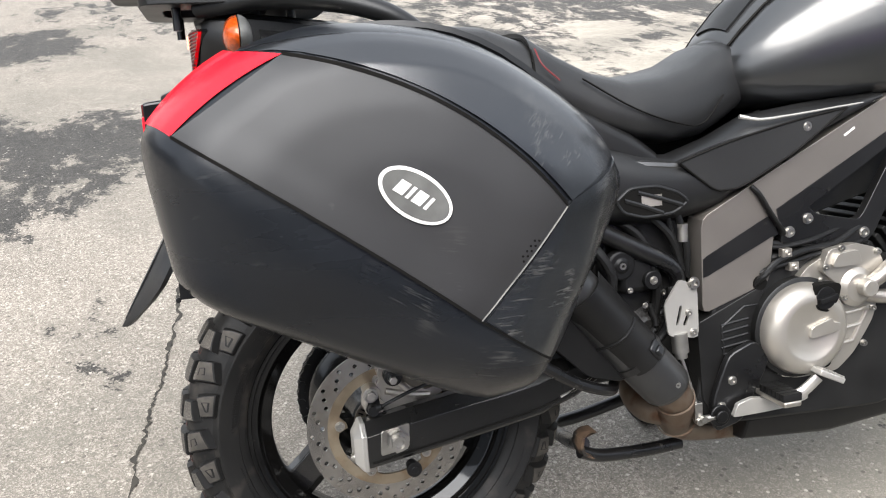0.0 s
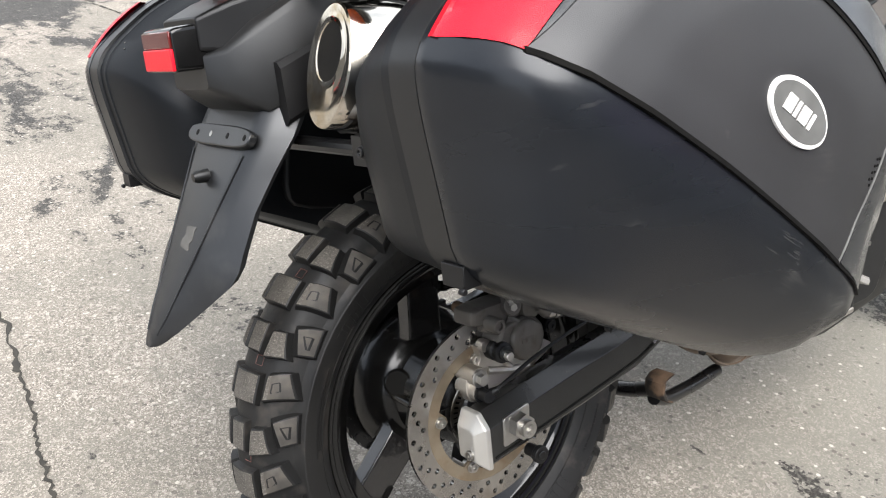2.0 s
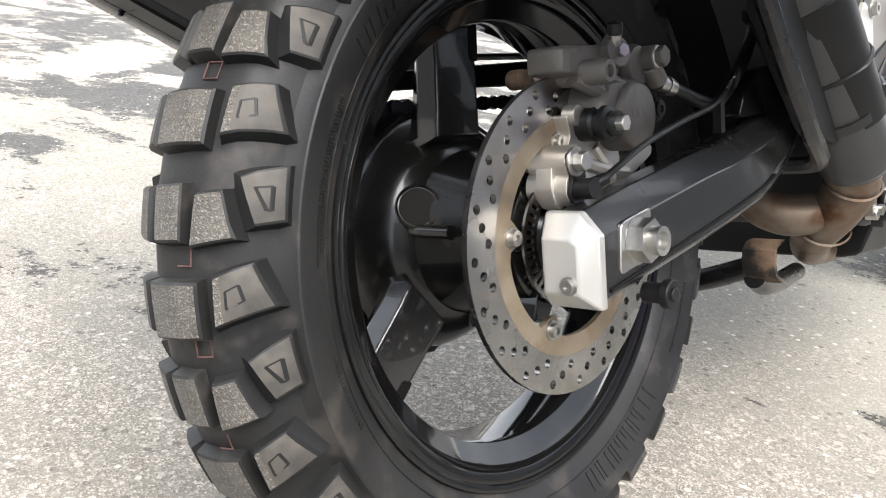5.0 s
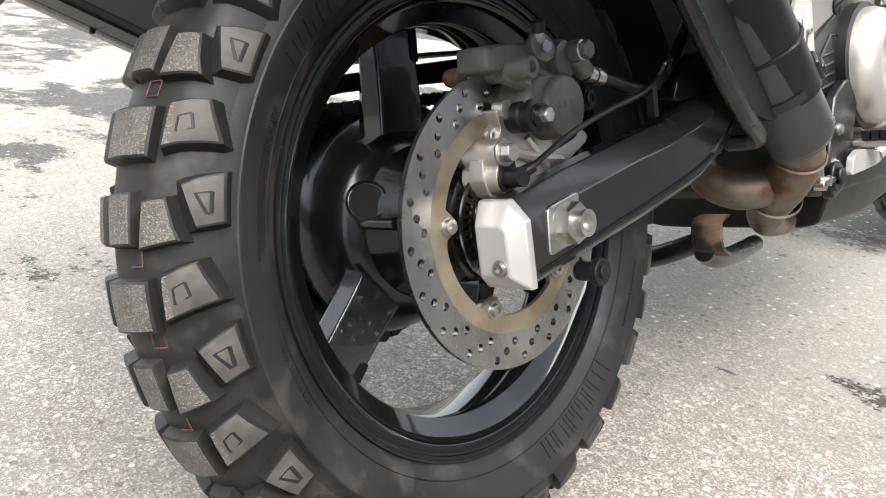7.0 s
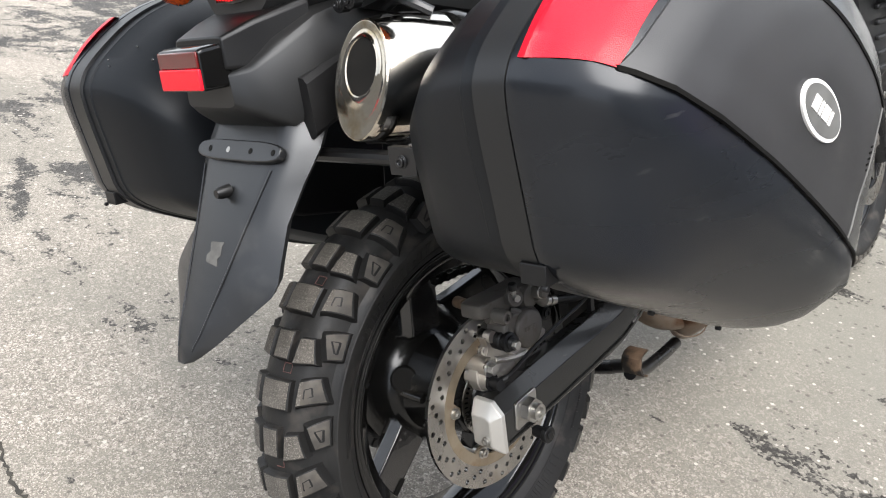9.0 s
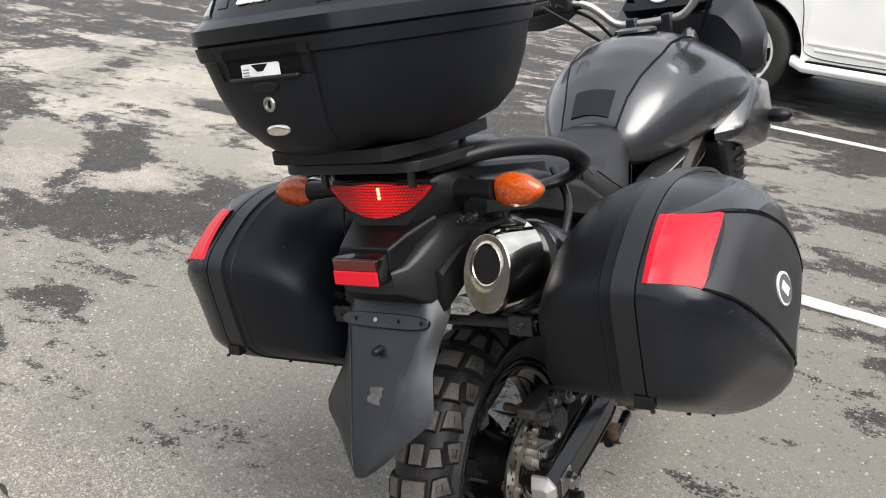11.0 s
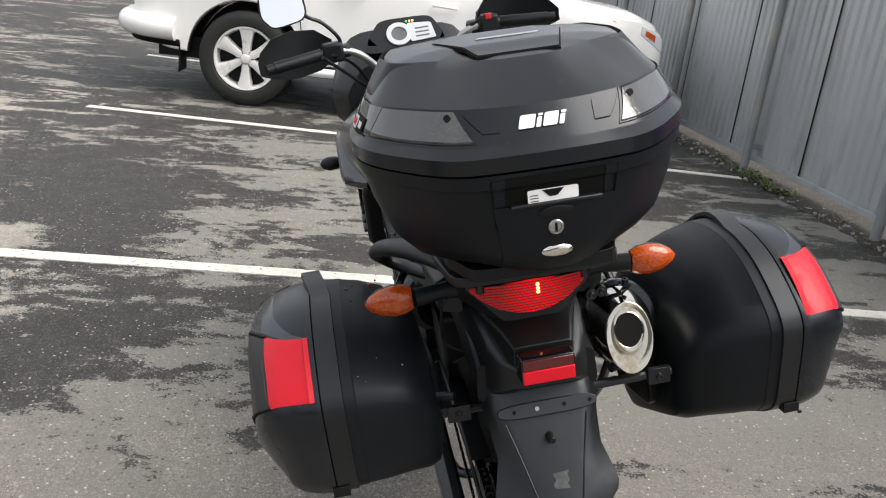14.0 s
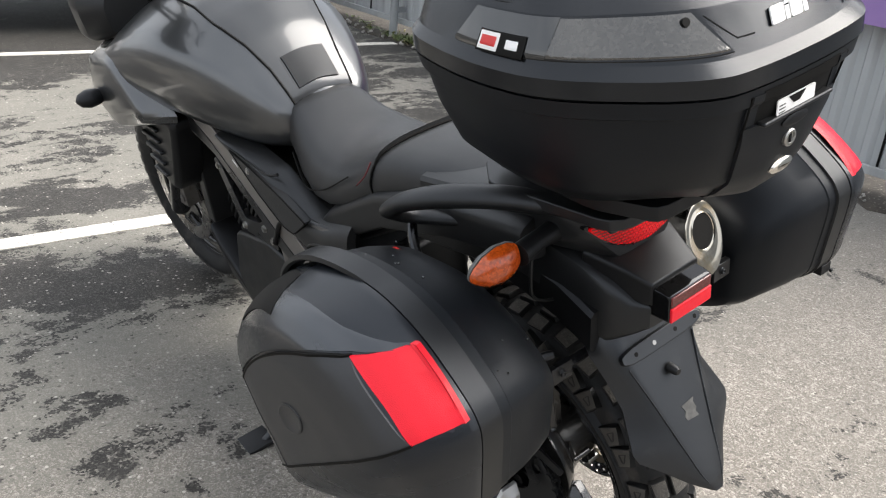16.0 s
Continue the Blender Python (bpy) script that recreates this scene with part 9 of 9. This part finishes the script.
for s in (1, -1):
    fh = [circle(0.004, 8, (r * math.cos(2 * math.pi * i / 40), r * math.sin(2 * math.pi * i / 40))) for i in range(40) for r in ((0.145, 0.133)[i % 2],)]
    bp("front_disc", moved(plate(circle(0.155, 56), [circle(0.112, 48)] + fh, 0.005, FW @ Matrix.Translation((s * 0.070 - 0.0025, 0, 0)) @ SIDE), Matrix.Identity(4)), DISC, None, "drilled front brake disc", 30)
    bp("disc_carrier", moved(side_plate(rpoly([(0.11 * math.cos(k * 1.2566 + d), 0.11 * math.sin(k * 1.2566 + d)) if d == 0 else (0.055 * math.cos(k * 1.2566 + 0.63), 0.055 * math.sin(k * 1.2566 + 0.63)) for k in range(5) for d in (0, 1)], 0.2, 3), s * 0.066 - 0.003, s * 0.066 + 0.003, [circle(0.03, 20)]), FW), GLOSS_BLACK, front_rim, "", 30)
    top, low = Vector((s * 0.10, 1.165, 0.72)), FA + Vector((s * 0.10, -0.03, -0.02))
    mid2 = top.lerp(low, 0.55)
    bp("fork_leg", moved(join(rod(top, mid2, 0.0215, 20), rod(mid2, low, 0.029, 20), rod(low + Vector((-0.012, 0.03, 0.02)), low + Vector((0.012, 0.03, 0.02)), 0.022, 16)), STEER), SATIN_BLACK, None, "black fork leg", 40)
    bp("front_caliper", moved(join(box(s * 0.085 - 0.028, s * 0.085 + 0.028, 1.435, 1.50, 0.03, 0.14), rod((s * 0.113, 1.455, 0.055), (s * 0.118, 1.455, 0.055), 0.012, 14), rod((s * 0.113, 1.475, 0.115), (s * 0.118, 1.475, 0.115), 0.012, 14)), STEER), CAL, None, "front brake caliper", 30, 0.008)
    bp("reflector_bolt", moved(hexbolt((s * 0.132, 1.46, 0.16), 0.008, 0.006, 'X', s), STEER), ZINC)
bp("front_mudguard", moved(loft([[FA + Vector((x, 0.352 * math.cos(radians(a)) * (1 - 0.0), 0.352 * math.sin(radians(a)) - 1.6 * x * x * 4)) for x in (-0.068, -0.05, -0.02, 0.02, 0.05, 0.068)] for a in range(40, 152, 8)], caps=False, closed=False), STEER), PLASTIC, None, "black front mudguard", 60)
bp("radiator", box(-0.15, 0.15, 1.10, 1.14, 0.12, 0.42), ENGINE, None, "", 30, 0.004)

# -- bars, instruments --
BAR = Matrix.Translation((0, 0, -0.012)) @ STEER
bp("triple_clamp", moved(plate(rpoly([(-0.13, 1.13), (0.13, 1.13), (0.12, 1.20), (0.05, 1.235), (-0.05, 1.235), (-0.12, 1.20)], 0.2, 4), (), 0.028, Matrix.Translation((0, 0, 0.70))), BAR), SATIN_BLACK, None, "black top fork clamp", 30, 0.005)
for s in (1, -1):
    bp("fork_cap", moved(join(rod((s * 0.10, 1.165, 0.728), (s * 0.10, 1.165, 0.745), 0.019, 6), rod((s * 0.10, 1.165, 0.745), (s * 0.10, 1.165, 0.752), 0.010, 14)), BAR), ZINC, None, "bright fork cap")
bar = bp("handlebar", moved(tube([(-0.41, 1.075, 0.862), (-0.24, 1.115, 0.872), (-0.165, 1.130, 0.855), (-0.10, 1.150, 0.795), (-0.04, 1.152, 0.785), (0.04, 1.152, 0.785), (0.10, 1.150, 0.795), (0.165, 1.130, 0.855), (0.24, 1.115, 0.872), (0.41, 1.075, 0.862)], 0.0115, 14, 8), BAR), ZINC, None, "silver tubular handlebar")
for x in (-0.05, 0.05):
    bp("bar_clamp", moved(box(x - 0.015, x + 0.015, 1.13, 1.175, 0.728, 0.802), BAR), SATIN_BLACK, None, "", 30, 0.005)
for s in (1, -1):
    bp("grip", moved(join(tube([(s * 0.27, 1.108, 0.8715), (s * 0.41, 1.075, 0.862)], 0.0185, 16, 4), rod((s * 0.41, 1.075, 0.862), (s * 0.432, 1.070, 0.8605), 0.016, 14)), BAR), HOSE, None, "black rubber grip", 40)
    bp("switch_block", moved(join(box(s * 0.235 - 0.03, s * 0.235 + 0.03, 1.085, 1.145, 0.845, 0.90), box(s * 0.20 - 0.018, s * 0.20 + 0.018, 1.115, 1.175, 0.850, 0.885)), BAR), PLASTIC_DARK, None, "black switch block", 30, 0.008)
    bp("lever", moved(tube([(s * 0.20, 1.165, 0.868), (s * 0.27, 1.165, 0.866), (s * 0.40, 1.145, 0.856)], 0.007, 10), BAR), SATIN_BLACK, None, "black hand lever", 40)
    bp("hand_guard", moved(loft([[Vector((s * x, y + e, z)) for e, z in ((0, z0), (0.006, z0), (0.012, (z0 + z1) / 2), (0.006, z1), (0, z1), (0.004, (z0 + z1) / 2))] for x, y, z0, z1 in ((0.225, 1.195, 0.842, 0.90), (0.27, 1.205, 0.815, 0.935), (0.34, 1.190, 0.805, 0.945), (0.40, 1.165, 0.815, 0.935), (0.44, 1.125, 0.835, 0.905), (0.452, 1.085, 0.848, 0.882))]), BAR), PLASTIC, None, "black plastic hand guard", 40)
    mr = bp("mirror", moved(join(tube([(s * 0.208, 1.115, 0.885), (s * 0.214, 1.105, 0.915), (s * 0.250, 1.095, 0.960), (s * 0.285, 1.085, 0.982), (s * 0.305, 1.075, 1.000)], 0.0055, 10)), BAR), SATIN_BLACK, None, "mirror on a black stem")
    shell = [Vector((s * (0.350 + p.x), 1.062 - 0.10 * p.x + 0.20 * p.y, 1.035 + p.y)) for p in rpoly([(-0.062, -0.052), (0.040, -0.066), (0.070, -0.030), (0.062, 0.048), (-0.052, 0.060)], 0.3, 5)]
    ctr = sum(shell, Vector()) / len(shell)
    bp("mirror_shell", moved(loft([[p + Vector((0, -0.004, 0)) for p in shell], [ctr + (p - ctr) * 1.02 for p in shell], [ctr + (p - ctr) * 0.85 + Vector((0, 0.025, 0)) for p in shell], [ctr + (p - ctr) * 0.4 + Vector((0, 0.034, 0)) for p in shell]]), BAR), PLASTIC_DARK, mr, "", 40)
    bp("mirror_glass", moved(loft([[ctr + (p - ctr) * 0.94 + Vector((0, -0.0046, 0)) for p in shell], [ctr + (p - ctr) * 0.94 + Vector((0, -0.0060, 0)) for p in shell]]), BAR), MIRROR, mr, "mirror glass", 20)
bp("kill_switch", moved(box(0.222, 0.242, 1.082, 1.098, 0.888, 0.905), BAR), RED_PLASTIC, None, "red switch", 30, 0.003)
for pts in (((0.20, 1.17, 0.86), (0.14, 1.24, 0.80), (0.10, 1.27, 0.70)), ((-0.24, 1.05, 0.85), (-0.18, 1.16, 0.80), (-0.12, 1.24, 0.70)), ((-0.27, 1.02, 0.85), (-0.20, 1.10, 0.78), (-0.11, 1.22, 0.68))):
    bp("cable", tube(pts, 0.0055, 8), HOSE, None, "black cable")
dash_m = Matrix.Translation((-0.012, 1.315, 0.845)) @ Matrix.Rotation(radians(52), 4, 'X')
dash = bp("dashboard", plate(rpoly([(-0.128, -0.052), (0.140, -0.052), (0.132, 0.004), (0.100, 0.066), (-0.062, 0.066), (-0.104, 0.012)], 0.25, 5), (), 0.040, dash_m @ Matrix.Translation((0, 0, -0.040))), PLASTIC_DARK, None, "black instrument binnacle", 30, 0.008, 3)
bp("tachometer", join(plate(circle(0.040, 40, (-0.008, 0.006)), [circle(0.025, 40, (-0.008, 0.006))], 0.006, dash_m @ Matrix.Translation((0, 0, 0.001)))), DIAL_GLARE, dash, "ring of the dial, whitened by sky glare put into its glow", 30)
bp("dial", plate(circle(0.0252, 40, (-0.008, 0.006)), (), 0.002, dash_m @ Matrix.Translation((0, 0, 0.001))), GREY_STICKER, dash, "grey dial", 30)
bp("display", plate(rpoly([(0.026, -0.026), (0.108, -0.020), (0.098, 0.036), (0.022, 0.042)], 0.1, 3), (), 0.003, dash_m @ Matrix.Translation((0, 0, 0.001))), DIAL_GLARE, dash, "pale display", 30)
for k in range(3):
    bp("display_bar", plate([(0.044, -0.012 + 0.014 * k), (0.088, -0.011 + 0.014 * k), (0.088, -0.006 + 0.014 * k), (0.044, -0.007 + 0.014 * k)], (), 0.0006, dash_m @ Matrix.Translation((0, 0, 0.004))), GREY_STICKER, dash, "", 0)
GREEN_LAMP = lens("green_lamp", (0.05, 0.8, 0.12), glow=2.0)
for k, mm in enumerate((GREEN_LAMP, LAMP_DOT, LAMP_DOT)):
    bp("pilot_lamp", plate(circle(0.003, 10, (0.022 + 0.010 * k, 0.050)), (), 0.002, dash_m @ Matrix.Translation((0, 0, 0.0))), mm, dash)
bp("cockpit_fairing", loft([[Vector((x, y, z)) for x, z in rpoly([(-hw, z0), (hw, z0), (hw * 1.06, (z0 + z1) / 2), (hw * 0.72, z1), (-hw * 0.72, z1), (-hw * 1.06, (z0 + z1) / 2)], 0.25, 4)] for y, hw, z0, z1 in ((1.30, 0.20, 0.60, 0.775), (1.36, 0.245, 0.58, 0.80), (1.45, 0.24, 0.56, 0.86), (1.55, 0.20, 0.55, 0.84), (1.66, 0.11, 0.57, 0.72))]), PLASTIC, None, "black inner fairing behind the dash", 40)
bp("ignition", moved(join(rod((0, 1.215, 0.73), (0, 1.215, 0.765), 0.017, 16), box(-0.004, 0.004, 1.205, 1.225, 0.765, 0.80)), BAR), SATIN_BLACK, None, "", 30)

# ---- parked off-road car beyond the motorcycle ----
CAR = Matrix.Translation((0.535, 6.66, 0)) @ Matrix.Rotation(radians(-7), 4, 'Z')
car = thing("car", CAR, "large pearl-white off-road car parked beside the fence, dirty below", "car")
AX, WR = 1.365, 0.385


def nx(x):
    """The short nose: everything ahead of the front arch is drawn in."""
    return x if x < 1.85 else 1.85 + (x - 1.85) * 0.56


def sill_z(x):
    z = interp(x, [-2.30, -2.0, -1.0, 1.0, 2.0, 2.36], [0.50, 0.40, 0.36, 0.36, 0.33, 0.42])
    for c in (-AX, AX):
        d = abs(x - c)
        if d < 0.475:
            z = max(z, 0.385 + math.sqrt(0.475 ** 2 - d * d) * 0.97)
    return z


def car_section(x):
    w = interp(x, [-2.30, -2.2, -1.9, -1.0, 1.0, 1.8, 2.1, 2.26, 2.34, 2.37], [0.80, 0.88, 0.925, 0.945, 0.945, 0.930, 0.885, 0.80, 0.69, 0.58])
    for c in (-AX, AX):
        w += 0.018 * max(0.0, 1 - ((x - c) / 0.60) ** 2) if abs(x) < 2.05 else 0
    belt = interp(x, [-2.3, -1.0, 0.6, 0.95, 1.8, 2.2, 2.37], [1.16, 1.14, 1.10, 1.09, 1.05, 0.96, 0.80])
    roof = interp(x, [-2.30, -2.22, -2.0, -1.0, 0.0, 0.28, 0.98, 1.08, 1.8, 2.15, 2.30, 2.37], [1.30, 1.62, 1.80, 1.86, 1.84, 1.80, 1.20, 1.16, 1.10, 1.03, 0.93, 0.82])
    rw = interp(x, [-2.3, -2.1, 0.2, 0.98, 1.1, 1.8, 2.2, 2.37], [0.66, 0.70, 0.71, 0.80, 0.82, 0.80, 0.68, 0.50])
    zl = sill_z(x)
    side = [(0.50, zl), (w - 0.02, zl), (w - 0.004, zl + 0.012), (w, zl + 0.30 * (belt - zl)), (w + 0.006, zl + 0.55 * (belt - zl)), (w - 0.004, zl + 0.80 * (belt - zl)), (w - 0.022, belt), (min(rw + 0.02, w - 0.03), roof - 0.03), (rw - 0.06, roof), (rw * 0.5, roof + 0.02)]
    lp = [(nx(x), -y, z) for y, z in side] + [(nx(x), 0, roof + 0.028)] + [(nx(x), y, z) for y, z in reversed(side)]
    return lp


xs = sorted(set([round(v, 4) for v in np.linspace(-2.30, 2.37, 70)] + [round(c + 0.475 * math.sin(a), 4) for c in (-AX, AX) for a in np.linspace(-math.pi / 2, math.pi / 2, 25)]))
body = part("body", loft([car_section(x) for x in xs]), CAR_WHITE, car, "pearl-white bodywork with a dusty lower edge", 32)


def side_y(x, z):
    """The near side's y at (x, z)."""
    s = [p for p in car_section(x) if p[1] < 0][:8]
    return interp(z, [p[2] for p in s[1:]], [p[1] for p in s[1:]])


def groove(pts, name="door_gap", r=0.0035, m=None):
    part(name, tube([(nx(x), side_y(x, z) - 0.0005, z) for x, z in pts], r, 6, 6), m or GROOVE, body)


groove([(0.80, 0.47), (0.815, 0.60), (0.845, 0.80), (0.85, 1.08)])
groove([(0.80, 0.47), (0.72, 0.43), (0.3, 0.425), (-0.22, 0.425)])
groove([(-0.24, 0.425), (-0.235, 0.70), (-0.25, 1.12)])
groove([(-0.22, 0.425), (-0.80, 0.43), (-0.90, 0.55), (-0.95, 0.80), (-1.05, 1.0), (-1.08, 1.12)])
groove([(1.60, 1.035), (1.95, 0.985), (2.12, 0.90)], "hood_gap", 0.003)
for a, b in (((-0.86, 0.53), (0.76, 0.51)), ((-0.80, 0.485), (0.74, 0.465))):
    part("door_moulding", tube([(x, side_y(x, z) - 0.003, z) for x, z in (a, ((a[0] + b[0]) / 2, (a[1] + b[1]) / 2), b)], 0.0055, 8, 8, 2.0), CAR_WHITE, body)
for x in (-0.62, 0.12):
    hd = part("door_handle", tube([(x, -0.958, 0.985), (x + 0.02, -0.985, 0.99), (x + 0.17, -0.985, 0.985), (x + 0.19, -0.958, 0.98)], 0.012, 8), CAR_WHITE, body, "white door handle")
part("side_step", loft([[(x, y, z) for y, z in rpoly([(-0.86, z0), (-1.02 + e, z0), (-1.035 + e, z0 + 0.035), (-1.02 + e, z0 + 0.075), (-0.86, z0 + 0.08)], 0.2, 3)] for x, z0, e in ((-0.96, 0.345, 0.06), (-0.85, 0.315, 0.0), (0.80, 0.315, 0.0), (0.93, 0.36, 0.06))]), CAR_WHITE, car, "white running board with a black tread", 35)
part("step_tread", box(-0.84, 0.76, -1.005, -0.89, 0.392, 0.402), GROOVE, car, "black running board tread", 30)
# the shade below the sill, put in as a dark panel
part("sill_shadow_panel", box(-0.90, 0.88, -0.925, -0.90, 0.30, 0.42), PLASTIC_DARK, car, "dark panel standing in for the shade below the sill", 30)
for c in (-AX, AX):
    part("arch_liner", join(patch(lambda u, v: Vector((c + 0.465 * math.cos(math.pi * u), -0.925 + 0.45 * v, 0.375 + 0.462 * math.sin(math.pi * u))), 24, 2), patch(lambda u, v: Vector((c + 0.47 * v * math.cos(math.pi * u), -0.56, 0.30 + 0.53 * v * math.sin(math.pi * u))), 24, 4)), PLASTIC_DARK, car, "black wheel arch liner", 50)
part("underbody", box(-2.1, 2.1, -0.80, 0.80, 0.33, 0.50), PLASTIC_DARK, car, "dark underbody", 30)


def car_wheel(cx, cy, s):
    W = Matrix.Translation((cx, cy, WR)) @ Matrix.Diagonal((1, s, 1, 1))
    wh = part("wheel", moved(lathe([(0.11, 0.252), (-0.095, 0.252), (-0.118, 0.275), (-0.125, 0.315), (-0.118, 0.355), (-0.098, 0.378), (-0.06, 0.385), (0.10, 0.385), (0.125, 0.36), (0.13, 0.30), (0.11, 0.252)], 64, 'Y'), W), CAR_TYRE, car, "wheel with a black tyre")
    rim = part("rim", moved(lathe([(-0.085, 0.258), (-0.098, 0.262), (-0.112, 0.256), (-0.110, 0.244), (-0.095, 0.236), (-0.02, 0.228), (0.08, 0.228)], 64, 'Y'), W), CAR_RIM, wh, "six-spoke silver alloy rim", 50)
    part("brake_shadow", moved(lathe([(0.01, 0.0), (0.01, 0.230)], 40, 'Y'), W), PLASTIC_DARK, wh)
    for k in range(6):
        sp = loft([[(w_, y0, r) for w_, y0 in ((-hw, -0.020), (-hw * 0.92, yf), (-hw * 0.5, yf - 0.006), (hw * 0.5, yf - 0.006), (hw * 0.92, yf), (hw, -0.020))] for r, hw, yf in ((0.045, 0.032, -0.092), (0.10, 0.034, -0.088), (0.17, 0.046, -0.092), (0.238, 0.066, -0.100))])
        part("rim_spoke", moved(sp, W @ Matrix.Rotation(radians(60 * k), 4, 'Y')), CAR_RIM, wh, "", 35)
        a = radians(60 * k + 30)
        part("wheel_nut", moved(rod((0.056 * math.sin(a), -0.078, 0.056 * math.cos(a)), (0.056 * math.sin(a), -0.094, 0.056 * math.cos(a)), 0.011, 8), W), GREY_STICKER, wh)
    part("hub_cap", moved(lathe([(-0.07, 0.070), (-0.088, 0.066), (-0.090, 0.042), (-0.104, 0.038), (-0.108, 0.03), (-0.110, 0.0)], 32, 'Y'), W), CAR_RIM, wh, "", 50)


for cx in (-AX, AX):
    car_wheel(cx, -0.825, 1)
    car_wheel(cx, 0.825, -1)
# glass
for x0, x1, x2, x3 in ((-0.22, 0.78, 0.16, -0.20), (-1.02, -0.28, -0.26, -0.98), (-1.95, -1.10, -1.08, -1.85)):
    def win(u, v, a=x0, b=x1, c=x2, d=x3):
        x = (a + (b - a) * u) * (1 - v) + (d + (c - d) * u) * v
        z = 1.15 * (1 - v) + 1.70 * v
        return Vector((x, side_y(x, min(z, 1.76)) - 0.004, z))
    part("side_window", thick_patch(win, 12, 8, Vector((0, 0.004, 0))), GLASS_DARK, body, "dark side window")
part("windscreen", thick_patch(lambda u, v: Vector((0.95 - 0.62 * v, -0.70 + 1.4 * u + (0.06 - 0.12 * u) * v, 1.225 + 0.55 * v)), 10, 8, Vector((-0.01, 0, -0.01))), GLASS_DARK, body, "dark windscreen")
# lamps, bumper, mirror
for s in (1, -1):
    def lampf(u, v):
        x = 1.86 + 0.42 * u
        z = interp(u, [0, 1], [0.955, 0.815]) * (1 - v) + interp(u, [0, 1], [1.020, 0.955]) * v
        return Vector((nx(x), -s * side_y(x, z) + s * 0.004, z))
    hl = part("headlamp", thick_patch(lampf, 14, 6, Vector((-0.01, -0.004 * s, 0))), HEADLAMP, body, "clear headlamp with an orange marker")
    part("marker_lamp", thick_patch(lambda u, v: lampf(0.15 + 0.40 * u, 0.25 + 0.5 * v) + Vector((0.001, s * 0.0035, 0)), 6, 3, Vector((0, -0.002 * s, 0))), ORANGE, hl, "orange marker")
    part("fog_recess", box(nx(2.20), nx(2.30), s * 0.66 - 0.08, s * 0.66 + 0.08, 0.48, 0.58), GROOVE, body, "", 30, 0.02)
    part("mirror", loft([[Vector((x, s * (1.04 + b * math.cos(a) * 0.9), 1.22 + b * math.sin(a) * 0.75)) for a in [2 * math.pi * i / 20 for i in range(20)]] for x, b in ((0.70, 0.09), (0.73, 0.12), (0.78, 0.12), (0.83, 0.07))]), CAR_WHITE, body, "white door mirror", 50)
    part("mirror_foot", tube([(0.76, s * 0.90, 1.14), (0.76, s * 0.97, 1.17), (0.76, s * 1.01, 1.20)], 0.03, 10), PLASTIC_DARK, body)
part("grille", box(nx(2.24), nx(2.375) + 0.004, -0.45, 0.45, 0.66, 0.85), GROOVE, body, "dark grille", 30, 0.02)
part("front_bumper", tube([(nx(x), y, z) for x, y, z in ((1.93, -0.925, 0.46), (2.16, -0.86, 0.47), (2.34, -0.62, 0.475), (2.40, 0, 0.48), (2.34, 0.62, 0.475), (2.16, 0.86, 0.47), (1.93, 0.925, 0.46))], 0.050, 14, 8), CAR_WHITE, body, "white front bumper", 50)
part("rear_bumper", tube([(-1.93, -0.93, 0.56), (-2.22, -0.90, 0.57), (-2.36, -0.70, 0.58), (-2.40, 0, 0.58), (-2.36, 0.70, 0.58), (-2.22, 0.90, 0.57), (-1.93, 0.93, 0.56)], 0.095, 14, 8), CAR_WHITE, body, "white rear bumper", 50)
part("bumper_skirt", tube([(-1.90, -0.915, 0.45), (-2.18, -0.885, 0.46), (-2.32, -0.70, 0.47), (-2.36, 0, 0.47)], 0.03, 10), GROOVE, body, "black lower bumper edge", 50)
part("mud_flap", box(-1.905, -1.895, -0.93, -0.70, 0.22, 0.46), PLASTIC_DARK, body, "black mud flap", 30)
part("mud_flap", box(0.905, 0.915, -0.93, -0.72, 0.26, 0.42), PLASTIC_DARK, body, "black mud flap", 30)
